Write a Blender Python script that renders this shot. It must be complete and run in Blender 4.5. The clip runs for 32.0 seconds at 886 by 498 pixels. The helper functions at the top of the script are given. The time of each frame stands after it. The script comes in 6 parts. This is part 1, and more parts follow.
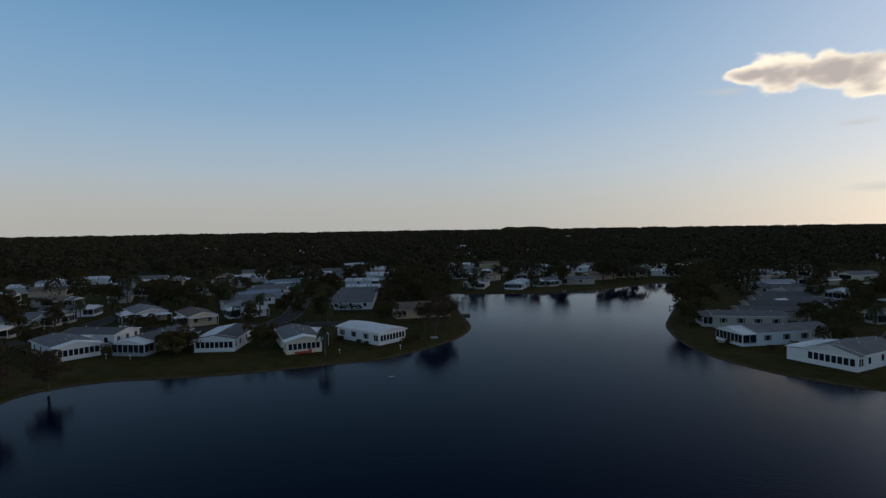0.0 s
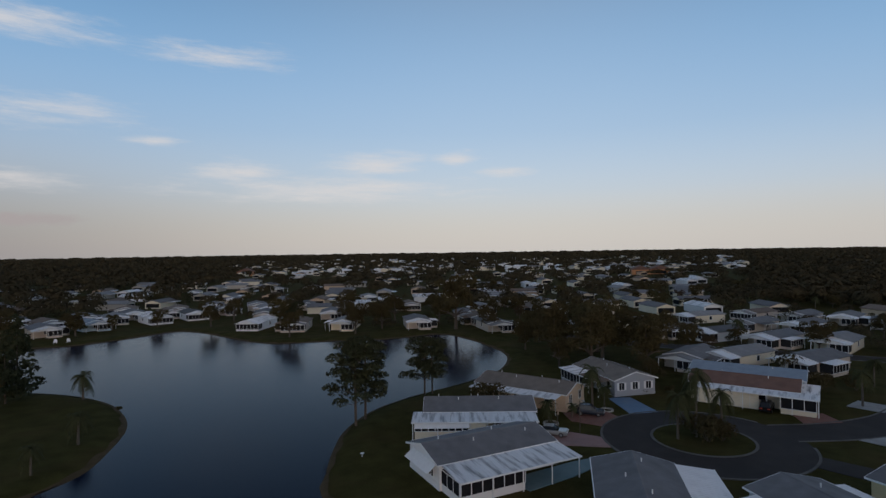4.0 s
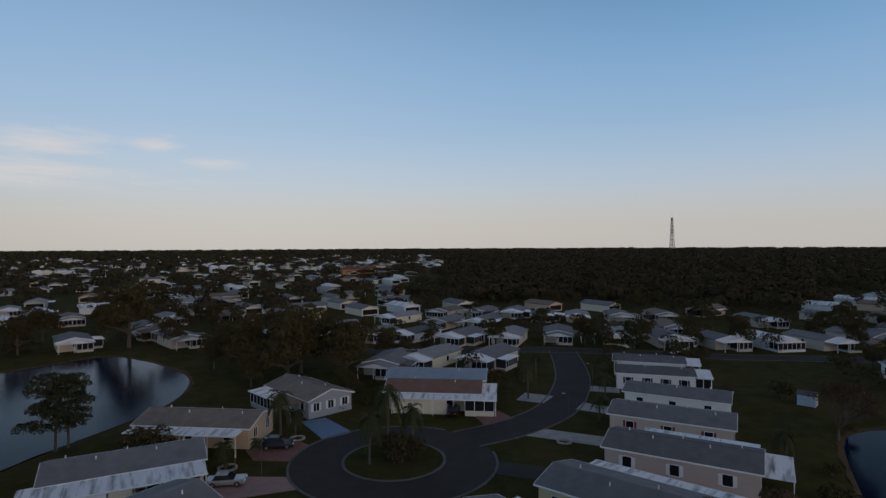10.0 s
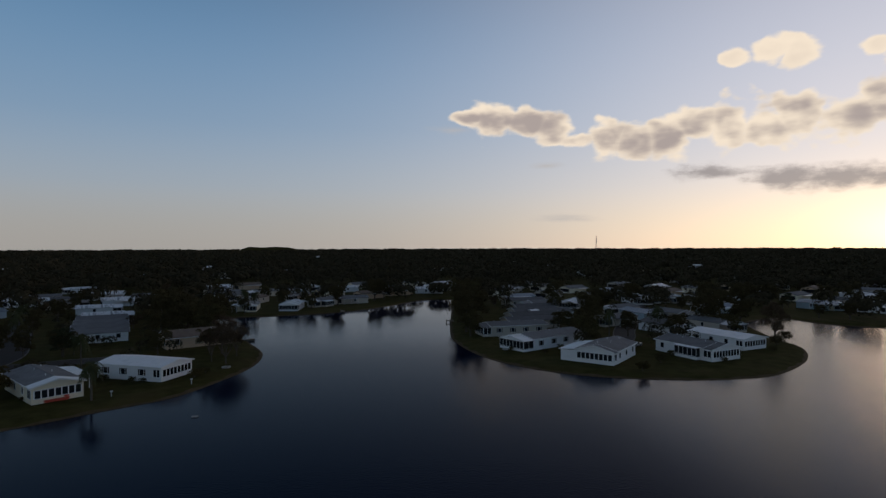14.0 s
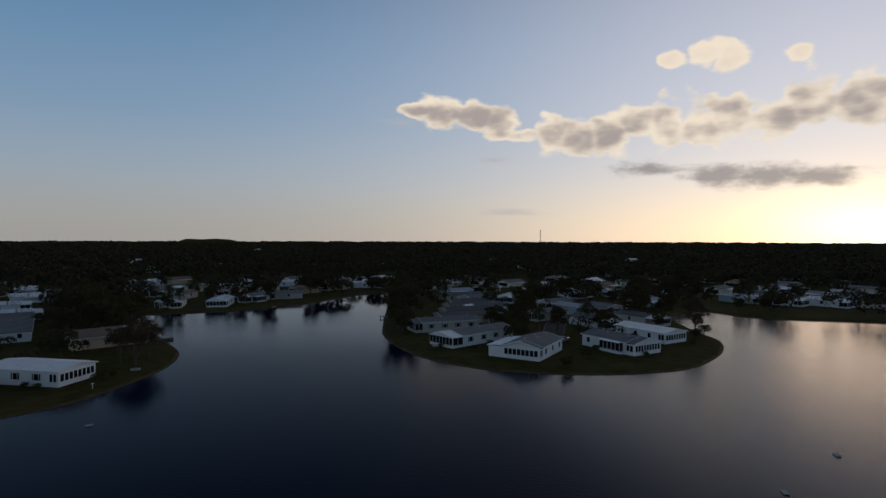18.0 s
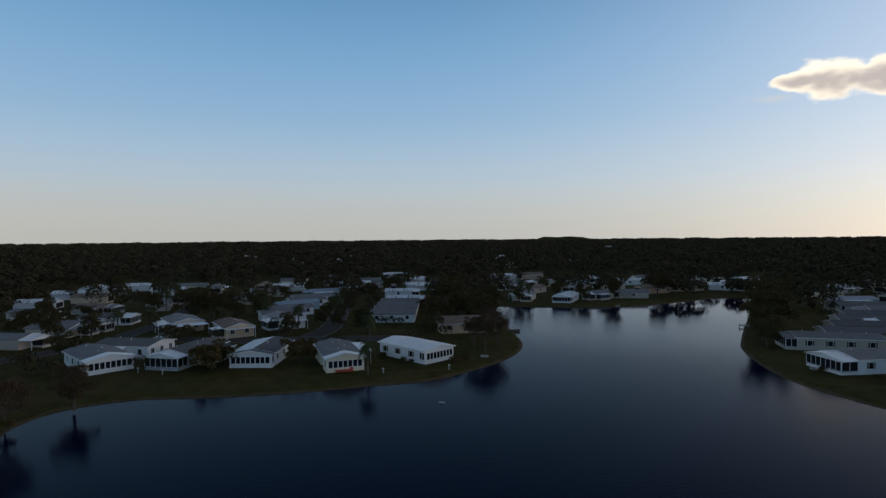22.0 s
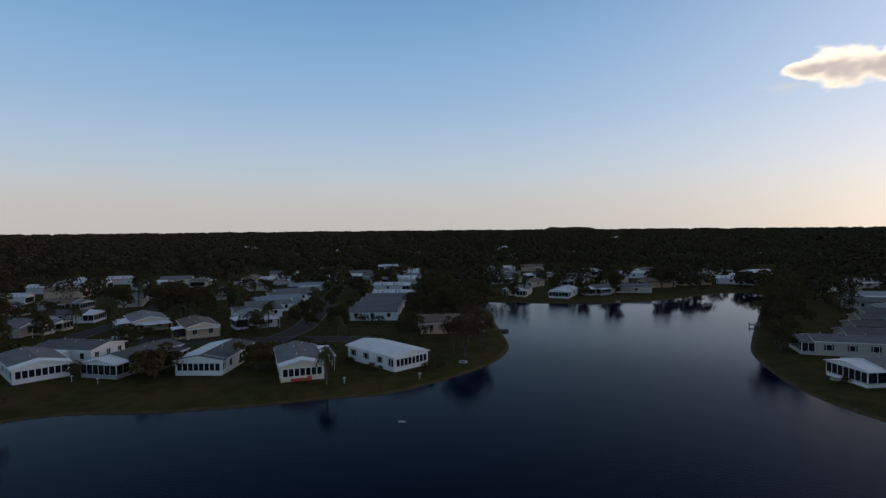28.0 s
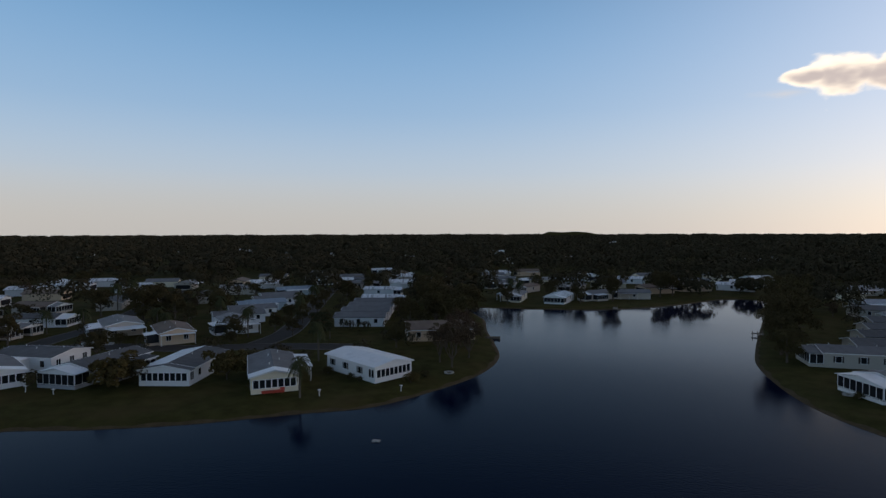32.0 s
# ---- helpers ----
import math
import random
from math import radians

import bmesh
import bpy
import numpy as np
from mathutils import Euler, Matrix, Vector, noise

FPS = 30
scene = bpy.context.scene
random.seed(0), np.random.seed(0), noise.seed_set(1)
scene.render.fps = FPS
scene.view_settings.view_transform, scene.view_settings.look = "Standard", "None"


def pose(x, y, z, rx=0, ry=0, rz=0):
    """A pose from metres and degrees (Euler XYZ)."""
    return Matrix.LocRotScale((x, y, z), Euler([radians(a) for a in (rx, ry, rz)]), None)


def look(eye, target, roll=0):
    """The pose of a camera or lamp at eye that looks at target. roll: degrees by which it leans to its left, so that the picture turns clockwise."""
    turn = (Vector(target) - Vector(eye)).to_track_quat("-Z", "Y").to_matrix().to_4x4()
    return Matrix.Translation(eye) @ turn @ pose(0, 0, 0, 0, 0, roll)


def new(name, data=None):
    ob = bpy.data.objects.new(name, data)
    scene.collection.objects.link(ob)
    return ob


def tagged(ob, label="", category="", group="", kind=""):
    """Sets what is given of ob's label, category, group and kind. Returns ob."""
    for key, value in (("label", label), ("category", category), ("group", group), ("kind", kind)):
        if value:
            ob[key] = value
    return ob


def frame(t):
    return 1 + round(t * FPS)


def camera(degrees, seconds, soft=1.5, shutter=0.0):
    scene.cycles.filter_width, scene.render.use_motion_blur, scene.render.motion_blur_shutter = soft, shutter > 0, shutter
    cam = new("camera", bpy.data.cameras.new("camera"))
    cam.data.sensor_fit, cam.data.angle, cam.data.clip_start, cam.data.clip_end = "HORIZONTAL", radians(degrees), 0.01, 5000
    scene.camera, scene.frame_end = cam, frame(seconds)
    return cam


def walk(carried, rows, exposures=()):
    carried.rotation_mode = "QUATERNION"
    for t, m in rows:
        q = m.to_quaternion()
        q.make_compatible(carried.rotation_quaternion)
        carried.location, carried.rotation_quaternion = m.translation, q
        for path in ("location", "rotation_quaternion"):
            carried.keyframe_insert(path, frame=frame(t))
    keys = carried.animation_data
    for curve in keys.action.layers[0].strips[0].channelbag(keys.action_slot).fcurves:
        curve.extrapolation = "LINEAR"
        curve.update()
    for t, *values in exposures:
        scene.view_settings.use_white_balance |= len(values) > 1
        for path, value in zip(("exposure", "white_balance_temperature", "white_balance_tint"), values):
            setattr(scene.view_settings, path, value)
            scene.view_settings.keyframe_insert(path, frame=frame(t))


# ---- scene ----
# the camera dims its picture while it faces the sunset, and cools it after each turn; stops, kelvin, tint
EXPO = [(0.0, -0.25, 6350, 6), (0.5, -0.1, 6250, 5), (1.5, 0.0, 6250, 5), (3.5, 0.0, 6480, 10), (6.0, -0.06, 6500, 10), (9.0, -0.05, 6500, 10), (11.0, -0.15, 6480, 10), (12.0, -0.28, 6500, 10),
        (13.0, -0.5, 6550, 10), (14.0, -0.58, 6550, 10), (16.0, -0.6, 6500, 10), (18.5, -0.64, 6350, 7), (19.0, -0.62, 6250, 5), (19.6, -0.14, 6180, 4), (21.0, -0.1, 6220, 4),
        (23.0, -0.03, 6400, 7), (25.0, 0.0, 6460, 9), (32.0, 0.0, 6480, 10)]
# Camera: a small drone about 26 m over a lake, turning where it hovers and drifting slowly.
cam = camera(77.62, 32.0, soft=1.4)
# seconds, x, y, z, heading to the left of north (+y), pitch, roll, in metres and degrees
FLIGHT = [
    (0, 14.09, -0.18, 25.93, 24.03, -2.15, -0.89),
    (0.1, 14.03, -0.25, 25.85, 34.40, -1.82, -1.11),
    (0.2, 13.97, -0.32, 25.77, 45.70, -1.50, -1.33),
    (0.3, 13.92, -0.39, 25.69, 57.10, -1.17, -1.54),
    (0.4, 13.86, -0.46, 25.61, 68.40, -0.85, -1.76),
    (0.5, 13.81, -0.53, 25.53, 77.43, -0.52, -1.98),
    (0.6, 13.78, -0.39, 25.51, 80.50, -0.54, -1.96),
    (0.7, 13.76, -0.25, 25.49, 80.80, -0.55, -1.95),
    (1, 13.69, 0.16, 25.44, 80.71, -0.60, -1.91),
    (1.1, 13.73, 0.22, 25.43, 81.10, -0.52, -1.87),
    (1.2, 13.77, 0.29, 25.43, 81.30, -0.44, -1.83),
    (1.3, 13.80, 0.36, 25.42, 83.20, -0.36, -1.79),
    (1.4, 13.84, 0.43, 25.41, 88.00, -0.28, -1.75),
    (1.5, 13.88, 0.49, 25.41, 94.99, -0.20, -1.71),
    (1.6, 13.92, 0.52, 25.39, 103.40, -0.03, -1.65),
    (1.7, 13.96, 0.55, 25.37, 111.40, 0.14, -1.59),
    (1.8, 14.00, 0.58, 25.35, 118.10, 0.31, -1.53),
    (1.9, 14.04, 0.61, 25.33, 122.70, 0.48, -1.47),
    (2, 14.08, 0.64, 25.31, 124.15, 0.65, -1.41),
    (2.5, 13.78, 0.63, 24.97, 125.58, 0.67, -1.21),
    (4.5, 8.03, 0.62, 24.41, 125.56, 0.11, -0.71),
    (5, 6.23, 0.59, 24.24, 125.83, -0.05, -0.65),
    (5.5, 4.73, 0.61, 23.96, 126.92, -0.39, -0.91),
    (6, 3.45, 0.56, 23.81, 128.22, -0.46, -1.05),
    (6.5, 2.16, 0.47, 23.99, 127.68, -0.18, -0.61),
    (7, 1.07, 0.52, 24.16, 128.23, -0.35, -0.69),
    (7.5, 0.45, 0.43, 24.36, 128.89, -0.22, -0.75),
    (8, -0.03, 0.36, 24.67, 128.42, -0.12, -0.63),
    (8.1, -0.11, 0.36, 24.75, 127.50, -0.13, -0.61),
    (8.2, -0.19, 0.36, 24.82, 125.80, -0.14, -0.60),
    (8.3, -0.27, 0.36, 24.90, 123.10, -0.16, -0.59),
    (8.4, -0.36, 0.36, 24.97, 119.80, -0.17, -0.57),
    (8.5, -0.44, 0.36, 25.05, 116.49, -0.19, -0.56),
    (8.6, -0.55, 0.37, 25.12, 112.70, -0.23, -0.53),
    (8.7, -0.66, 0.38, 25.19, 109.00, -0.28, -0.49),
    (8.8, -0.78, 0.40, 25.26, 105.00, -0.32, -0.46),
    (8.9, -0.89, 0.41, 25.33, 100.70, -0.36, -0.43),
    (9, -1.00, 0.42, 25.40, 97.39, -0.41, -0.40),
    (9.5, -1.06, 0.13, 25.58, 96.58, -0.34, -0.38),
    (10, -1.12, -0.02, 25.70, 96.58, -0.23, -0.29),
    (10.5, -1.15, 0.18, 25.87, 92.22, -0.23, -0.34),
    (10.6, -1.15, 0.20, 25.89, 90.20, -0.25, -0.29),
    (10.7, -1.16, 0.21, 25.91, 87.80, -0.28, -0.24),
    (10.8, -1.17, 0.22, 25.93, 84.50, -0.30, -0.19),
    (10.9, -1.17, 0.24, 25.94, 78.90, -0.33, -0.15),
    (11, -1.18, 0.25, 25.96, 71.24, -0.35, -0.10),
    (11.1, -1.10, 0.28, 26.05, 63.50, -0.38, -0.12),
    (11.2, -1.02, 0.32, 26.15, 54.70, -0.41, -0.15),
    (11.3, -0.93, 0.35, 26.25, 45.80, -0.44, -0.18),
    (11.4, -0.85, 0.38, 26.34, 36.54, -0.46, -0.20),
    (11.5, -1.16, 0.45, 26.33, 27.20, -0.40, -0.21),
    (11.6, -1.09, 0.44, 26.32, 17.80, -0.41, -0.20),
    (11.7, -1.03, 0.42, 26.31, 10.40, -0.42, -0.19),
    (11.8, -0.96, 0.41, 26.30, 4.80, -0.43, -0.19),
    (11.9, -0.89, 0.40, 26.29, 2.40, -0.44, -0.18),
    (12, -0.82, 0.38, 26.28, 1.54, -0.45, -0.17),
    (12.5, -0.47, 0.13, 26.14, 0.82, -0.39, -0.23),
    (13, 0.00, -0.00, 26.00, -0.00, -0.38, -0.19),
    (13.5, 0.04, -0.13, 25.58, -1.14, -0.23, -0.11),
    (14, 0.19, -0.30, 25.27, -2.24, -0.21, -0.18),
    (14.5, 0.55, -0.40, 25.02, -3.14, -0.25, -0.07),
    (15, 0.86, -0.60, 25.03, -4.68, -0.21, -0.07),
    (15.5, 1.32, -0.74, 25.13, -5.91, -0.21, -0.10),
    (17.5, 3.67, 0.61, 25.54, -8.26, -0.66, -0.20),
    (18, 4.69, 1.62, 25.87, -7.71, -0.95, 0.14),
    (18.5, 4.93, 2.54, 26.01, -8.18, -1.21, -0.03),
    (18.6, 5.00, 2.66, 26.05, -6.70, -1.23, -0.11),
    (18.7, 5.07, 2.77, 26.09, -1.90, -1.25, -0.20),
    (18.8, 5.13, 2.89, 26.13, 4.70, -1.27, -0.28),
    (18.9, 5.20, 3.00, 26.17, 11.50, -1.29, -0.36),
    (19, 5.26, 3.12, 26.21, 18.50, -1.31, -0.45),
    (19.1, 5.32, 3.16, 26.23, 23.30, -1.31, -0.47),
    (19.2, 5.37, 3.20, 26.25, 25.40, -1.31, -0.50),
    (19.3, 5.42, 3.25, 26.27, 26.00, -1.31, -0.52),
    (19.5, 5.53, 3.34, 26.31, 26.29, -1.31, -0.57),
    (20, 5.84, 3.77, 26.33, 26.59, -1.26, -0.60),
    (20.5, 6.16, 4.54, 26.42, 26.74, -1.11, -0.51),
    (21, 6.47, 5.26, 26.36, 27.26, -1.21, -0.56),
    (21.5, 6.74, 6.20, 26.20, 27.45, -1.21, -0.59),
    (22, 6.73, 7.53, 25.89, 27.70, -1.14, -0.49),
    (22.5, 6.61, 9.19, 25.77, 27.88, -1.36, -0.58),
    (23, 6.20, 11.29, 25.49, 27.60, -1.10, -0.24),
    (23.5, 6.17, 13.09, 25.62, 28.04, -1.71, -0.32),
    (24, 5.99, 14.22, 25.84, 27.94, -2.13, -0.46),
    (24.5, 5.97, 15.11, 25.99, 27.87, -2.21, -0.52),
    (25, 6.15, 15.84, 25.99, 28.05, -2.14, -0.57),
    (25.5, 6.54, 16.59, 26.07, 28.47, -2.13, -0.69),
    (27.5, 6.55, 21.12, 26.16, 28.60, -2.00, -0.53),
    (28, 6.63, 21.87, 26.13, 28.48, -2.13, -0.53),
    (28.5, 6.76, 22.55, 26.05, 28.05, -2.28, -0.73),
    (29, 6.64, 23.43, 25.78, 27.87, -2.06, -0.67),
    (29.5, 6.27, 24.88, 25.70, 27.89, -1.93, -0.56),
    (30, 5.85, 26.15, 25.55, 28.44, -1.70, -0.33),
    (30.5, 5.64, 27.18, 25.66, 28.35, -2.08, -0.29),
    (31, 5.51, 27.86, 25.71, 28.25, -2.00, -0.27),
    (31.5, 5.51, 28.42, 25.80, 28.23, -1.93, -0.19),
    (32, 5.51, 28.78, 25.68, 28.30, -1.71, -0.14),
]


def flight_pose(x, y, z, heading, pitch, roll):
    return pose(x, y, z, 90, 0, heading) @ pose(0, 0, 0, pitch, 0, 0) @ pose(0, 0, 0, 0, 0, roll)


walk(cam, [(t, flight_pose(*row)) for t, *row in FLIGHT], exposures=EXPO)
# ---- world, sun ----
SUN_AZ = 46.0      # degrees to the right of north (+y)
SKY_EL, SKY_DUST, SKY_OZONE, SKY_STRENGTH, SUN_STRENGTH = 4.0, 0.6, 2.0, 0.15, 0.16
# colours of the evening haze by height above the horizon, in degrees
HAZE = [(0.0, (0.56, 0.55, 0.53)), (3.0, (0.56, 0.58, 0.60)), (6.0, (0.52, 0.61, 0.72)), (12.0, (0.33, 0.51, 0.74)), (22.0, (0.165, 0.38, 0.67)), (33.0, (0.056, 0.118, 0.235)), (52.0, (0.058, 0.065, 0.088))]
GLOW_BROAD, GLOW_LOW, GLOW_CORE, ROSE = (0.82, 0.61, 0.48), (0.56, 0.35, 0.06), (1.7, 1.4, 0.7), (0.60, 0.53, 0.48)
CLOUD_LIT, CLOUD_DARK = (1.38, 1.18, 0.95), (0.62, 0.53, 0.50)
WISP_COL, GREY_COL = (0.72 / 0.15, 0.68 / 0.15, 0.66 / 0.15), (0.39 / 0.15, 0.345 / 0.15, 0.345 / 0.15)
world = bpy.data.worlds.new("dusk_sky")
scene.world = world
world.use_nodes = True
wn, wl = world.node_tree.nodes, world.node_tree.links
wn.clear()


def wnode(kind, **props):
    n = wn.new(kind)
    for key, value in props.items():
        if key == "op":
            n.operation = value
        elif key == "blend":
            n.blend_type = value
        elif key == "data":
            n.data_type = value
    return n


def wmath(op, a, b=None, c=None, clamp=False):
    n = wnode("ShaderNodeMath", op=op)
    n.use_clamp = clamp
    for k, v in enumerate((a, b, c)):
        if v is None:
            continue
        if isinstance(v, (int, float)):
            n.inputs[k].default_value = v
        else:
            wl.new(v, n.inputs[k])
    return n.outputs[0]


def wmix(fac, a, b):
    n = wnode("ShaderNodeMix", data="RGBA")
    for k, v in ((0, fac), (6, a), (7, b)):
        if isinstance(v, (int, float)):
            n.inputs[k].default_value = v
        elif isinstance(v, tuple):
            n.inputs[k].default_value = (*v, 1)
        else:
            wl.new(v, n.inputs[k])
    return n.outputs[2]


coord = wn.new("ShaderNodeTexCoord").outputs["Generated"]
sky = wn.new("ShaderNodeTexSky")
sky.sky_type = "NISHITA"
sky.sun_disc = False
sky.sun_elevation = radians(SKY_EL)
sky.sun_rotation = radians(SUN_AZ)
sky.altitude, sky.air_density, sky.dust_density, sky.ozone_density = 20, 1.0, SKY_DUST, SKY_OZONE
split = wn.new("ShaderNodeSeparateXYZ")
wl.new(coord, split.inputs[0])
up = split.outputs[2]
# compass angle (radians, to the right of north) and height angle
az = wmath("ARCTAN2", split.outputs[0], split.outputs[1])
el = wmath("ARCSINE", up)
# where the clouds stand: compass degrees right of north, height, half width, reach up, reach down
CUMULUS = [(4.9, 13.0, 2.6, 0.8, 0.8), (7.8, 12.8, 3.2, 1.9, 2.1), (10.8, 12.2, 3.4, 1.9, 1.6), (13.6, 11.6, 2.8, 1.7, 1.6), (16.2, 10.5, 2.4, 0.9, 1.1), (18.8, 10.6, 2.5, 2.3, 2.5),
           (21.5, 10.0, 3.0, 1.9, 2.1), (24.5, 10.2, 3.0, 2.2, 2.4), (27.0, 11.3, 3.0, 2.2, 2.2), (29.8, 11.0, 2.8, 2.5, 2.4), (32.5, 10.6, 3.0, 2.3, 2.0), (35.0, 11.4, 3.2, 2.1, 2.0),
           (38.6, 10.8, 3.2, 1.9, 2.5), (41.7, 11.6, 3.2, 2.5, 2.4), (44.8, 11.3, 3.6, 2.5, 2.5), (48.5, 10.6, 3.6, 2.5, 2.5),
           (30.4, 16.7, 1.7, 0.9, 0.9), (33.0, 17.0, 2.3, 1.2, 1.3), (35.2, 16.4, 1.8, 1.2, 1.6), (40.7, 16.0, 1.3, 0.8, 0.9)]
GREYS = [(27.8, 6.9, 4.4, 0.9, 0.8), (34.1, 6.1, 4.0, 1.3, 1.4), (38.2, 5.8, 4.4, 1.5, 1.4), (42.2, 5.5, 3.9, 1.2, 1.1)]+[(-164.8, 3.2, 7.9, 0.7, 0.7)]
WISPS = [(13.0, 8.2, 2.5, 0.6, 0.5), (13.9, 2.8, 4.4, 0.7, 0.6), (3.2, 11.9, 3.5, 0.7, 0.7)]+[(-163.3, 18.8, 9.6, 1.7, 1.7), (-147.3, 18.4, 8.8, 1.5, 1.5), (-162.6, 12.3, 10.7, 1.6, 1.6), (-163.5, 6.7, 6.3, 1.2, 1.2), (-153.0, 10.4, 3.0, 0.6, 0.6), (-145.9, 8.0, 6.0, 1.6, 1.4), (-132.4, 9.0, 7.0, 2.0, 1.7), (-124.2, 9.4, 3.5, 1.0, 1.0), (-119.0, 8.1, 4.0, 0.9, 0.9), (-135.9, 6.4, 18.6, 1.7, 1.7)]
# ---- clouds, as a layer of the sky ----
azd = wmath("MULTIPLY", az, 57.29578)
eld = wmath("MULTIPLY", el, 57.29578)


def noise_at(scale_az, scale_el, detail, seed, rough=0.55):
    comb = wn.new("ShaderNodeCombineXYZ")
    wl.new(wmath("MULTIPLY", azd, scale_az), comb.inputs[0])
    wl.new(wmath("MULTIPLY", eld, scale_el), comb.inputs[1])
    comb.inputs[2].default_value = seed
    n = wn.new("ShaderNodeTexNoise")
    n.inputs["Scale"].default_value = 1.0
    n.inputs["Detail"].default_value = detail
    n.inputs["Roughness"].default_value = rough
    wl.new(comb.outputs[0], n.inputs["Vector"])
    return n.outputs["Fac"]


def smooth(value, low, high):
    n = wn.new("ShaderNodeMapRange")
    n.interpolation_type = "SMOOTHSTEP"
    n.inputs["From Min"].default_value, n.inputs["From Max"].default_value = low, high
    wl.new(value, n.inputs["Value"])
    return n.outputs[0]


def blob(a, e, wa, we_up, we_down):
    """1 at the middle of a cloud, 0 at its rim; flat below, high above."""
    da = wmath("DIVIDE", wmath("SUBTRACT", azd, a), wa)
    de = wmath("SUBTRACT", eld, e)
    up_part = wmath("DIVIDE", wmath("MAXIMUM", de, 0.0), we_up)
    down_part = wmath("DIVIDE", wmath("MINIMUM", de, 0.0), we_down)
    r2 = wmath("ADD", wmath("POWER", da, 2.0), wmath("ADD", wmath("POWER", up_part, 2.0), wmath("POWER", down_part, 2.0)))
    return wmath("SUBTRACT", 1.0, wmath("SQRT", r2))


def union(parts):
    total = parts[0]
    for p in parts[1:]:
        total = wmath("MAXIMUM", total, p)
    return total


def billow(scale_az, scale_el):
    """Rounded bulges, as on the tops of heaped clouds."""
    comb = wn.new("ShaderNodeCombineXYZ")
    wl.new(wmath("MULTIPLY", azd, scale_az), comb.inputs[0])
    wl.new(wmath("MULTIPLY", eld, scale_el), comb.inputs[1])
    n = wn.new("ShaderNodeTexVoronoi")
    n.feature = "SMOOTH_F1"
    n.inputs["Scale"].default_value = 1.0
    n.inputs["Smoothness"].default_value = 0.35
    wl.new(comb.outputs[0], n.inputs["Vector"])
    return wmath("SUBTRACT", 0.42, n.outputs["Distance"])


def cloud_field(detail, bulge):
    """How thick the heaped clouds are."""
    puff = wmath("SUBTRACT", noise_at(0.27, 0.50, detail, 3.1, 0.5), 0.5)
    bank = union([blob(a, e + 0.1, w * 1.12, up * 1.25, down * 1.2) for a, e, w, up, down in CUMULUS])
    heap = wmath("ADD", wmath("MULTIPLY", wmath("MINIMUM", bank, 0.7), 1.2), wmath("MULTIPLY", puff, 1.5))
    return wmath("ADD", heap, wmath("MULTIPLY", bulge, 0.55))


bulges = wmath("ADD", billow(0.42, 0.62), wmath("MULTIPLY", billow(1.0, 1.35), 0.5))
field = cloud_field(7, bulges)
cover = smooth(field, 0.08, 0.46)
# bright at the thin rims that the low sun shines through, grey in the thick middle; the highest heaps stay bright
mottle = wmath("MULTIPLY", wmath("SUBTRACT", noise_at(0.20, 0.55, 4, 12.4, 0.5), 0.5), 1.5)
thick = smooth(wmath("ADD", cloud_field(2, wmath("MULTIPLY", bulges, 0.8)), mottle), 0.15, 1.15)
shade = wmath("MULTIPLY", thick, wmath("SUBTRACT", 1.0, wmath("MULTIPLY", smooth(eld, 13.8, 15.6), 0.8)))
wisp_mask = union([blob(*b) for b in WISPS])
streak = noise_at(0.10, 0.62, 8, 21.0, 0.68)
wisp_field = wmath("ADD", wmath("MULTIPLY", wisp_mask, 0.8), wmath("MULTIPLY", wmath("SUBTRACT", streak, 0.5), 2.2))
wisp = wmath("MULTIPLY", smooth(wisp_field, 0.0, 1.1), 0.76)
grey_mask = union([blob(*b) for b in GREYS])
grey_field = wmath("ADD", grey_mask, wmath("ADD", wmath("MULTIPLY", wmath("SUBTRACT", streak, 0.5), 1.2), wmath("MULTIPLY", wmath("SUBTRACT", noise_at(0.45, 0.8, 7, 8.0, 0.62), 0.5), 1.5)))
grey_cover = wmath("MULTIPLY", smooth(grey_field, -0.05, 0.85), 0.78)
lit_cloud = wmix(shade, tuple(c / SKY_STRENGTH for c in CLOUD_LIT), tuple(c / SKY_STRENGTH for c in CLOUD_DARK))
# evening haze: pale at the horizon, blue above, deep overhead, over the clear sky of the model
height = wn.new("ShaderNodeMapRange")
height.inputs["From Min"].default_value, height.inputs["From Max"].default_value = 0.0, 90.0
wl.new(eld, height.inputs["Value"])
haze = wn.new("ShaderNodeValToRGB")
haze.color_ramp.interpolation = "B_SPLINE"
for k, (e, c) in enumerate(HAZE):
    stop = haze.color_ramp.elements[k] if k < 2 else haze.color_ramp.elements.new(e / 90)
    stop.position, stop.color = e / 90, (*c, 1)
wl.new(height.outputs[0], haze.inputs["Fac"])


def gauss(value, width):
    return wmath("EXPONENT", wmath("MULTIPLY", wmath("POWER", wmath("ABSOLUTE", wmath("DIVIDE", value, width)), 2.0), -1.0))


from_sun = wmath("SUBTRACT", azd, SUN_AZ)
opposite = wmath("SUBTRACT", 1.0, gauss(from_sun, 120.0))
broad = wmath("MULTIPLY", gauss(from_sun, 38.0), gauss(eld, 46.0))
low = wmath("MULTIPLY", gauss(from_sun, 27.0), gauss(wmath("SUBTRACT", eld, 0.5), 5.0))
core = wmath("MULTIPLY", gauss(from_sun, 6.5), gauss(wmath("SUBTRACT", eld, 1.2), 2.3))


def scaled(colour, fac):
    n = wnode("ShaderNodeMix", data="RGBA", blend="MIX")
    n.inputs[6].default_value = (0, 0, 0, 1)
    n.inputs[7].default_value = (*colour, 1)
    wl.new(fac, n.inputs[0])
    return n.outputs[2]


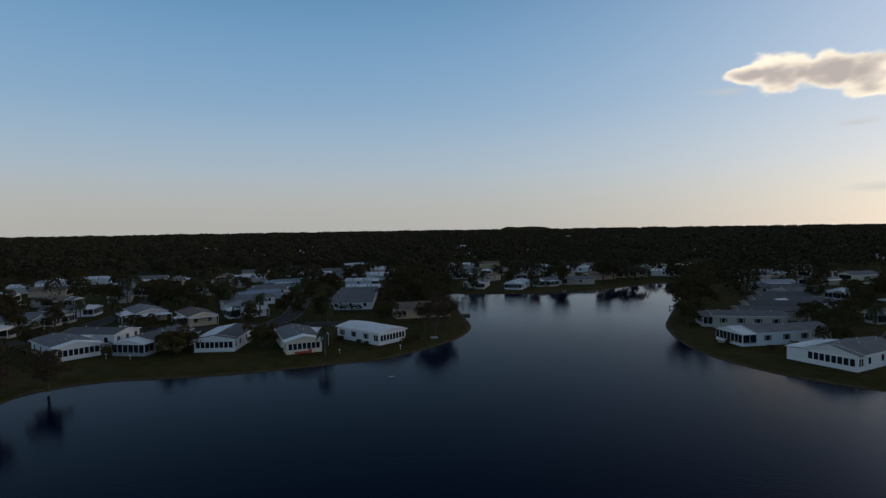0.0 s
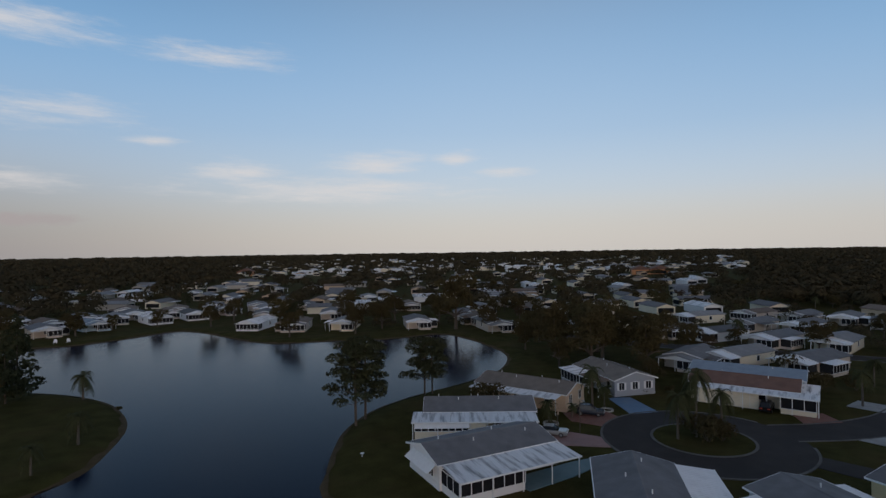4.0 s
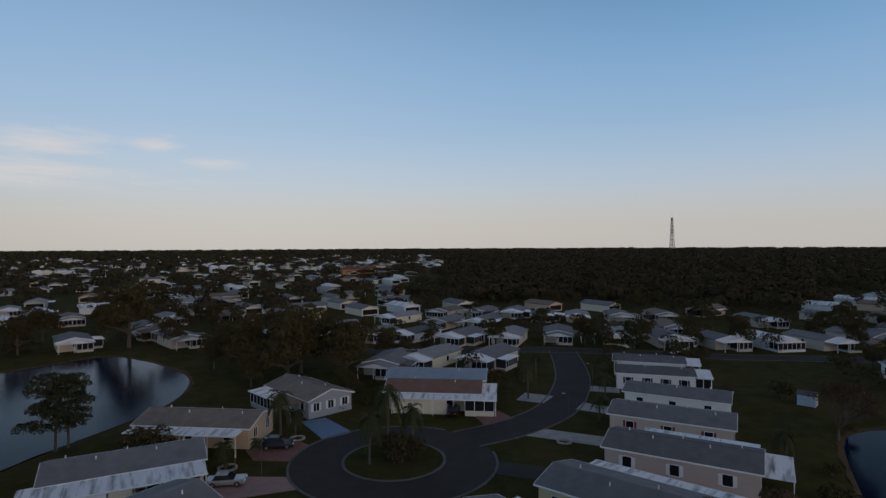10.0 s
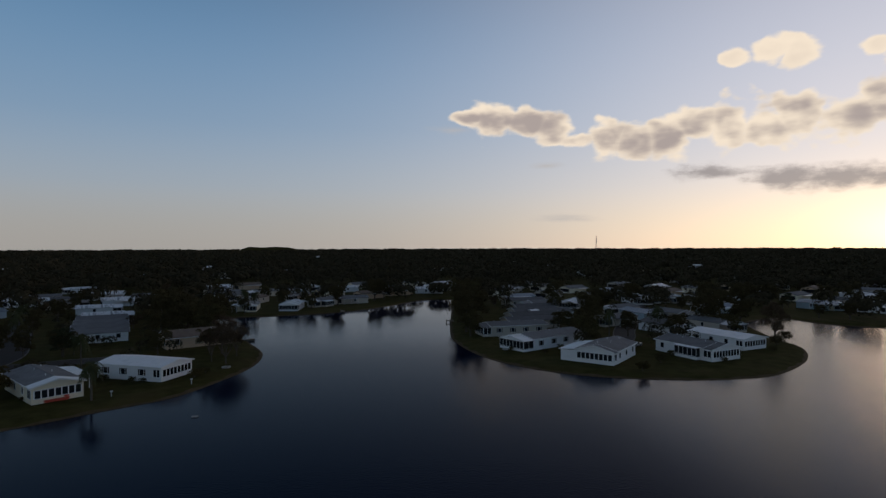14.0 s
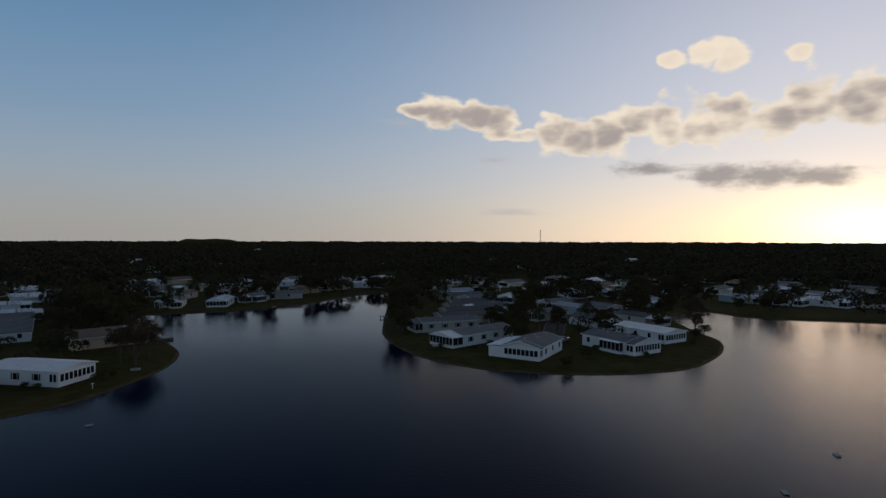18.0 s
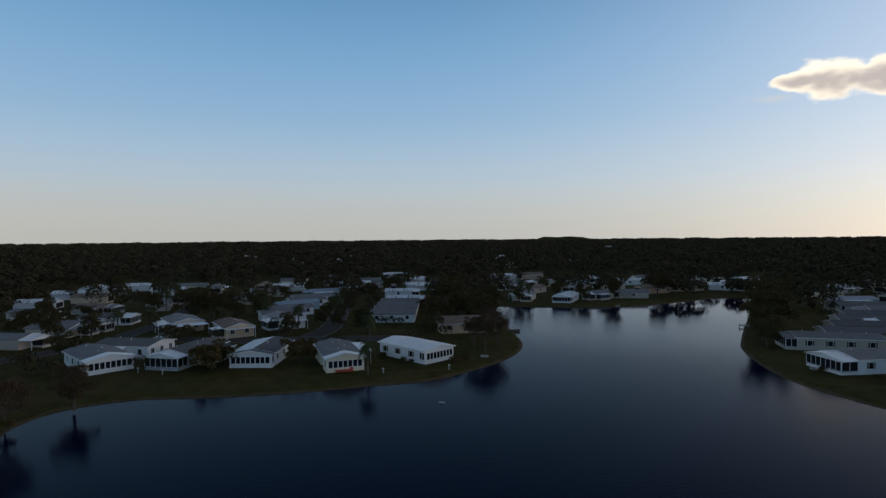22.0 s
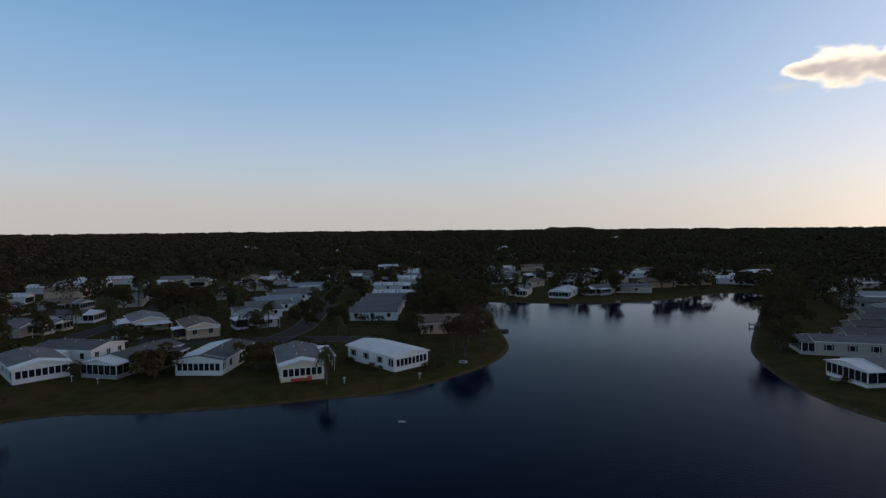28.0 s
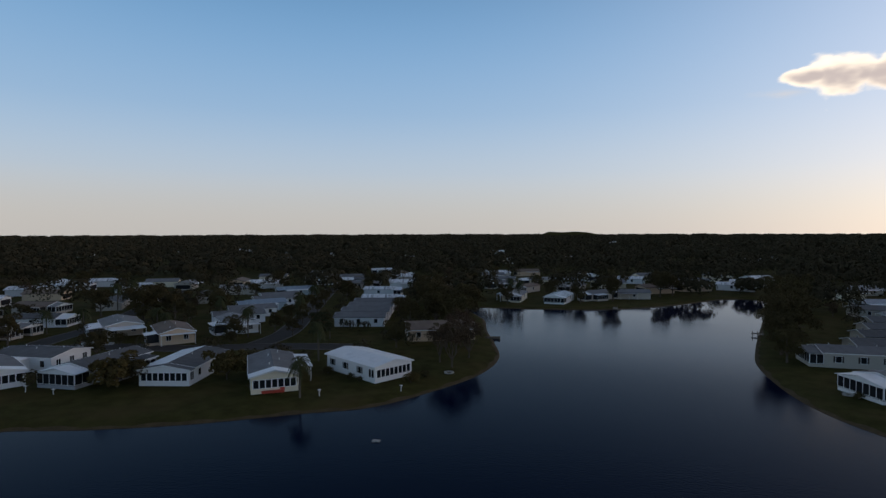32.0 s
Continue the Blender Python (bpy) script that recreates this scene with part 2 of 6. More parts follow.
def added(a, b):
    n = wnode("ShaderNodeMix", data="RGBA", blend="ADD")
    n.inputs[0].default_value = 1.0
    wl.new(a, n.inputs[6])
    wl.new(b, n.inputs[7])
    return n.outputs[2]


def times(colour, factor):
    n = wnode("ShaderNodeMix", data="RGBA", blend="MULTIPLY")
    n.inputs[0].default_value = 1.0
    wl.new(colour, n.inputs[6])
    n.inputs[7].default_value = (factor, factor, factor, 1)
    return n.outputs[2]


rose = wmath("MULTIPLY", opposite, gauss(wmath("SUBTRACT", eld, 2.0), 3.5))
veil = added(haze.outputs["Color"], added(scaled(GLOW_BROAD, broad), added(scaled(GLOW_LOW, low), scaled(GLOW_CORE, core))))
veil = wmix(wmath("MULTIPLY", rose, 0.55), veil, ROSE)
dusk = wmath("MULTIPLY", gauss(wmath("ADD", azd, 178.0), 30.0), gauss(eld, 9.0))
veil = wmix(wmath("MULTIPLY", dusk, 0.9), veil, (0.26, 0.25, 0.275))
west = wmath("MULTIPLY", gauss(wmath("ADD", azd, 118.0), 32.0), 0.12)
veil = wmix(west, veil, (1.0, 1.0, 1.0))
haze_sky = wmix(0.88, sky.outputs[0], times(veil, 1 / SKY_STRENGTH))
colour = wmix(wisp, haze_sky, WISP_COL)
colour = wmix(grey_cover, colour, GREY_COL)
colour = wmix(cover, colour, lit_cloud)
background = wn.new("ShaderNodeBackground")
wl.new(colour, background.inputs["Color"])
background.inputs["Strength"].default_value = SKY_STRENGTH
wl.new(background.outputs[0], wn.new("ShaderNodeOutputWorld").inputs["Surface"])

sun_data = bpy.data.lights.new("sun", "SUN")
sun_data.energy, sun_data.angle, sun_data.color = SUN_STRENGTH, radians(16), (1.0, 0.66, 0.42)
sun = new("sun", sun_data)
sun.matrix_world = look((0, 0, 0), (-math.sin(radians(SUN_AZ)), -math.cos(radians(SUN_AZ)), -math.tan(radians(4.5))))
# ---- materials ----
def material(name, colour, rough=0.8, metal=0.0, vary=0.25, scale=3.0, fine=40.0, bump=0.2, bump_scale=None, second=None,
             second_scale=0.4, second_amount=0.5, per_object=0.0, per_island=0.0, specular=0.5, stretch=None):
    """A surface with grain at one scale and blotches at another; second is a stain colour."""
    m = bpy.data.materials.new(name)
    m.use_nodes = True
    nt = m.node_tree
    nodes, links = nt.nodes, nt.links
    bsdf = nodes["Principled BSDF"]
    bsdf.inputs["Roughness"].default_value = rough
    bsdf.inputs["Metallic"].default_value = metal
    bsdf.inputs["Specular IOR Level"].default_value = specular
    where = nodes.new("ShaderNodeTexCoord").outputs["Object"]
    if stretch:
        mapping = nodes.new("ShaderNodeMapping")
        mapping.inputs["Scale"].default_value = stretch
        links.new(where, mapping.inputs["Vector"])
        where = mapping.outputs[0]

    def tex(sc, detail):
        n = nodes.new("ShaderNodeTexNoise")
        n.inputs["Scale"].default_value = sc
        n.inputs["Detail"].default_value = detail
        links.new(where, n.inputs["Vector"])
        return n.outputs["Fac"]

    def mix(fac, a, b, blend="MIX"):
        n = nodes.new("ShaderNodeMix")
        n.data_type, n.blend_type = "RGBA", blend
        for k, v in ((0, fac), (6, a), (7, b)):
            if isinstance(v, (int, float)):
                n.inputs[k].default_value = v
            elif isinstance(v, tuple):
                n.inputs[k].default_value = (*v, 1)
            else:
                links.new(v, n.inputs[k])
        return n.outputs[2]

    def ramp(fac, low, high, a, b):
        n = nodes.new("ShaderNodeMapRange")
        for k, v in zip(("From Min", "From Max", "To Min", "To Max"), (low, high, a, b)):
            n.inputs[k].default_value = v
        links.new(fac, n.inputs["Value"])
        return n.outputs[0]

    dark = tuple(c * (1 - vary) for c in colour)
    light = tuple(min(1, c * (1 + vary)) for c in colour)
    out = mix(ramp(tex(scale, 4), 0.3, 0.7, 0, 1), dark, light)
    grain = tex(fine, 3)
    out = mix(0.35, out, mix(ramp(grain, 0.3, 0.7, 0, 1), dark, light))
    if second:
        out = mix(ramp(tex(second_scale, 5), 0.48, 0.68, 0, second_amount), out, second)
    if per_object or per_island:
        info = nodes.new("ShaderNodeObjectInfo").outputs["Random"] if per_object else nodes.new("ShaderNodeNewGeometry").outputs["Random Per Island"]
        amount = per_object or per_island
        hsv = nodes.new("ShaderNodeHueSaturation")
        links.new(ramp(info, 0, 1, 1 - amount, 1 + amount), hsv.inputs["Value"])
        links.new(out, hsv.inputs["Color"])
        out = hsv.outputs[0]
    links.new(out, bsdf.inputs["Base Color"])
    if bump:
        b = nodes.new("ShaderNodeBump")
        b.inputs["Strength"].default_value = bump
        b.inputs["Distance"].default_value = 0.03
        links.new(tex(bump_scale or fine, 3), b.inputs["Height"])
        links.new(b.outputs[0], bsdf.inputs["Normal"])
    return m


M = {}
M["grass"] = material("grass", (0.053, 0.049, 0.016), 0.95, vary=0.4, scale=0.35, fine=6, bump=0.6, second=(0.085, 0.062, 0.026), second_scale=0.09, second_amount=0.6, specular=0.02)
M["dry_grass"] = material("dry_grass", (0.15, 0.125, 0.06), 0.95, vary=0.35, scale=0.12, fine=3, bump=0.4, second=(0.06, 0.06, 0.025), second_scale=0.05, second_amount=0.8, specular=0.02)
M["asphalt"] = material("asphalt", (0.047, 0.040, 0.037), 0.9, vary=0.18, scale=0.4, fine=20, bump=0.3, second=(0.036, 0.032, 0.03), second_scale=0.15, specular=0.2)
M["concrete"] = material("concrete", (0.34, 0.33, 0.315), 0.85, vary=0.15, scale=1.2, fine=12, second=(0.2, 0.19, 0.18), second_scale=0.5)
M["kerb"] = material("worn_kerb", (0.12, 0.112, 0.10), 0.9, vary=0.2, scale=0.8, fine=10, second=(0.06, 0.057, 0.05), second_scale=0.3, second_amount=0.8)
M["teal_drive"] = material("teal_painted_concrete", (0.13, 0.21, 0.23), 0.7, vary=0.12, scale=1.0, fine=12, second=(0.18, 0.23, 0.24), second_scale=0.5)
M["blue_drive"] = material("blue_painted_concrete", (0.13, 0.22, 0.34), 0.7, vary=0.12, scale=1.0, fine=12, second=(0.2, 0.25, 0.3), second_scale=0.5)
M["paver"] = material("red_paver", (0.22, 0.10, 0.075), 0.85, vary=0.2, scale=1.5, fine=9, second=(0.26, 0.16, 0.13), second_scale=0.6)
M["pink_drive"] = material("pink_concrete", (0.33, 0.20, 0.18), 0.85, vary=0.12, scale=1.0, fine=10, second=(0.24, 0.17, 0.16))
M["sand"] = material("bare_bank", (0.085, 0.062, 0.034), 0.95, vary=0.3, scale=1.0, fine=8, specular=0.1)
SHINGLES = [material("shingle_" + n, c, 0.9, vary=0.16, scale=0.8, fine=10, bump=0.5, second=d, second_scale=0.35, second_amount=0.55, per_object=0.12, specular=0.2, stretch=(1, 1, 1))
            for n, c, d in (("grey", (0.18, 0.182, 0.19), (0.115, 0.117, 0.122)), ("dark", (0.125, 0.125, 0.13), (0.085, 0.085, 0.088)),
                            ("brown", (0.20, 0.155, 0.125), (0.13, 0.10, 0.09)), ("pale", (0.27, 0.27, 0.275), (0.21, 0.21, 0.215)),
                            ("red", (0.19, 0.11, 0.085), (0.12, 0.08, 0.065)), ("tan", (0.205, 0.175, 0.15), (0.13, 0.115, 0.10)))]
M["white_metal"] = material("white_metal_roof", (0.74, 0.75, 0.77), 0.45, vary=0.1, scale=0.5, fine=6, bump=0.05, second=(0.13, 0.135, 0.15), second_scale=0.9, second_amount=0.95, stretch=(1.8, 0.22, 1))
M["clean_metal"] = material("white_roof_panel", (0.78, 0.79, 0.81), 0.45, vary=0.06, scale=0.4, fine=5, bump=0.05, second=(0.55, 0.56, 0.58), second_scale=0.5, second_amount=0.5)
M["blue_metal"] = material("blue_grey_metal_roof", (0.24, 0.29, 0.35), 0.45, vary=0.1, scale=0.5, fine=6, bump=0.05, second=(0.17, 0.20, 0.25), second_scale=0.6)
WALLS = {n: material("siding_" + n, c, 0.65, vary=0.06, scale=0.7, fine=8, bump=0.12, second=tuple(v * 0.72 for v in c), second_scale=0.7, second_amount=0.35, stretch=(0.4, 0.4, 6))
         for n, c in (("white", (0.80, 0.79, 0.78)), ("cream", (0.80, 0.71, 0.54)), ("beige", (0.58, 0.50, 0.42)), ("pink", (0.55, 0.44, 0.40)),
                      ("peach", (0.68, 0.50, 0.34)), ("yellow", (0.72, 0.60, 0.34)), ("blue", (0.40, 0.50, 0.56)), ("grey", (0.38, 0.39, 0.42)), ("tan", (0.50, 0.45, 0.38)))}
M["trim"] = material("white_trim", (0.80, 0.80, 0.79), 0.5, vary=0.05, scale=2, fine=10, bump=0.03)
M["shutter"] = material("dark_shutter", (0.05, 0.035, 0.03), 0.6, vary=0.2, scale=3, fine=20)
M["red_shutter"] = material("red_shutter", (0.22, 0.05, 0.05), 0.6, vary=0.2, scale=3, fine=20)
M["screen"] = material("insect_screen", (0.018, 0.018, 0.02), 0.8, specular=0.08, vary=0.2, scale=1.5, fine=60, bump=0.1)
M["door"] = material("door_paint", (0.55, 0.54, 0.52), 0.5, vary=0.05)
M["vent"] = material("vent_pipe", (0.75, 0.75, 0.74), 0.5, vary=0.05)
# near-black fill: paints the shade inside porches and side rooms
M["dark"] = material("painted_room_shade", (0.02, 0.02, 0.021), 0.9, vary=0.2)
M["bark"] = material("bark", (0.10, 0.075, 0.055), 0.95, vary=0.3, scale=4, fine=25, bump=0.8)
M["palm_bark"] = material("palm_bark", (0.11, 0.09, 0.07), 0.95, vary=0.25, scale=4, fine=20, bump=0.7, stretch=(1, 1, 5))
LEAF = {n: material("leaf_" + n, c, 0.9, vary=0.3, scale=0.35, fine=4, bump=0, per_island=0.22, specular=0.03)
        for n, c in (("oak", (0.072, 0.057, 0.027)), ("pine", (0.044, 0.048, 0.025)), ("olive", (0.078, 0.064, 0.029)), ("brown", (0.090, 0.063, 0.040)),
                     ("rust", (0.085, 0.055, 0.036)), ("ochre", (0.085, 0.065, 0.026)), ("palm", (0.058, 0.062, 0.030)), ("far", (0.058, 0.048, 0.028)))}
M["red_item"] = material("red_bench", (0.50, 0.06, 0.03), 0.6)
M["timber"] = material("weathered_timber", (0.17, 0.14, 0.11), 0.85, vary=0.25, scale=3, fine=25, stretch=(0.5, 5, 5))
M["steel"] = material("galvanised_steel", (0.35, 0.35, 0.36), 0.45, metal=0.7, vary=0.1)
M["brick_ring"] = material("pale_edging_stone", (0.42, 0.39, 0.35), 0.9, vary=0.2, scale=3, fine=15)
M["tyre"] = material("tyre_rubber", (0.02, 0.02, 0.02), 0.9)
# wall colour that holds the orange of the low sun
M["stucco_sunlit"] = material("sunlit_orange_stucco", (0.55, 0.26, 0.12), 0.9)

glass = bpy.data.materials.new("window_glass")
glass.use_nodes = True
gb = glass.node_tree.nodes["Principled BSDF"]
gb.inputs["Base Color"].default_value = (0.016, 0.018, 0.022, 1)
gb.inputs["Roughness"].default_value = 0.06
M["glass"] = glass

water = bpy.data.materials.new("lake_water")
water.use_nodes = True
nt = water.node_tree
wb = nt.nodes["Principled BSDF"]
wb.inputs["Base Color"].default_value = (0.0013, 0.0040, 0.019, 1)
wb.inputs["IOR"].default_value = 1.33
tc = nt.nodes.new("ShaderNodeTexCoord")
# calm and ruffled patches, drawn out along the breeze
patch_map = nt.nodes.new("ShaderNodeMapping")
patch_map.inputs["Scale"].default_value = (0.022, 0.010, 1)
patch_map.inputs["Rotation"].default_value = (0, 0, radians(25))
nt.links.new(tc.outputs["Object"], patch_map.inputs["Vector"])
patch = nt.nodes.new("ShaderNodeTexNoise")
patch.inputs["Scale"].default_value = 1.0
patch.inputs["Detail"].default_value = 3
nt.links.new(patch_map.outputs[0], patch.inputs["Vector"])
place = nt.nodes.new("ShaderNodeSeparateXYZ")
nt.links.new(tc.outputs["Object"], place.inputs[0])


def sea(op, a, b=None):
    n = nt.nodes.new("ShaderNodeMath")
    n.operation = op
    for k, v in enumerate((a, b)):
        if isinstance(v, (int, float)):
            n.inputs[k].default_value = v
        elif v is not None:
            nt.links.new(v, n.inputs[k])
    return n.outputs[0]


def sea_step(value, low, high, a=0.0, b=1.0):
    n = nt.nodes.new("ShaderNodeMapRange")
    n.interpolation_type = "SMOOTHSTEP"
    for key, v in zip(("From Min", "From Max", "To Min", "To Max"), (low, high, a, b)):
        n.inputs[key].default_value = v
    nt.links.new(value, n.inputs["Value"])
    return n.outputs[0]


wave_x, wave_y = place.outputs[0], place.outputs[1]
wander = sea("MULTIPLY", sea("SUBTRACT", patch.outputs["Fac"], 0.5), 26.0)
# still water lies beyond a slanting line in the north arm and along the far banks, with one ruffled cat's-paw in it
beyond = sea("ADD", sea("ADD", sea("MULTIPLY", sea("ADD", wave_x, 30.5), 0.725), sea("MULTIPLY", sea("SUBTRACT", wave_y, 192.4), 0.686)), wander)
west_arm = sea_step(wave_x, 18.0, 30.0, 1.0, 0.0)
still = sea("MULTIPLY", sea("MAXIMUM", sea_step(beyond, -14.0, 8.0), sea_step(sea("ADD", wave_y, wander), 186.0, 212.0)), west_arm)
paw_x = sea("DIVIDE", sea("ADD", sea("ADD", wave_x, 7.0), sea("MULTIPLY", wander, 0.4)), 13.0)
paw_y = sea("DIVIDE", sea("SUBTRACT", wave_y, 188.0), 17.0)
paw = sea_step(sea("ADD", sea("POWER", paw_x, 2.0), sea("POWER", paw_y, 2.0)), 0.5, 1.4, 0.4, 1.0)
south = sea_step(sea("ADD", wave_y, wander), -70.0, -20.0, 0.1, 0.0)
still = sea("MAXIMUM", sea("MULTIPLY", still, paw), sea("MAXIMUM", south, sea_step(patch.outputs["Fac"], 0.5, 0.7, 0.0, 0.25)))
ripple = nt.nodes.new("ShaderNodeTexNoise")
ripple.inputs["Scale"].default_value = 3.0
ripple.inputs["Detail"].default_value = 6
nt.links.new(tc.outputs["Object"], ripple.inputs["Vector"])
wbump = nt.nodes.new("ShaderNodeBump")
wbump.inputs["Distance"].default_value = 0.06
nt.links.new(sea_step(still, 0.0, 1.0, 0.32, 0.08), wbump.inputs["Strength"])
nt.links.new(ripple.outputs["Fac"], wbump.inputs["Height"])
nt.links.new(wbump.outputs[0], wb.inputs["Normal"])
# lake tone painted by region: weaker, smoother reflection north-west; stronger, rougher reflection east
dim_reflection = sea("MULTIPLY", sea_step(sea("ADD", wave_x, wander), 12.0, 55.0, 1.0, 0.0), sea("MULTIPLY", sea_step(sea("ADD", wave_y, wander), -40.0, 25.0), sea_step(wave_y, 115.0, 185.0, 1.0, 0.0)))
boosted_reflection = sea_step(sea("ADD", wave_x, wander), 18.0, 75.0)
rippled = sea("ADD", sea_step(dim_reflection, 0.0, 1.0, 0.12, 0.08), sea("MULTIPLY", boosted_reflection, 0.09))
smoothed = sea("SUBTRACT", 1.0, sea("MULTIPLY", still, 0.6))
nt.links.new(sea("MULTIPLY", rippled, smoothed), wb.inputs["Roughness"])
# specular level is lowered and raised by region to set the reflected brightness
nt.links.new(sea("ADD", sea_step(dim_reflection, 0.0, 1.0, 0.078, 0.034), sea("MULTIPLY", boosted_reflection, 0.16)), wb.inputs["Specular IOR Level"])
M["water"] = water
# ---- building blocks ----
class Mesh:
    """Collects corners and faces of one mesh."""

    def __init__(self):
        self.v, self.f = [], []

    def add(self, verts, faces):
        n = len(self.v)
        self.v.extend(tuple(p) for p in verts)
        self.f.extend(tuple(i + n for i in face) for face in faces)
        return self

    def box(self, x0, x1, y0, y1, z0, z1):
        return self.add([(x, y, z) for z in (z0, z1) for x, y in ((x0, y0), (x1, y0), (x1, y1), (x0, y1))],
                        [(3, 2, 1, 0), (4, 5, 6, 7), (0, 1, 5, 4), (1, 2, 6, 5), (2, 3, 7, 6), (3, 0, 4, 7)])

    def extrude_x(self, profile, x0, x1):
        """A prism along x over a closed profile of (y, z), given against the clock as seen from +x."""
        n = len(profile)
        verts = [(x0, y, z) for y, z in profile] + [(x1, y, z) for y, z in profile]
        faces = [tuple(range(n))[::-1], tuple(range(n, 2 * n))]
        faces += [(k, (k + 1) % n, n + (k + 1) % n, n + k) for k in range(n)]
        return self.add(verts, faces)

    def tube(self, a, b, ra, rb, sides=6):
        a, b = Vector(a), Vector(b)
        d = (b - a).normalized()
        p = d.orthogonal().normalized()
        q = d.cross(p)
        ring = [(math.cos(2 * math.pi * k / sides), math.sin(2 * math.pi * k / sides)) for k in range(sides)]
        verts = [a + (p * c + q * s) * ra for c, s in ring] + [b + (p * c + q * s) * rb for c, s in ring]
        faces = [(k, (k + 1) % sides, sides + (k + 1) % sides, sides + k) for k in range(sides)]
        faces += [tuple(range(sides))[::-1], tuple(range(sides, 2 * sides))]
        return self.add(verts, faces)

    def data(self, name, mat=None, smooth=False):
        me = bpy.data.meshes.new(name)
        me.from_pydata(self.v, [], self.f)
        if mat:
            me.materials.append(mat)
        if smooth:
            me.polygons.foreach_set("use_smooth", [True] * len(me.polygons))
        me.update()
        return me


def part(name, mesh, mat, parent, label="", smooth=False):
    """One mesh object under a thing or under a part."""
    ob = new(name, mesh if isinstance(mesh, bpy.types.Mesh) else mesh.data(name, mat, smooth))
    ob.parent = parent
    if label:
        ob["label"] = label
    return ob


def root(name, x, y, z=0.0, turn=0.0, **tags):
    ob = new(name)
    ob.matrix_basis = pose(x, y, z, 0, 0, turn)
    ob.empty_display_size = 0.5
    return tagged(ob, **tags)


def curve_through(points, step=2.0, closed=False):
    """A smooth line (Catmull-Rom) through plan points."""
    pts = [np.array(p, float) for p in points]
    n = len(pts)
    out = []
    for k in range(n if closed else n - 1):
        p0, p1, p2, p3 = (pts[(k + j) % n] if closed else pts[min(max(k + j, 0), n - 1)] for j in (-1, 0, 1, 2))
        m = max(2, int(np.linalg.norm(p2 - p1) / step))
        for j in range(m):
            u = j / m
            out.append(0.5 * (2 * p1 + (p2 - p0) * u + (2 * p0 - 5 * p1 + 4 * p2 - p3) * u * u + (3 * p1 - p0 - 3 * p2 + p3) * u ** 3))
    if not closed:
        out.append(pts[-1])
    return np.array(out)


# ---- ground and lake ----
WATER_Z = -0.6
# the lake's outline as a plan, from the near tip of the street's spit round by north, east and south
LAKE = [(-22, 10), (-38, 22.5), (-51, 31), (-61, 35.8), (-72, 40.5), (-80, 44.5), (-84, 48.5), (-85.8, 55.5), (-81, 64), (-71.5, 70), (-61, 78),
        (-50, 89), (-43, 96), (-38.9, 107.5), (-36.5, 121), (-38.6, 135.3), (-46, 150), (-54, 164), (-62, 180), (-74, 195), (-76, 203), (-54, 209.5),
        (-33, 219), (-14.5, 241), (-2, 264), (8, 272), (14, 268), (14, 250), (11.3, 208), (9, 170), (9.2, 150), (14.8, 128), (24, 115), (35, 107.6), (50, 104),
        (61, 104.2), (71, 107), (83, 116.5), (91.5, 126.5), (97, 137), (98.5, 147), (102, 162), (109, 180), (127, 191), (136, 172), (168, 156), (230, 120)]
LAKE_REST = [(260, 40), (220, -60), (140, -110), (60, -130), (15, -175), (-42, -178), (-55, -173), (-70, -173), (-85, -175), (-88, -163), (-86, -142), (-87, -127), (-100, -114.5),
             (-108.5, -105), (-124, -97), (-121, -85), (-115, -75), (-108, -66), (-100, -60.5), (-89.5, -57), (-79, -57.2), (-72.8, -58), (-63, -59.6), (-54, -59.3),
             (-45.4, -56.2), (-38.7, -51.6), (-32.7, -46.5), (-29, -43), (-24, -32), (-18, -14), (-17, 0)]
SPIT = [(25, -66), (10, -66), (-5, -66.5), (-13, -68.6), (-17, -70), (-21.5, -74.4), (-28, -83), (-31.5, -92), (-33, -102), (-31, -114), (-25, -124), (-10, -130), (10, -128), (30, -112)]
shore = curve_through(LAKE + LAKE_REST, 3.0, True)
spit = curve_through(SPIT, 3.0, True)


def inside(poly, px, py):
    x0, y0 = poly[:, 0], poly[:, 1]
    x1, y1 = np.roll(x0, -1), np.roll(y0, -1)
    res = np.zeros(px.shape, bool)
    for a, b, c, d in zip(x0, y0, x1, y1):
        if b != d:
            res ^= ((b > py) != (d > py)) & (px < (c - a) * (py - b) / (d - b) + a)
    return res


def distance(poly, px, py):
    best = np.full(px.shape, 1e9)
    nxt = np.roll(poly, -1, 0)
    for (a, b), (c, d) in zip(poly, nxt):
        ex, ey = c - a, d - b
        u = np.clip(((px - a) * ex + (py - b) * ey) / (ex * ex + ey * ey + 1e-9), 0, 1)
        best = np.minimum(best, (px - a - u * ex) ** 2 + (py - b - u * ey) ** 2)
    return np.sqrt(best)


def wet_mask(px, py, margin=0.0):
    """Which plan points lie in the lake, or nearer than margin to its edge."""
    px, py = np.asarray(px, float), np.asarray(py, float)
    wet = inside(shore, px, py) & ~inside(spit, px, py)
    if margin:
        wet |= np.minimum(distance(shore, px, py), distance(spit, px, py)) < margin
    return wet


# the lake on a coarse raster, for quick look-up while planting
RX, RY = np.meshgrid(np.arange(-180, 320, 2.0), np.arange(-240, 320, 2.0))
WET = inside(shore, RX, RY) & ~inside(spit, RX, RY)
EDGE = np.minimum(distance(shore, RX, RY), distance(spit, RX, RY))


def in_water(x, y, margin=0.0):
    i, j = int((y + 240) / 2), int((x + 180) / 2)
    if not (0 <= i < WET.shape[0] and 0 <= j < WET.shape[1]):
        return False
    return bool(WET[i, j] or EDGE[i, j] < margin)


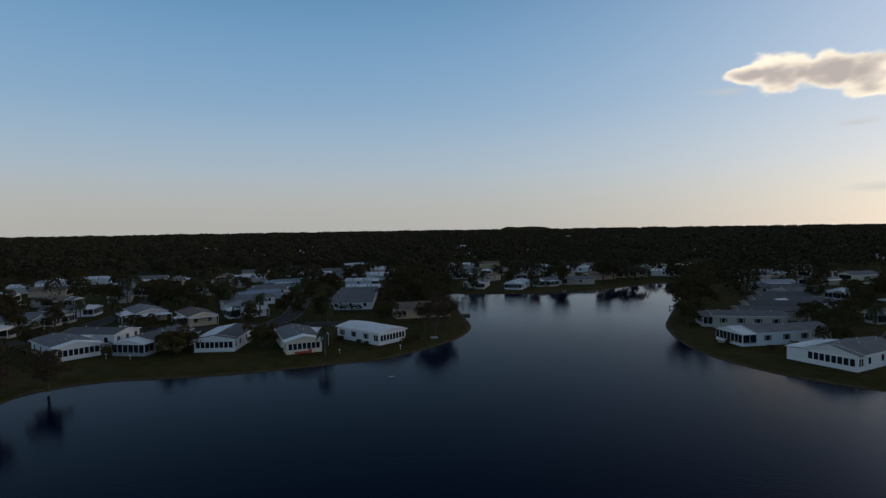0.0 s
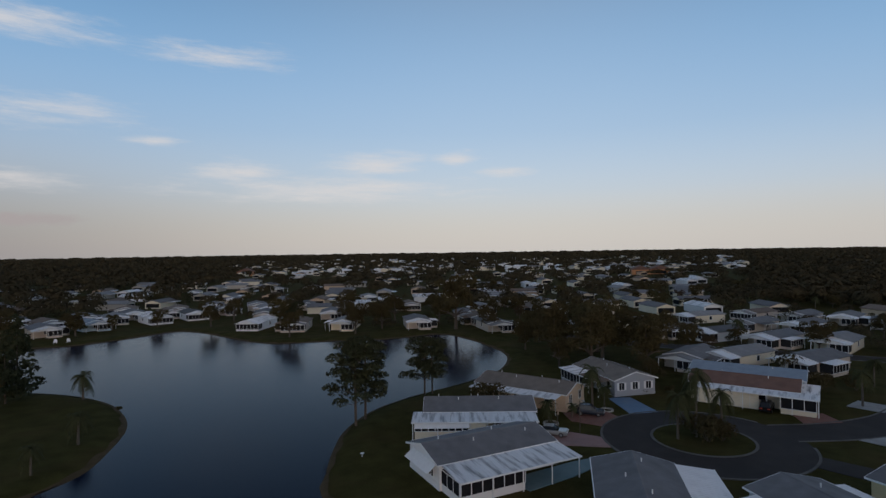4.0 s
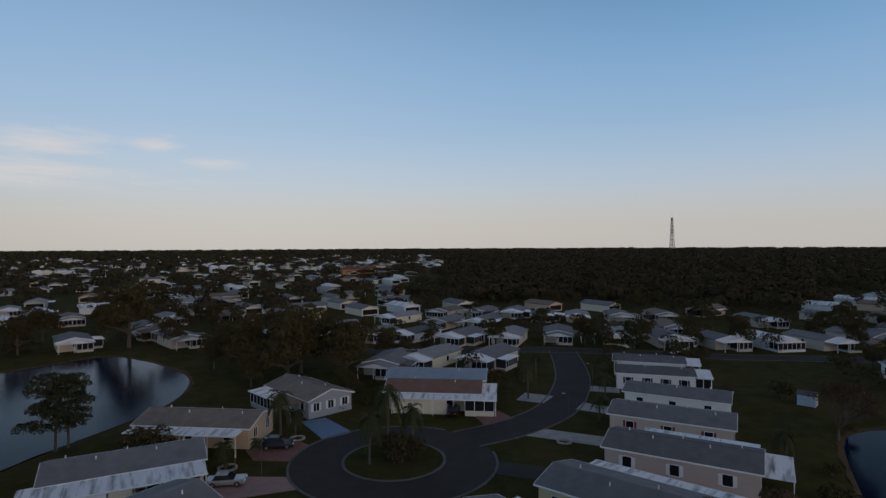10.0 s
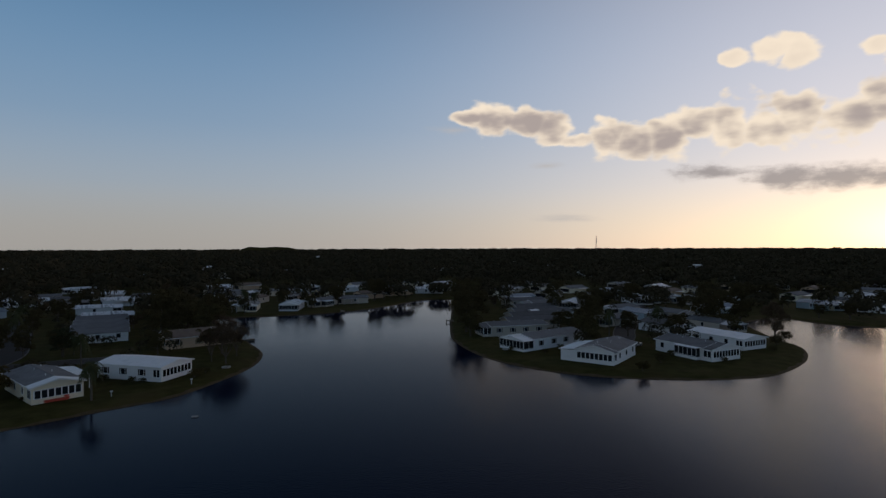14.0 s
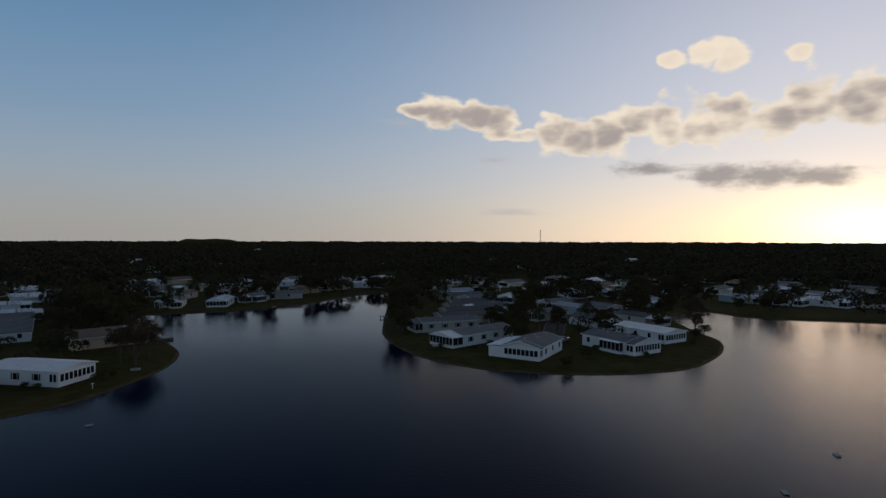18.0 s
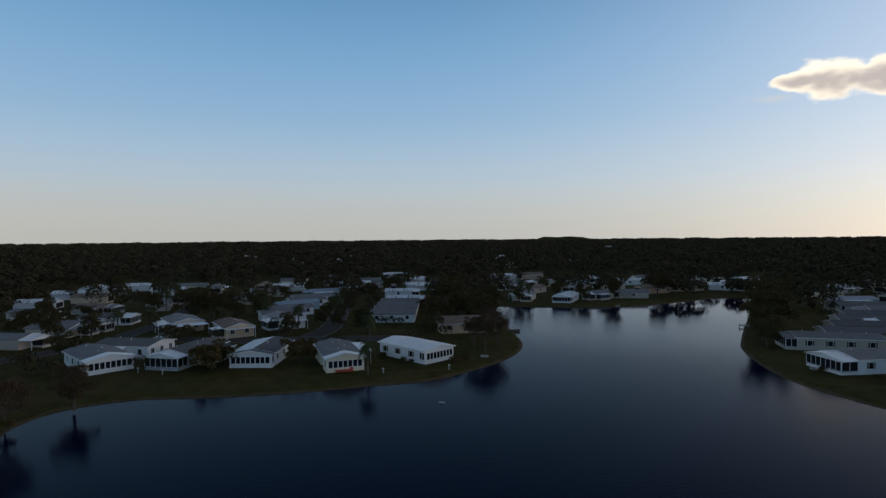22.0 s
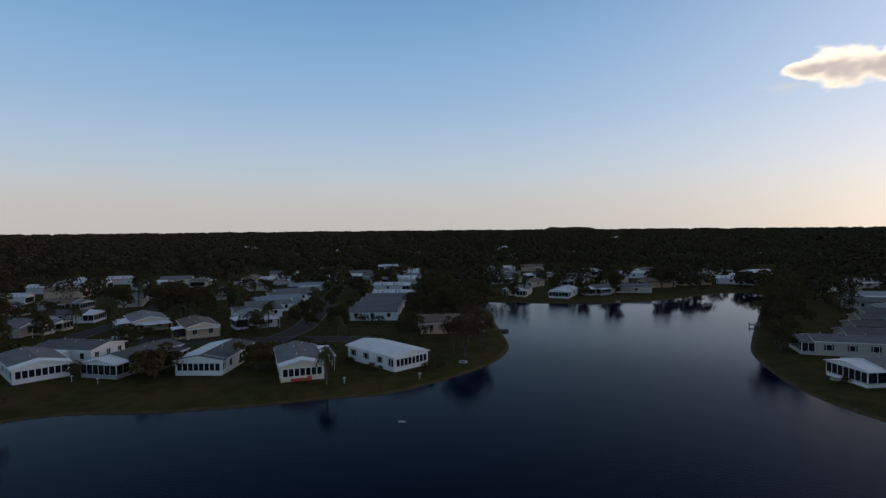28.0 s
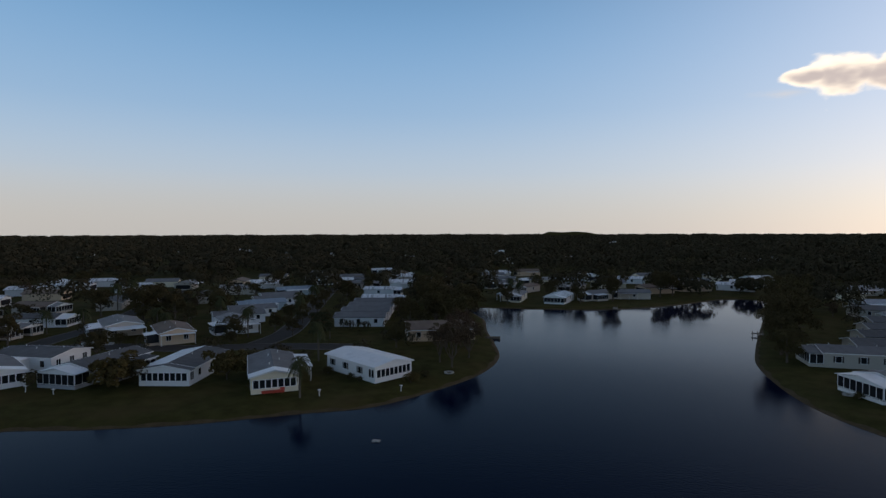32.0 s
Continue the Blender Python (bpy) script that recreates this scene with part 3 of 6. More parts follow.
def axis_steps(fine_lo, fine_hi, step, reach):
    mid = list(np.arange(fine_lo, fine_hi + 0.1, step))
    out, d, s = [], 0.0, step
    while d < reach:
        s *= 1.22
        d += s
        out.append(d)
    return np.array([fine_lo - d for d in out[::-1]] + mid + [fine_hi + d for d in out])


gx, gy = axis_steps(-145, 150, 2.2, 4600), axis_steps(-190, 285, 2.2, 4600)
GX, GY = np.meshgrid(gx, gy)
near_lake = (GX > -160) & (GX < 290) & (GY > -220) & (GY < 300)
sd = np.full(GX.shape, 99.0)
px, py = GX[near_lake], GY[near_lake]
d_shore, d_spit = distance(shore, px, py), distance(spit, px, py)
signed = np.where(inside(shore, px, py), -d_shore, d_shore)
signed = np.maximum(signed, np.where(inside(spit, px, py), d_spit, -d_spit))
sd[near_lake] = signed
# a bank that falls 0.6 m to the water over some 3 m
GZ = np.where(sd > 0, -0.6 * np.clip(1 - sd / 3.2, 0, 1) ** 1.6, -0.6 - 0.5 * np.clip(-sd, 0, 4)) + np.where(sd <= 0, -0.0, 0)
GZ = np.where(np.abs(sd) < 0.01, -0.62, GZ)
rough = np.array([[noise.noise((x * 0.05, y * 0.05, 0)) for x in gx] for y in gy])
GZ += np.where(sd > 4, rough * 0.06 - 0.03, 0)
ny, nx = GX.shape
idx = np.arange(nx * ny).reshape(ny, nx)
quads = np.stack([idx[:-1, :-1], idx[:-1, 1:], idx[1:, 1:], idx[1:, :-1]], -1).reshape(-1, 4)
gm = bpy.data.meshes.new("ground")
gm.from_pydata(np.stack([GX, GY, GZ], -1).reshape(-1, 3).tolist(), [], quads.tolist())
gm.polygons.foreach_set("use_smooth", [True] * len(gm.polygons))
gm.materials.append(M["grass"])
ground = tagged(new("ground", gm), label="dark mown grass with dry patches running down to the lake bank", category="ground", kind="structure")

lake_mesh = Mesh().add([(-150, -200, WATER_Z), (300, -200, WATER_Z), (300, 300, WATER_Z), (-150, 300, WATER_Z)], [(0, 1, 2, 3)])
lake = tagged(new("water", lake_mesh.data("water", M["water"])), label="dark calm lake mirroring the evening sky", category="lake", kind="structure")


def ribbon(line, half, z, mat, name, thick=0.05, shift=0.0, closed=False):
    """A flat strip along a plan line, with thickness."""
    n = len(line)
    tang = np.gradient(line, axis=0) if not closed else np.roll(line, -1, 0) - np.roll(line, 1, 0)
    tang /= np.linalg.norm(tang, axis=1)[:, None]
    left = np.stack([-tang[:, 1], tang[:, 0]], -1)
    a, b = line + left * (shift + half), line + left * (shift - half)
    m = Mesh()
    verts = [(*p, z) for p in a] + [(*p, z) for p in b] + [(*p, z - thick) for p in a] + [(*p, z - thick) for p in b]
    faces = []
    for k in range(n if closed else n - 1):
        j = (k + 1) % n
        faces += [(k, n + k, n + j, j), (k, j, 2 * n + j, 2 * n + k), (n + k, 3 * n + k, 3 * n + j, n + j)]
    if not closed:
        faces += [(0, 2 * n, 3 * n, n), (n - 1, 2 * n - 1, 4 * n - 1, 3 * n - 1)]
    m.add(verts, faces)
    return new(name, m.data(name, mat))


def disc(cx, cy, r, z, mat, name, thick=0.06, sides=48):
    m = Mesh()
    ring = [(cx + r * math.cos(2 * math.pi * k / sides), cy + r * math.sin(2 * math.pi * k / sides)) for k in range(sides)]
    m.add([(*p, z) for p in ring] + [(*p, z - thick) for p in ring],
          [tuple(range(sides))] + [(k, sides + k, sides + (k + 1) % sides, (k + 1) % sides) for k in range(sides)])
    return new(name, m.data(name, mat))


# a strip of bare earth and dry reeds where the lawn meets the water
def bank_strip(line, inward, name):
    n = len(line)
    tang = np.roll(line, -1, 0) - np.roll(line, 1, 0)
    tang /= np.linalg.norm(tang, axis=1)[:, None]
    side = np.stack([-tang[:, 1], tang[:, 0]], -1)
    test = line + side * 0.8
    flip = inside(line, test[:, 0], test[:, 1]).mean() > 0.5
    if flip != inward:
        side = -side
    m = Mesh()
    offs = (-0.4, 0.1, 0.3, 0.5, 0.7)
    for j, o in enumerate(offs):
        for k in range(n):
            w = o + 0.22 * math.sin(k * 1.7) * (j > 1) + 0.16 * math.sin(k * 0.63 + 2) * (j > 1)
            p = line[k] + side[k] * w
            z = -0.6 * max(0.0, 1 - max(w, 0) / 3.2) ** 1.6 + 0.035 + (0.05 * math.sin(k * 2.3 + j) if j in (2, 3) else 0)
            m.v.append((p[0], p[1], z if o > 0 else -0.75))
    m.f = [(j * n + k, j * n + (k + 1) % n, (j + 1) * n + (k + 1) % n, (j + 1) * n + k) for j in range(len(offs) - 1) for k in range(n)]
    return tagged(new(name, m.data(name, M["sand"], True)), label="bare brown earth edge along the waterline", category="bank", kind="structure")


bank_strip(curve_through(LAKE + LAKE_REST, 1.5, True), False, "bank")
bank_strip(curve_through(SPIT, 1.5, True), True, "bank")
# ---- streets ----
CIRCLE = (-66.3, -13.6)
ROADS = {
    "road_1": ([(-74.5, -5.5), (-80, 1.2), (-88, 7.0), (-97, 10.2), (-110, 12.6), (-124, 13.4), (-139, 13.5)], 3.1),
    "road_2": ([(-136, -62), (-134, -40), (-136.5, -18), (-139, 0), (-139.5, 16), (-137.5, 32), (-134.5, 50), (-134, 66), (-133, 82), (-127, 97), (-117, 103.5), (-103, 109), (-90, 118), (-78, 124.5), (-69, 128)], 3.0),
    "road_3": ([(-92, 120), (-97, 134), (-113, 158.5), (-127, 179), (-140, 198), (-160, 228)], 2.8),
    "road_4": ([(-131, 88), (-140, 100), (-147, 113), (-158, 128), (-180, 152), (-215, 190)], 2.8),
    "road_5": ([(50, 140), (56, 150), (62, 165), (72, 185), (85, 205), (92, 232), (96, 270)], 2.8),
}
for level, (name, (pts, half)) in enumerate(ROADS.items()):
    line = curve_through(pts, 2.0)
    tagged(ribbon(line, half, 0.014 + 0.004 * level, M["asphalt"], name, 0.1), label="worn dark asphalt street between the mobile homes", category="road", kind="structure")
    for side in (1, -1):
        tagged(ribbon(line, 0.13, 0.07, M["kerb"], "kerb", 0.14, side * (half + 0.16)), label="pale low concrete kerb along the street", category="kerb", kind="structure")
tagged(disc(*CIRCLE, 12.3, 0.036, M["asphalt"], "road_circle"), label="dark asphalt turning circle with worn tyre tracks", category="road", kind="structure")
turn = np.linspace(0, 2 * math.pi, 65)[:-1]
full = np.stack([CIRCLE[0] + np.cos(turn), CIRCLE[1] + np.sin(turn)], -1)
ring = np.array(CIRCLE) + (full - np.array(CIRCLE)) * 6.1
tagged(ribbon(ring, 0.17, 0.12, M["kerb"], "kerb", 0.16, 0, True), label="round pale concrete kerb of the planted island", category="kerb", kind="structure")
tagged(disc(*CIRCLE, 5.9, 0.10, M["grass"], "island", 0.1), label="round grass island in the turning circle", category="traffic island", kind="structure")
mouth = math.atan2(1.2 - CIRCLE[1], -80 - CIRCLE[0])
arc = np.linspace(mouth + 0.42, mouth + 2 * math.pi - 0.42, 70)
outer = np.stack([CIRCLE[0] + 12.4 * np.cos(arc), CIRCLE[1] + 12.4 * np.sin(arc)], -1)
tagged(ribbon(outer, 0.15, 0.08, M["kerb"], "kerb", 0.14), label="pale concrete kerb round the turning circle", category="kerb", kind="structure")


def drive(name, pts, mat, label, z=0.045):
    m = Mesh()
    n = len(pts)
    m.add([(*p, z) for p in pts] + [(*p, z - 0.08) for p in pts], [tuple(range(n))] + [(k, n + k, n + (k + 1) % n, (k + 1) % n) for k in range(n)])
    return tagged(new(name, m.data(name, mat)), label=label, category="driveway", kind="structure")


drive("driveway", [(-72.2, -24.4), (-75.6, -21.4), (-81.5, -27.3), (-79.2, -30.2)], M["blue_drive"], "blue painted concrete driveway up to a carport")
drive("driveway", [(-57.3, -22.3), (-60.2, -24.6), (-59.8, -30.0), (-55.5, -32.5), (-54.0, -29.0)], M["pink_drive"], "pinkish concrete driveway with a parked car")
drive("driveway", [(-64.6, -26.1), (-70.0, -25.5), (-72.5, -29.2), (-67.5, -33.0), (-64.5, -30.5)], M["paver"], "red paver driveway with a parked dark car")
drive("driveway", [(-76.6, 2.6), (-79.6, 5.0), (-76.8, 13.8), (-73.4, 12.6)], M["concrete"], "pale concrete driveway beside a mobile home")
drive("driveway", [(-63.4, -1.6), (-67.2, -1.2), (-66.0, 5.0), (-61.6, 5.5)], M["asphalt"], "dark driveway beside a mobile home")
drive("driveway", [(-89.5, 10.7), (-93.5, 12.4), (-90.0, 18.5), (-86.8, 17.5)], M["concrete"], "pale concrete driveway beside a mobile home")
drive("driveway", [(-101, 14.4), (-104.5, 15.2), (-103.8, 20.0), (-100.2, 19.6)], M["concrete"], "pale concrete driveway beside a mobile home")
drive("driveway", [(-92.5, 5.9), (-97.0, 7.9), (-98.5, 3.0), (-94.0, 1.5)], M["concrete"], "pale concrete driveway at the end of a house")
drive("driveway", [(-80.2, -3.2), (-84.0, 1.0), (-87.5, -1.4), (-84.6, -5.0)], M["paver"], "reddish driveway in front of a long porch")
drive("driveway", [(-128.0, 100.8), (-126.2, 97.4), (-121.5, 104.0), (-124.0, 106.0)], M["concrete"], "pale concrete driveway up to a carport")
drive("driveway", [(-55.0, -21.6), (-52.8, -19.8), (-49.2, -22.0), (-46.5, -22.7), (-40.6, -25.0), (-41.6, -28.4), (-50.2, -24.5)], M["teal_drive"], "teal painted concrete driveway between two homes")
# ---- mobile homes ----
def ribbed(m, x0, x1, y_in, z_in, y_out, z_out, thick=0.06, pitch=0.3, rib=0.05, high=0.04):
    """A sheet of ribbed roofing in one piece: ribs run down the slope from y_in to y_out."""
    xs, lift = [x0], [0.0]
    c = x0 + pitch / 2
    while c < x1 - rib:
        xs += [c, c + 0.2 * rib, c + 0.8 * rib, c + rib]
        lift += [0.0, high, high, 0.0]
        c += pitch
    xs.append(x1)
    lift.append(0.0)
    n = len(xs)
    verts = [(x, y_in, z_in + thick + h) for x, h in zip(xs, lift)] + [(x, y_out, z_out + thick + h) for x, h in zip(xs, lift)]
    verts += [(x, y_in, z_in) for x in xs] + [(x, y_out, z_out) for x in xs]
    faces = []
    for k in range(n - 1):
        faces += [(k, k + 1, n + k + 1, n + k), (2 * n + k, 3 * n + k, 3 * n + k + 1, 2 * n + k + 1), (n + k, n + k + 1, 3 * n + k + 1, 3 * n + k), (k, 2 * n + k, 2 * n + k + 1, k + 1)]
    faces += [(0, n, 3 * n, 2 * n), (n - 1, 3 * n - 1, 4 * n - 1, 2 * n - 1)]
    if (y_out - y_in) > 0:
        faces = [f[::-1] for f in faces]
    m.add(verts, faces)
    return m


def window_part(parent, x, y, z, w, h, axis, out, frame_mat=None, shutters=None, panes=1):
    """A window on a wall: axis 'x' lies along the house, 'y' on its gable; out is the outward sign."""
    fr, gl = Mesh(), Mesh()
    t = 0.07

    def put(m, a0, a1, z0, z1, d0, d1):
        lo, hi = sorted((out * d0, out * d1))
        if axis == "x":
            m.box(x + a0, x + a1, y + lo, y + hi, z + z0, z + z1)
        else:
            m.box(x + lo, x + hi, y + a0, y + a1, z + z0, z + z1)

    put(fr, -w / 2 - t, w / 2 + t, h / 2, h / 2 + t, 0.0, 0.07)
    put(fr, -w / 2 - t, w / 2 + t, -h / 2 - t, -h / 2, 0.0, 0.09)
    put(fr, -w / 2 - t, -w / 2, -h / 2, h / 2, 0.0, 0.07)
    put(fr, w / 2, w / 2 + t, -h / 2, h / 2, 0.0, 0.07)
    for k in range(1, panes):
        c = -w / 2 + w * k / panes
        put(fr, c - t / 2, c + t / 2, -h / 2, h / 2, 0.0, 0.06)
    win = part("window", fr, frame_mat or M["trim"], parent)
    put(gl, -w / 2, w / 2, -h / 2, h / 2, 0.005, 0.03)
    part("pane", gl, M["glass"], win)
    if shutters:
        for s in (-1, 1):
            sh = Mesh()
            put(sh, *sorted((s * (w / 2 + t), s * (w / 2 + t + 0.32))), -h / 2, h / 2, 0.0, 0.04)
            part("shutter", sh, shutters, win)
    return win


def lean_to(parent, x0, x1, y_in, y_out, z_in, z_out, mat, posts=(), panels=0, name="carport_roof", trim=True, base=None):
    """A sloping lean-to roof along a side; panels: split into that many sheets with standing ribs."""
    n = panels or 1
    sign = 1 if y_out > y_in else -1
    for k in range(n):
        a, b = x0 + (x1 - x0) * k / n, x0 + (x1 - x0) * (k + 1) / n
        m = ribbed(Mesh(), a + 0.012, b - 0.012, y_in, z_in, y_out, z_out, 0.06, 0.3 if not panels else (b - a) / 3)
        part(name if not panels else "roof_panel", m, mat, parent)
    if trim:
        g = Mesh().box(x0 - 0.03, x1 + 0.03, *sorted((y_out, y_out + sign * 0.09)), z_out - 0.07, z_out + 0.09)
        part("gutter", g, M["trim"], parent)
    for px in posts:
        p = Mesh().box(px - 0.05, px + 0.05, *sorted((y_out - sign * 0.16, y_out - sign * 0.26)), 0, z_out)
        part("post", p, M["trim"], parent)


def glazed_bay(parent, axis, fixed, lo, hi, z0, z1, out, panes, mat=None, post=0.09, lite=False):
    """A row of tall screens or windows between white posts, as on a screened porch."""
    step = (hi - lo) / panes
    for k in range(1 if lite else panes):
        if lite:
            step = hi - lo
        a, b = lo + k * step + post / 2, lo + (k + 1) * step - post / 2
        m = Mesh()
        d = sorted((fixed + out * 0.01, fixed + out * 0.03))
        m.box(a, b, *d, z0, z1) if axis == "x" else m.box(*d, a, b, z0, z1)
        part("screen", m, mat or M["screen"], parent)
    fr = Mesh()
    step = (hi - lo) / panes
    d = sorted((fixed, fixed + out * 0.06))
    for k in range(panes + 1):
        c = lo + k * step
        fr.box(c - post / 2, c + post / 2, *d, z0, z1) if axis == "x" else fr.box(*d, c - post / 2, c + post / 2, z0, z1)
    for z in (z0 - 0.05, z1):
        fr.box(lo, hi, *d, z, z + 0.08) if axis == "x" else fr.box(*d, lo, hi, z, z + 0.08)
    part("screen_frame", fr, M["trim"], parent)


def house(x, y, turn, length, width, wall="white", roof=0, roof_mat=None, eave=2.75, ridge=3.75, label="", leans=(), ends=(), side_windows=((1, 3), (-1, 3)),
          gable_windows=((1, 2), (-1, 2)), shutters=None, vents=4, ribs=False, round_end=0, group="mobile homes", overhang=0.35, door_side=0, split_roof=None, lite=False, awnings=()):
    """A long low mobile home. Its length lies along local x, width along local y."""
    h = root("mobile_home", x, y, 0, turn, label=label, category="house", group=group)
    wm = WALLS[wall]
    L, W = length / 2, width / 2
    body = Mesh().extrude_x([(-W, 0.0), (W, 0.0), (W, eave), (0, ridge - 0.12), (-W, eave)], -L, L)
    part("wall", body, wm, h)
    skirt = None if lite else Mesh().box(-L - 0.03, L + 0.03, -W - 0.03, W + 0.03, 0, 0.45)
    if skirt:
        part("skirting", skirt, wm, h)
    slope = (ridge - eave) / W
    t, o = 0.14, overhang
    ez = eave - slope * o
    for s in (1, -1):
        prof = [(0, ridge), (s * (W + o), ez), (s * (W + o), ez + t), (0, ridge + t)]
        mat = roof_mat or SHINGLES[roof]
        if split_roof and s == split_roof[0]:
            mat = split_roof[1]
        if ribs or (split_roof and s == split_roof[0]):
            m = ribbed(Mesh(), -L - o, L + o, 0, ridge, s * (W + o), ez, t, 0.6)
        else:
            m = Mesh().extrude_x(prof[:: -s], -L - o, L + o)
        part("roof", m, mat, h)
    if not ribs and not lite:
        part("ridge_cap", Mesh().extrude_x([(-0.16, ridge + t - 0.16 * slope), (0.16, ridge + t - 0.16 * slope), (0, ridge + t + 0.04)], -L - o, L + o), roof_mat or SHINGLES[roof], h)
    for s in () if lite else (1, -1):
        part("gutter", Mesh().box(-L - o, L + o, *sorted((s * (W + o), s * (W + o + 0.09))), ez - 0.02, ez + 0.13), M["trim"], h)
    for e in (1, -1):
        fas = Mesh()
        for s in (1, -1):
            fas.extrude_x([(0, ridge - 0.06), (s * (W + o), ez - 0.06), (s * (W + o), ez + t), (0, ridge + t)][:: -s], *sorted((e * (L + o), e * (L + o + 0.05))))
        part("bargeboard", fas, M["trim"], h)
    for side, count in side_windows:
        for k in range(count):
            wx = -L + (k + 0.5) * length / count + 0.35 * math.sin(7 * k + x)
            window_part(h, wx, side * W, 1.62, 0.95, 1.15, "x", side, shutters=shutters)
    for end, count in gable_windows:
        for k in range(count):
            wy = -W + (k + 0.5) * width / count
            window_part(h, end * L, wy, 1.62, 0.95, 1.2, "y", end, shutters=shutters, panes=2)
    for k in range(vents):
        vx = -L + (k + 0.6) * length / (vents + 0.2)
        vy = (-1) ** k * (0.9 + 0.3 * math.sin(3 * k + y))
        vz = ridge + t - abs(vy) * slope
        part("vent_pipe", Mesh().tube((vx, vy, vz - 0.1), (vx, vy, vz + 0.35), 0.07, 0.07, 6), M["vent"], h)
    if door_side:
        part("door", Mesh().box(-0.45, 0.45, *sorted((door_side * W, door_side * (W + 0.05))), 0.6, 2.6), M["door"], h)
        steps = Mesh()
        for k in range(3):
            steps.box(-0.7, 0.7, *sorted((door_side * W, door_side * (W + 1.2 - 0.35 * k))), 0.2 * k, 0.2 * (k + 1))
        part("steps", steps, M["concrete"], h)
    for kind, side, a, b, depth, *rest in leans:
        yo = side * (W + depth)
        zo = max(2.15, eave - 0.10 * depth)
        mat = rest[0] if rest else M["white_metal"]
        if kind == "carport":
            n = max(2, int((b - a) / 3.2) + 1)
            lean_to(h, a, b, side * (W + 0.05), yo, eave - 0.05, zo, mat, [a + 0.15 + (b - a - 0.3) * k / (n - 1) for k in range(n)])
        elif kind == "panels":
            n = max(2, int((b - a) / 3.2) + 1)
            lean_to(h, a, b, side * (W + 0.05), yo, eave - 0.05, zo, mat, [a + 0.15 + (b - a - 0.3) * k / (n - 1) for k in range(n)], panels=int((b - a) / 1.2))
        elif kind == "room":
            lean_to(h, a - 0.2, b + 0.2, side * (W + 0.05), yo + side * 0.3, eave - 0.05, zo, mat)
            part("side_room", Mesh().box(a, b, *sorted((side * W, yo)), 0, zo - 0.05), wm, h)
            glazed_bay(h, "x", yo, a + 0.2, b - 0.2, 1.0, zo - 0.35, side, max(2, int((b - a) / 1.3)), lite=lite)
        elif kind == "under":
            # a screened room below a lean-to roof that is already there
            part("porch_base", Mesh().box(a, b, *sorted((side * (W + 0.04), yo)), 0, 0.7), wm, h)
            # solid near-black block in place of the room's inner shade
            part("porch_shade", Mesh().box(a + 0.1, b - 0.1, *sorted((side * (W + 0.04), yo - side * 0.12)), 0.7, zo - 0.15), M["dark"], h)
            glazed_bay(h, "x", yo, a, b, 0.8, zo - 0.2, side, max(2, int((b - a) / 1.2)), lite=lite)
            glazed_bay(h, "y", a, *sorted((side * (W + 0.05), yo)), 0.8, zo - 0.2, -1, 3, lite=lite)
        elif kind == "strip":
            # a room below a lean-to roof: a low wall, a strip of small windows and a sloping blind over them
            part("side_room", Mesh().box(a, b, *sorted((side * (W + 0.04), yo)), 0, 1.2), wm, h)
            # inner shade behind the windows, painted as a near-black block
            part("porch_shade", Mesh().box(a + 0.1, b - 0.1, *sorted((side * (W + 0.04), yo - side * 0.1)), 1.2, zo - 0.1), M["dark"], h)
            glazed_bay(h, "x", yo, a, b, 1.25, 1.75, side, max(3, int((b - a) / 0.85)), M["glass"], 0.12)
            blind = ribbed(Mesh(), a - 0.05, b + 0.05, yo + side * 0.02, zo - 0.12, yo + side * 0.42, 1.72, 0.03, 0.5)
            part("blind", blind, M["trim"], h, "white sloping storm blind over the windows")
        elif kind == "infill":
            # a plain panel wall below a lean-to roof that is already there
            part("panel_wall", Mesh().box(a, b, *sorted((yo - side * 0.1, yo)), 0.05, zo - 0.08), wm, h)
            for k in range(int((b - a) / 1.2)):
                part("batten", Mesh().box(a + k * 1.2, a + k * 1.2 + 0.05, *sorted((yo, yo + side * 0.025)), 0.05, zo - 0.1), M["trim"], h)
        elif kind == "porch":
            lean_to(h, a - 0.2, b + 0.2, side * (W + 0.05), yo + side * 0.3, eave - 0.05, zo, mat)
            part("porch_base", Mesh().box(a, b, *sorted((side * W, yo)), 0, 0.6), wm, h)
            # block coloured near-black as the porch's inner shade
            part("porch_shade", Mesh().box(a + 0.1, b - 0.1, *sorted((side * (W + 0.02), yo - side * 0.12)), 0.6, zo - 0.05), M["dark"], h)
            glazed_bay(h, "x", yo, a, b, 0.75, zo - 0.12, side, max(2, int((b - a) / 1.1)), lite=lite)
    for end, lo_y, hi_y in awnings:
        aw = Mesh().add([(end * (L + 0.04), lo_y, 2.55), (end * (L + 0.04), hi_y, 2.55), (end * (L + 1.15), hi_y, 1.75), (end * (L + 1.15), lo_y, 1.75),
                         (end * (L + 0.04), lo_y, 2.60), (end * (L + 0.04), hi_y, 2.60), (end * (L + 1.18), hi_y, 1.80), (end * (L + 1.18), lo_y, 1.80)],
                        [(0, 1, 2, 3), (7, 6, 5, 4), (0, 3, 7, 4), (1, 5, 6, 2), (3, 2, 6, 7), (0, 4, 5, 1)])
        part("awning", aw, M["trim"], h, "white sloping window awning")
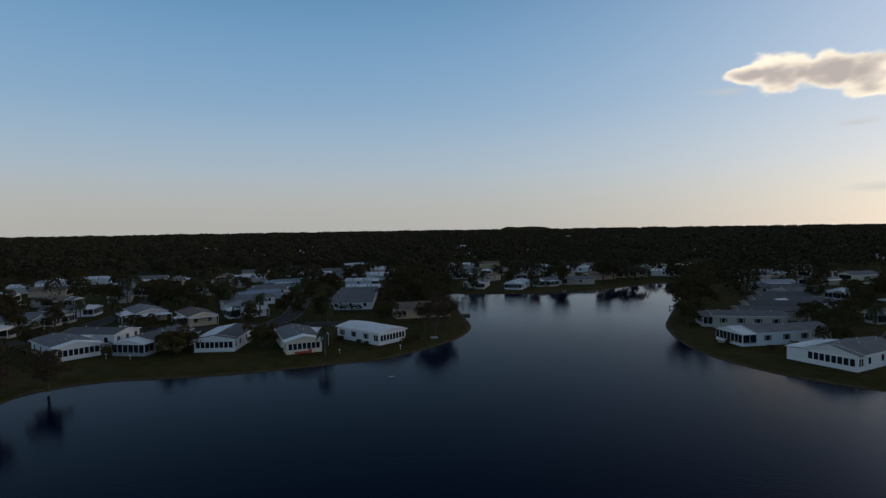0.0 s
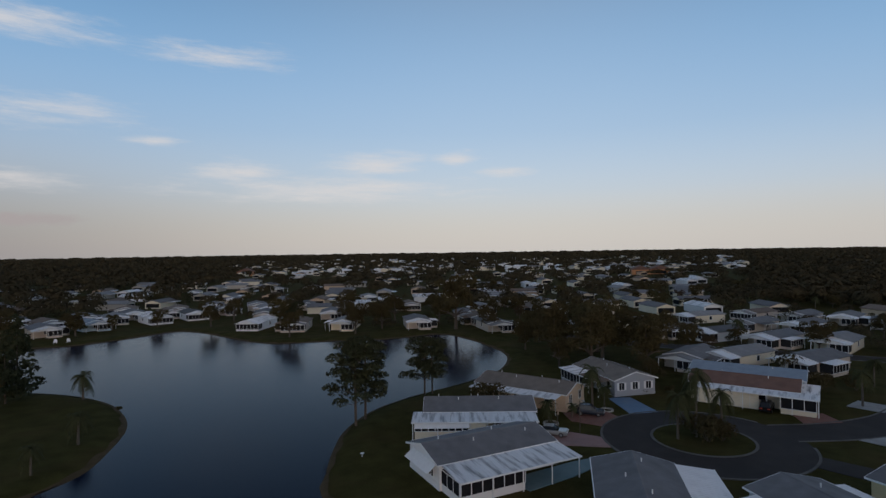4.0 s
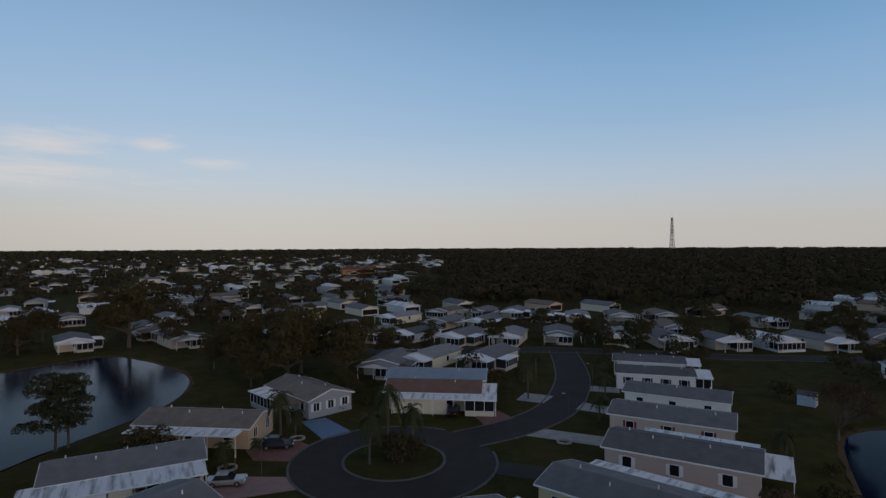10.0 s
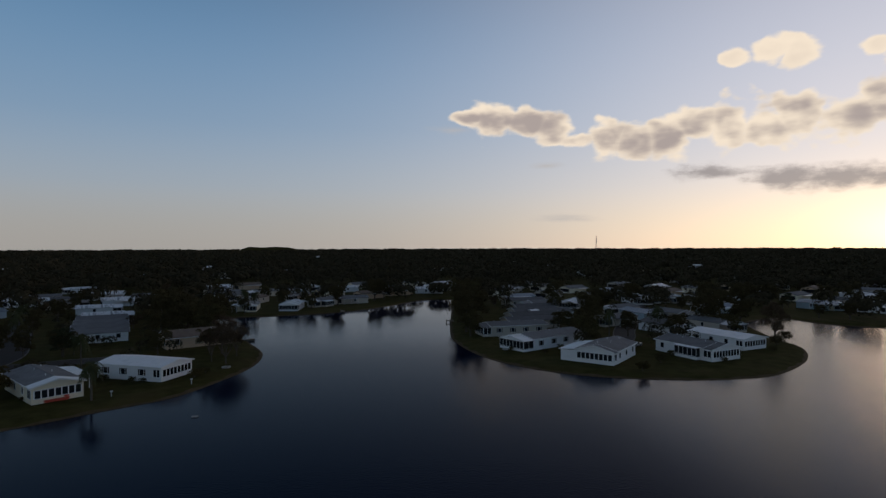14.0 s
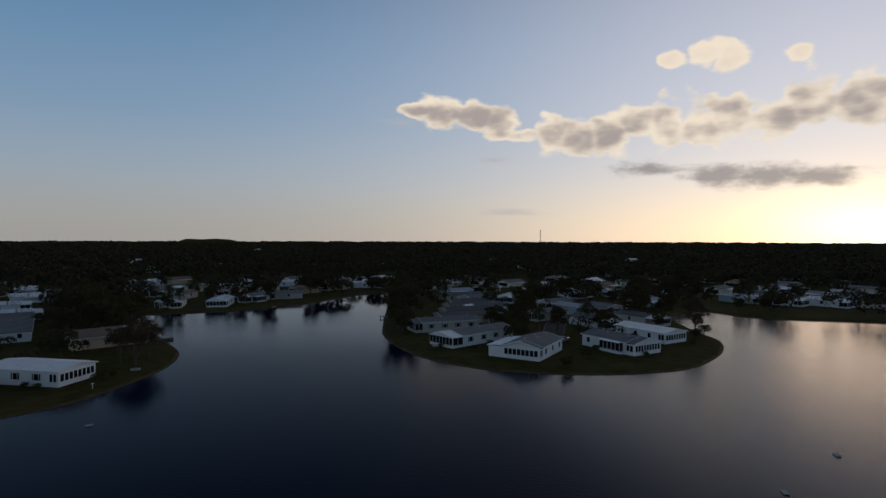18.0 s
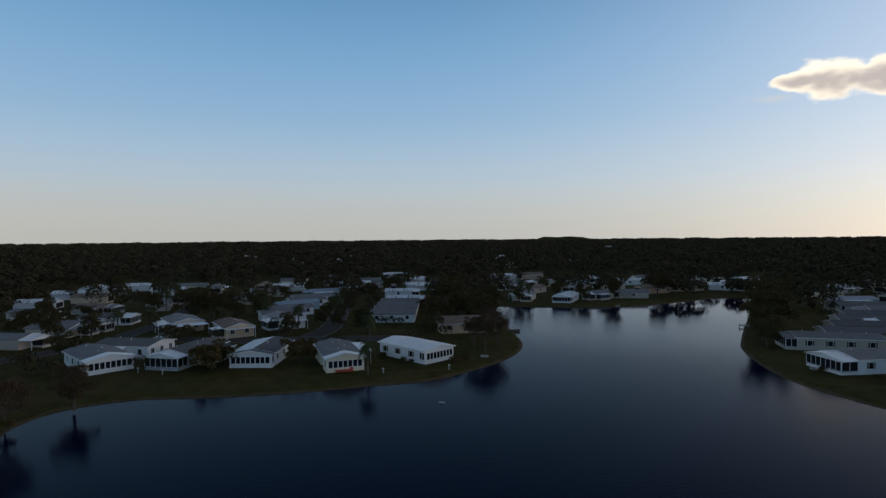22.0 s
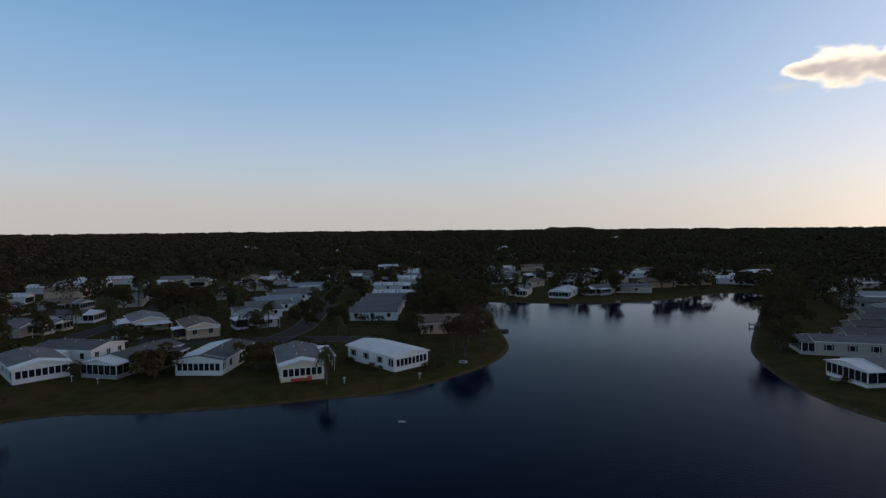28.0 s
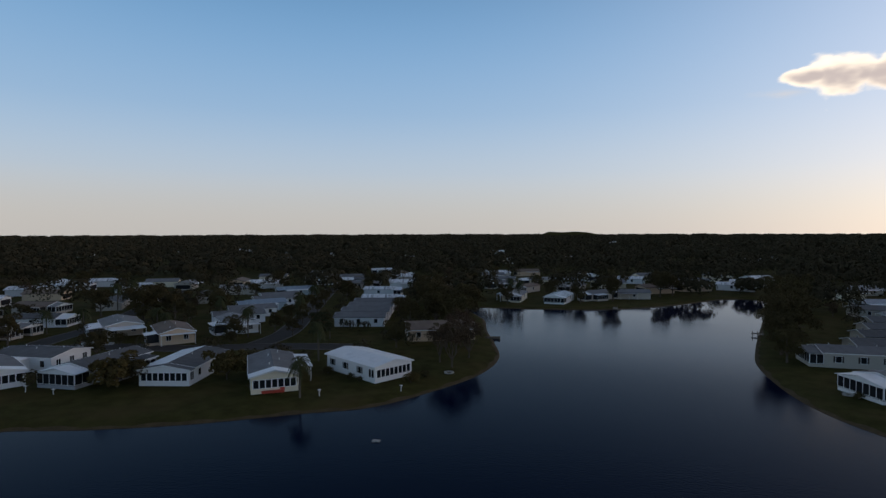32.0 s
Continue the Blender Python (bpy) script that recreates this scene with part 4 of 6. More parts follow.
    for end, depth, kind, *rest in ends:
        xo = end * (L + depth)
        mat = rest[0] if rest else M["white_metal"]
        lo, hi = sorted((end * (L + 0.02), xo))
        if kind == "sunroom":
            # a glazed room under the run-on of the main roof
            rm = Mesh()
            for s in (1, -1):
                prof = [(0, ridge - 0.05), (s * (W + o), ez - 0.05), (s * (W + o), ez + t - 0.04), (0, ridge + t - 0.04)]
                rm.extrude_x(prof[:: -s], *sorted((end * (L + o + 0.06), xo + end * 0.3)))
            part("porch_roof", rm, mat, h)
            part("porch_wall", Mesh().extrude_x([(-W + 0.02, 0), (W - 0.02, 0), (W - 0.02, eave - 0.08), (0, ridge - 0.2), (-W + 0.02, eave - 0.08)], lo, hi), wm, h)
            glazed_bay(h, "y", xo, -W + 0.35, W - 0.35, 0.88, 2.2, end, max(6, int(width)), M["glass"], 0.17, lite=lite)
            for s in (1, -1):
                glazed_bay(h, "x", s * (W - 0.02), lo + 0.25, hi - 0.2, 0.88, 2.25, s, max(2, int(depth / 1.1)), M["glass"], 0.14, lite=lite)
            fas = Mesh()
            for s in (1, -1):
                fas.extrude_x([(0, ridge - 0.14), (s * (W + o), ez - 0.14), (s * (W + o), ez + t - 0.04), (0, ridge + t - 0.04)][:: -s], *sorted((xo + end * 0.3, xo + end * 0.35)))
            part("bargeboard", fas, M["trim"], h)
        elif kind == "screen":
            rm = Mesh()
            for s in (1, -1):
                prof = [(0, ridge - 0.25), (s * (W + o), ez - 0.15), (s * (W + o), ez - 0.05), (0, ridge - 0.13)]
                rm.extrude_x(prof[:: -s], *sorted((end * (L + o + 0.06), xo + end * 0.3)))
            part("porch_roof", rm, mat, h)
            part("porch_base", Mesh().box(lo, hi, -W + 0.05, W - 0.05, 0, 0.55), wm, h)
            # shade behind the end screens, put in as a near-black block
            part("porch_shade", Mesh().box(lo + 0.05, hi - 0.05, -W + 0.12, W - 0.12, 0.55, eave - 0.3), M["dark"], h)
            glazed_bay(h, "y", xo, -W + 0.1, W - 0.1, 0.7, eave - 0.35, end, max(4, int(width / 1.2)), lite=lite)
            for s in (1, -1):
                glazed_bay(h, "x", s * (W - 0.05), lo + 0.05, hi - 0.05, 0.7, eave - 0.35, s, max(2, int(depth / 1.2)), lite=lite)
            gable = Mesh().extrude_x([(-W, eave - 0.28), (W, eave - 0.28), (0, ridge - 0.3)], *sorted((xo - end * 0.05, xo + end * 0.05)))
            part("gable_panel", gable, M["trim"], h)
        elif kind == "mixed":
            # one half a screened room, the other an open carport, under one low gable
            rm = Mesh()
            for s in (1, -1):
                prof = [(0, ridge - 0.25), (s * (W + o), ez - 0.15), (s * (W + o), ez - 0.05), (0, ridge - 0.13)]
                rm.extrude_x(prof[:: -s], *sorted((end * (L + o + 0.06), xo + end * 0.3)))
            part("porch_roof", rm, mat, h)
            part("porch_base", Mesh().box(lo, hi, -W + 0.05, -0.1, 0, 0.55), wm, h)
            # shade of the screened half, put in as a near-black block
            part("porch_shade", Mesh().box(lo + 0.05, hi - 0.05, -W + 0.12, -0.16, 0.55, eave - 0.3), M["dark"], h)
            glazed_bay(h, "y", xo, -W + 0.1, -0.1, 0.7, eave - 0.35, end, 3, lite=lite)
            for py in (0.3, W - 0.15):
                part("post", Mesh().box(*sorted((xo - end * 0.1, xo)), py - 0.06, py + 0.06, 0, eave - 0.3), M["trim"], h)
            part("gable_panel", Mesh().extrude_x([(-W, eave - 0.28), (W, eave - 0.28), (0, ridge - 0.3)], *sorted((xo - end * 0.05, xo + end * 0.05))), M["trim"], h)
        elif kind == "canopy":
            z0 = eave - 0.3
            rm = Mesh()
            n = max(4, int(width / 0.45))
            prof = []
            for k in range(n):
                c, d = -W + width * k / n, width / n
                prof += [(c, z0 + 0.08), (c + 0.12 * d, z0 + 0.13), (c + 0.3 * d, z0 + 0.13), (c + 0.42 * d, z0 + 0.08)]
            rm.extrude_x([(-W, z0), (W, z0), (W, z0 + 0.08)] + prof[::-1], lo, hi)
            part("canopy_roof", rm, mat, h)
            for s in (-1, 1):
                part("post", Mesh().box(*sorted((xo - end * 0.1, xo - end * 0.2)), *sorted((s * (W - 0.1), s * (W - 0.2))), 0, z0), M["trim"], h)
    return h
# ---- the homes round the turning circle ----
metal, clean, blue_m = M["white_metal"], M["clean_metal"], M["blue_metal"]
house(-43.6, -32.6, 152.6, 14.5, 7.4, "white", 0, label="white mobile home with grey shingle roof and streaked panel carport", eave=2.75, ridge=3.7,
      leans=[("panels", -1, -7.2, 7.6, 4.4), ("under", -1, -7.0, 0.6, 3.9)], awnings=[(-1, -3.2, 2.6)], side_windows=((-1, 3),), gable_windows=((-1, 2),), vents=4)
house(-56.3, -40.9, 124.9, 14.6, 7.0, "cream", 0, label="cream mobile home with grey shingles and rusty metal porch roof", eave=2.8, ridge=3.8,
      leans=[("panels", -1, -9.0, 7.4, 3.7), ("strip", -1, -8.6, -1.6, 3.4), ("infill", -1, -1.4, 0.6, 3.3), ("under", -1, 1.8, 6.8, 3.0)], side_windows=((-1, 2),), vents=5)
house(-71.6, -40.6, 90, 15.6, 7.4, "peach", 5, label="peach mobile home with tan shingles and arched gable openings", eave=2.7, ridge=3.75,
      leans=[("panels", -1, -7.6, 7.4, 2.6)], side_windows=((-1, 3),), gable_windows=((1, 2),), vents=4)
house(-87.6, -32.2, 50.4, 13.4, 7.6, "grey", 5, label="blue-grey mobile home with brown shingles and white shutters", eave=2.75, ridge=3.9,
      leans=[("porch", -1, -6.4, -0.6, 3.0), ("carport", -1, -0.2, 6.4, 3.0, SHINGLES[2])], gable_windows=((1, 3),), shutters=M["trim"], vents=3)
house(-90.7, -11.8, 90, 15.0, 7.6, "cream", 4, label="cream mobile home with red-brown shingles and white panel awning", eave=2.8, ridge=3.85,
      leans=[("panels", -1, -6.0, 10.2, 2.9), ("infill", -1, -5.8, 2.6, 2.2), ("under", -1, 5.4, 9.8, 2.5)], ends=[(1, 2.6, "canopy")], side_windows=((-1, 5),), vents=2)
house(-99.8, -12.4, 90, 17.0, 8.6, "blue", 0, roof_mat=blue_m, ribs=True, label="blue-grey metal-roofed mobile home behind a cream one", eave=2.8, ridge=3.7, vents=2)
house(-39.6, -13.6, 23, 15.2, 7.4, "grey", 0, label="grey mobile home with grey shingles and white panel roof", eave=2.85, ridge=3.75,
      leans=[("panels", 1, -7.8, 7.6, 4.0, clean)], vents=4)
house(-44.0, 1.6, 47, 14.0, 7.4, "white", 0, label="white mobile home with dark grey roof below a bare tree", eave=2.85, ridge=3.7,
      leans=[("porch", -1, -5.6, -2.0, 2.6), ("carport", 1, -6.0, 4.0, 1.6, clean)], vents=3)
house(-53.2, 11.6, 57, 16.0, 7.2, "yellow", 0, label="pale yellow mobile home with grey roof and metal back awning", eave=2.9, ridge=3.7,
      leans=[("carport", 1, -6.5, 8.0, 2.4)], side_windows=((-1, 4),), vents=4)
house(-65.7, 19.5, 66, 15.4, 7.4, "pink", 1, label="dusty pink mobile home with dark roof and shuttered windows", eave=2.9, ridge=3.75,
      leans=[("carport", 1, -5.0, 3.5, 2.2), ("carport", 1, 3.6, 7.6, 2.2, clean)], ends=[(1, 3.0, "canopy")], side_windows=((-1, 3),), shutters=M["trim"], vents=5)
house(-78.9, 22.2, 68, 15.0, 7.4, "beige", 0, label="beige mobile home with grey roof and red-framed windows", eave=2.9, ridge=3.7, side_windows=((-1, 3),), shutters=M["red_shutter"], vents=4)
house(-90.7, 26.4, 67, 14.6, 7.0, "white", 0, label="white mobile home with grey roof and a small awning", eave=2.9, ridge=3.65, side_windows=((-1, 3),), vents=3)
house(-105.5, 26.6, 80, 13.0, 7.0, "white", 1, label="white mobile home with dark roof and glazed end porch", eave=2.9, ridge=3.6, ends=[(1, 2.6, "screen", clean)], side_windows=((-1, 4),), shutters=M["shutter"])
house(-116.2, 28.3, 78, 13.0, 7.0, "white", 1, label="white mobile home with dark roof and screened end porch", eave=2.9, ridge=3.6, ends=[(1, 2.6, "screen", clean)], side_windows=((-1, 3),), shutters=M["shutter"])

# ---- the homes along the north bank ----
house(-55.6, 111.6, 162, 13.0, 8.2, "white", 0, roof_mat=clean, ribs=True, label="white mobile home with white metal roof on the lake bank", eave=2.8, ridge=3.5,
      ends=[(-1, 2.0, "sunroom", clean)], side_windows=((1, 3),), gable_windows=(), shutters=M["shutter"], vents=0)
house(-67.0, 99.6, 138, 14.0, 7.4, "cream", 0, label="cream mobile home with grey roof and glazed lake room", eave=2.8, ridge=3.7,
      ends=[(-1, 2.4, "sunroom", clean)], leans=[("carport", -1, -4.0, 6.0, 2.8, clean)], side_windows=((1, 3),), gable_windows=(), vents=4)
house(-83.2, 95.0, 117, 13.5, 8.6, "white", 1, label="white mobile home with half white, half dark roof", eave=2.75, ridge=3.5, split_roof=(1, clean), ends=[(-1, 1.8, "sunroom", SHINGLES[1])], gable_windows=(), side_windows=((-1, 3),), vents=3)
house(-96.6, 87.6, 106, 14.0, 7.6, "grey", 1, label="grey mobile home with dark roof and dark screened porch", eave=2.75, ridge=3.6, ends=[(-1, 3.0, "screen", clean)], leans=[("room", -1, -4.0, 5.0, 3.0, SHINGLES[1])], side_windows=((1, 2),), vents=3)
house(-110.4, 75.0, 165, 13.0, 8.4, "white", 0, label="white mobile home with grey roof and long glazed porch", eave=2.75, ridge=3.6, ends=[(-1, 2.6, "sunroom", clean)], gable_windows=((1, 2),), vents=3)
house(-113.5, 85.4, 18, 13.5, 9.0, "white", 1, label="white mobile home with dark roof and white side roof", eave=2.8, ridge=3.6, leans=[("room", -1, -6.5, 2.0, 3.0, clean)], gable_windows=((1, 3),), vents=3)
house(-135.9, 114.5, 155, 14.0, 8.4, "beige", 3, label="beige mobile home with pale roof and open white carport", leans=[("carport", 1, -7.0, 2.0, 3.6, clean)], ends=[(-1, 6.0, "canopy", clean)], vents=3)
house(-115.0, 114.6, 152, 14.0, 7.4, "peach", 2, label="peach mobile home with brown roof and small white porch", leans=[("porch", 1, -6.0, -2.5, 2.6, clean)], ends=[(-1, 2.0, "canopy", clean)], vents=3)
house(-111.8, 131.0, 152, 13.5, 7.6, "white", 3, label="white mobile home with pale grey roof and screened porch", leans=[("porch", 1, -6.0, 0.0, 3.0, clean)], ends=[(-1, 2.6, "canopy", clean)], vents=3)
house(-59.0, 146.6, 37, 16.0, 8.6, "peach", 2, label="peach mobile home with brown roof behind bare trees", eave=2.7, ridge=4.1, vents=2)

# ---- the homes on the east spit ----
house(42.6, 123.8, 52, 13.0, 8.6, "white", 0, label="white mobile home with grey roof and corner screened porch", eave=2.8, ridge=3.9, ends=[(-1, 2.0, "sunroom", SHINGLES[0])], leans=[("room", 1, -8.5, 4.0, 3.4, clean)], gable_windows=(), vents=4)
house(32.6, 141.2, 34.6, 18.5, 8.4, "white", 0, label="white mobile home with white-roofed screened lake porch", eave=2.75, ridge=3.6, ends=[(-1, 3.4, "screen", clean)], side_windows=((-1, 4),), shutters=M["shutter"], gable_windows=((1, 2),), vents=3)
house(63.9, 127.2, 113, 13.4, 9.0, "white", 0, label="white mobile home with grey roof and glazed gable room", eave=2.75, ridge=3.7, ends=[(-1, 2.4, "sunroom", SHINGLES[0])], leans=[("porch", 1, -6.0, 0.0, 1.2, clean)], gable_windows=(), vents=4)
house(78.0, 139.4, 114, 13.5, 8.6, "white", 0, roof_mat=clean, ribs=True, label="white mobile home with white metal roof on the spit", eave=2.75, ridge=3.5, ends=[(-1, 2.2, "sunroom", clean)], gable_windows=(), vents=0)
house(27.3, 159.6, 13, 17.0, 7.4, "tan", 0, label="tan mobile home with grey roof and end porch", eave=2.8, ridge=3.6, ends=[(-1, 2.4, "screen", SHINGLES[0])], side_windows=((-1, 4),), shutters=M["shutter"], vents=4)
# ---- homes further off: a few builds, repeated with their parts ----
def plain(k, wall, roof, roof_mat=None, leans=(), ends=(), ribs=False, L=12.0, W=7.4, rows=1, shutters=None):
    return house(0, 0, 0, L, W, wall, roof, roof_mat, eave=2.6, ridge=3.5, leans=leans, ends=ends, side_windows=((1, rows), (-1, rows)), gable_windows=((-1, 1),), shutters=shutters, vents=0, lite=True, ribs=ribs,
                 label=HOME_LABELS[k], group="mobile homes further off")


HOME_LABELS = ["beige mobile home with grey roof and dark carport", "cream mobile home with pale roof and screened porch", "white mobile home with white metal roof",
               "beige mobile home with dark roof and front canopy", "beige mobile home with brown roof and screened porch", "blue-grey mobile home with blue-grey metal roof", "white mobile home with dark roof and glazed gable",
               "long white mobile home with grey roof and shuttered windows", "long tan mobile home with dark shingle roof"]
BUILDS = [plain(0, "beige", 0, leans=[("carport", -1, -5.5, 1.0, 2.6, SHINGLES[0])], ends=[(-1, 3.4, "mixed", SHINGLES[3])]),
          plain(1, "cream", 3, ends=[(-1, 3.2, "mixed", clean)], leans=[("carport", 1, -5.0, 1.0, 2.4, clean)]),
          plain(2, "white", 0, M["white_metal"], ribs=True, ends=[(-1, 3.0, "screen", clean)]),
          plain(3, "beige", 0, ends=[(-1, 3.4, "mixed", clean)], leans=[("porch", -1, -5.5, 0.0, 2.4, clean)]),
          plain(4, "beige", 2, leans=[("porch", 1, -5.5, 0.0, 2.4, SHINGLES[2])], ends=[(-1, 2.8, "screen", SHINGLES[3])]),
          plain(5, "blue", 0, blue_m, ribs=True, leans=[("carport", -1, -6.0, 3.0, 2.6, clean)], ends=[(-1, 3.0, "mixed", blue_m)]),
          plain(6, "white", 1, ends=[(-1, 3.0, "screen", clean)]),
          plain(7, "white", 0, L=13.6, rows=3), plain(8, "tan", 1, L=17.0, rows=3)]
def family(thing):
    return [thing, *thing.children_recursive]


def repeat(members, m):
    """A copy of a thing and its parts, which share their meshes."""
    made = {}
    for o in members:
        c = made[o] = o.copy()
        scene.collection.objects.link(c)
        if o.parent in made:
            c.parent = made[o.parent]
    made[members[0]].matrix_basis = m
    return made[members[0]]


FAMILIES = [family(b) for b in BUILDS]
placed = [(o.matrix_basis.translation.x, o.matrix_basis.translation.y) for o in scene.objects if o.name.startswith("mobile_home") and o.parent is None and o not in BUILDS]
used = set()


def home_at(x, y, turn, k):
    placed.append((x, y))
    # turned so the porch end faces the origin, to fit the camera's view
    if (-x * math.cos(radians(turn)) - y * math.sin(radians(turn))) > 0:
        turn += 180
    if k not in used:
        used.add(k)
        BUILDS[k].matrix_basis = pose(x, y, 0, 0, 0, turn) @ Matrix.Diagonal((1, 1, 0.97, 1))
        return BUILDS[k]
    return repeat(FAMILIES[k], pose(x, y, 0, 0, 0, turn) @ Matrix.Diagonal((1, 1, 0.97, 1)))


ROWS = [(-152, -37, -35, 3), (-153.8, -24.8, -30, 6), (-150.5, -12, -22, 3), (-151.5, 0.8, -12, 1), (-156, 14, -5, 0), (-177.5, -19.5, -25, 0), (-180, -7, -20, 3), (-188, -36, -35, 1), (-205, -22, -25, 4), (-205, -9, -20, 0), (-206, 3, -10, 3), (-114.8, -24.2, -8, 0), (-121.5, -16.2, -25, 1), (-122.6, -3.4, -25, 3),
        (-198, 12.5, -5, 3), (-194.5, 24, -5, 1), (-197, 38, 0, 0), (-200, 53, 5, 4), (-189, 80, 15, 3), (-200, 106, 20, 0), (-196, 124, 25, 4), (-171.5, 170, 140, 8), (-154, 29.2, -5, 1), (-170, 35.5, 0, 4), (-151, 41, 5, 3), (-171, 48, 5, 4), (-150, 53, 15, 3), (-150.4, 65.5, 15, 2),
        (-150.5, 77.5, 20, 3), (-157, 91.5, 25, 0), (-190, -73, -40, 4), (-163, -51, -40, 1), (-153, -60, -40, 1), (-150, -100, 50, 4), (-139, -87, 50, 0), (-178, -115, 45, 1), (-187, -96, 45, 4), (-193, -82, 45, 1), (-205, -121, 45, 0),
        (-159, 97, 205, 0), (-166, 110, 215, 6), (-185, 142, 140, 8), (-195, 162, 140, 4), (-210, 172, 140, 8),
        (-87.6, 153.3, 27.5, 7), (-92.9, 163.2, 27.5, 7), (-98.2, 173.1, 27.5, 7), (-103.5, 183.0, 27.5, 7), (-108.8, 193.0, 27.5, 2), (-125.5, 217, 25, 2), (-122, 140.5, 57, 7), (-128, 151, 57, 7), (-135, 163.5, 57, 5), (-141, 173, 57, 7), (-147, 182, 57, 7), (-157, 203, 55, 5),
        (-70, 227, 100, 1), (-53, 229.5, 92, 2), (-43, 243, 60, 3), (-31, 252, 20, 0), (-100, 289, 20, 0), (-82, 291, 40, 1), (-70, 306, 30, 5), (-42, 317, 10, 2), (-16, 323, 0, 0), (3, 303, -5, 2), (11, 323, 0, 3), (-92, 268, 60, 3), (-60, 270, 70, 0), (-76, 256, 80, 4),
        (-209, 279, 30, 1), (-191, 318, 40, 2), (-178, 268, 35, 0), (-172, 246, 35, 2), (-160, 255, 35, 6), (-150, 236, 30, 0),
        (34.4, 172.5, 14, 8), (37.6, 185.0, 15, 8), (40.6, 197.5, 14, 8), (44, 236, 15, 8), (46, 255, 20, 5), (64, 229, 60, 2), (43.5, 210.5, 14, 8), (101, 248, 100, 2), (113, 248, 80, 0), (130, 253, 95, 6), (77, 191, 112, 5), (88, 190, 112, 0), (89, 165.5, 112, 3), (72, 161, 112, 6), (64, 178, 30, 0), (76, 206, 30, 3), (112, 205, 20, 5), (96, 243, 95, 6), (115, 253, 95, 1), (119, 232, 95, 3), (136, 239, 100, 0), (159, 215, 110, 5), (180, 226, 115, 3), (202, 224, 115, 1), (214, 254, 110, 0), (99, 284, 90, 2), (50, 225, 15, 0), (47, 194, 15, 6),
        (161, 215, 110, 1), (171, 205, 120, 6), (185, 198, 115, 2), (198, 190, 110, 0), (206, 252, 100, 2), (262, 313, 90, 0), (281, 311, 95, 2), (272, 279, 100, 3), (250, 243, 110, 0), (209, 319, 90, 1), (222, 226, 120, 5), (235, 205, 110, 2),
        (-103.5, -156, 30, 2), (-108, -142, 40, 4), (-118, -130, 35, 1), (-92, -202, 80, 2), (-106, -201, 75, 6), (-71, -203, 85, 5), (-57, -201, 80, 3), (-84, -214, 70, 1), (-122, -204, 60, 0), (-104, -214, 70, 4),
        (-110, -306, 60, 1), (-98, -334, 60, 0), (-73, -286, 70, 2), (-169, -308, 50, 1), (-204, -306, 50, 4), (-213, -288, 50, 0), (-152, -243, 50, 1), (-151, -188, 50, 0), (-194, -192, 45, 1), (-173, -148, 45, 4), (-156, -108, 45, 0), (-132, -112, 45, 3),
        (-40, -215, 80, 0), (-45, -240, 80, 2), (-64, -218, 85, 4), (-78, -226, 75, 0), (-94, -222, 70, 3), (-134, -192, 60, 1), (-112, -222, 60, 4), (-60, -236, 80, 6), (-128, -222, 55, 3), (-140, -208, 55, 0), (-100, -240, 60, 4), (-120, -175, 50, 0), (-135, -155, 45, 3)]
for row in ROWS:
    home_at(*row)

# the wide settlement to the south-west and a thin scatter elsewhere: simpler builds
def simple(k, wall, mat):
    h = root("bungalow", 0, 0, 0, 0, label=SIMPLE_LABELS[k], category="house", group="distant homes")
    part("wall", Mesh().extrude_x([(-3.6, 0), (3.6, 0), (3.6, 2.7), (0, 3.7), (-3.6, 2.7)], -7, 7), WALLS[wall], h)
    part("roof", Mesh().extrude_x([(-4.0, 2.6), (0, 3.8), (4.0, 2.6), (4.0, 2.78), (0, 3.98), (-4.0, 2.78)], -7.4, 7.4), mat, h)
    part("carport_roof", Mesh().box(-2, 6, -6.6, -4.05, 2.4, 2.5), clean, h)
    part("porch", Mesh().box(-7.06, -7.0, -3.0, 3.0, 0.5, 2.3), M["screen"], h, "dark screened porch front")
    return h


SIMPLE_LABELS = ["distant tan bungalow with pale grey roof", "distant cream bungalow with grey roof", "distant white bungalow with white roof", "distant peach bungalow with brown roof"]
SIMPLES = [simple(0, "tan", SHINGLES[3]), simple(1, "cream", SHINGLES[0]), simple(2, "white", M["white_metal"]), simple(3, "peach", SHINGLES[2])]
SIMPLE_FAMILIES = [family(b) for b in SIMPLES]
rng = random.Random(5)
simple_used = set()


def far_home(x, y, turn, k):
    placed.append((x, y))
    # flipped where needed so the porch end is on the camera's side
    if (-x * math.cos(radians(turn)) - y * math.sin(radians(turn))) > 0:
        turn += 180
    if k not in simple_used:
        simple_used.add(k)
        SIMPLES[k].matrix_basis = pose(x, y, 0, 0, 0, turn)
        return
    repeat(SIMPLE_FAMILIES[k], pose(x, y, 0, 0, 0, turn))


def free_spot(x, y, gap):
    return all((x - a) ** 2 + (y - b) ** 2 > gap * gap for a, b in placed)


def polar(a, r):
    return -r * math.sin(radians(a)), r * math.cos(radians(a))


def scatter(total, a0, a1, r0, r1, gap, rows_apart, place, limit=5000):
    """Homes in loose rows over a sector of the plan, between two distances."""
    found = 0
    for _ in range(limit):
        if found >= total:
            break
        a = rng.uniform(a0, a1)
        r = r0 * math.exp(rng.uniform(0, 1) * math.log(r1 / r0))
        x, y = polar(a, r)
        v = (x * 0.78 + y * 0.62) / rows_apart
        if abs(v - round(v)) < 0.2 or not free_spot(x, y, gap) or (r < 330 and in_water(x, y, 13)):
            continue
        place(x, y, 38 + rng.uniform(-6, 6) + (90 if rng.random() < 0.2 else 0), rng.choice((0, 1, 1, 2, 3)))
        found += 1


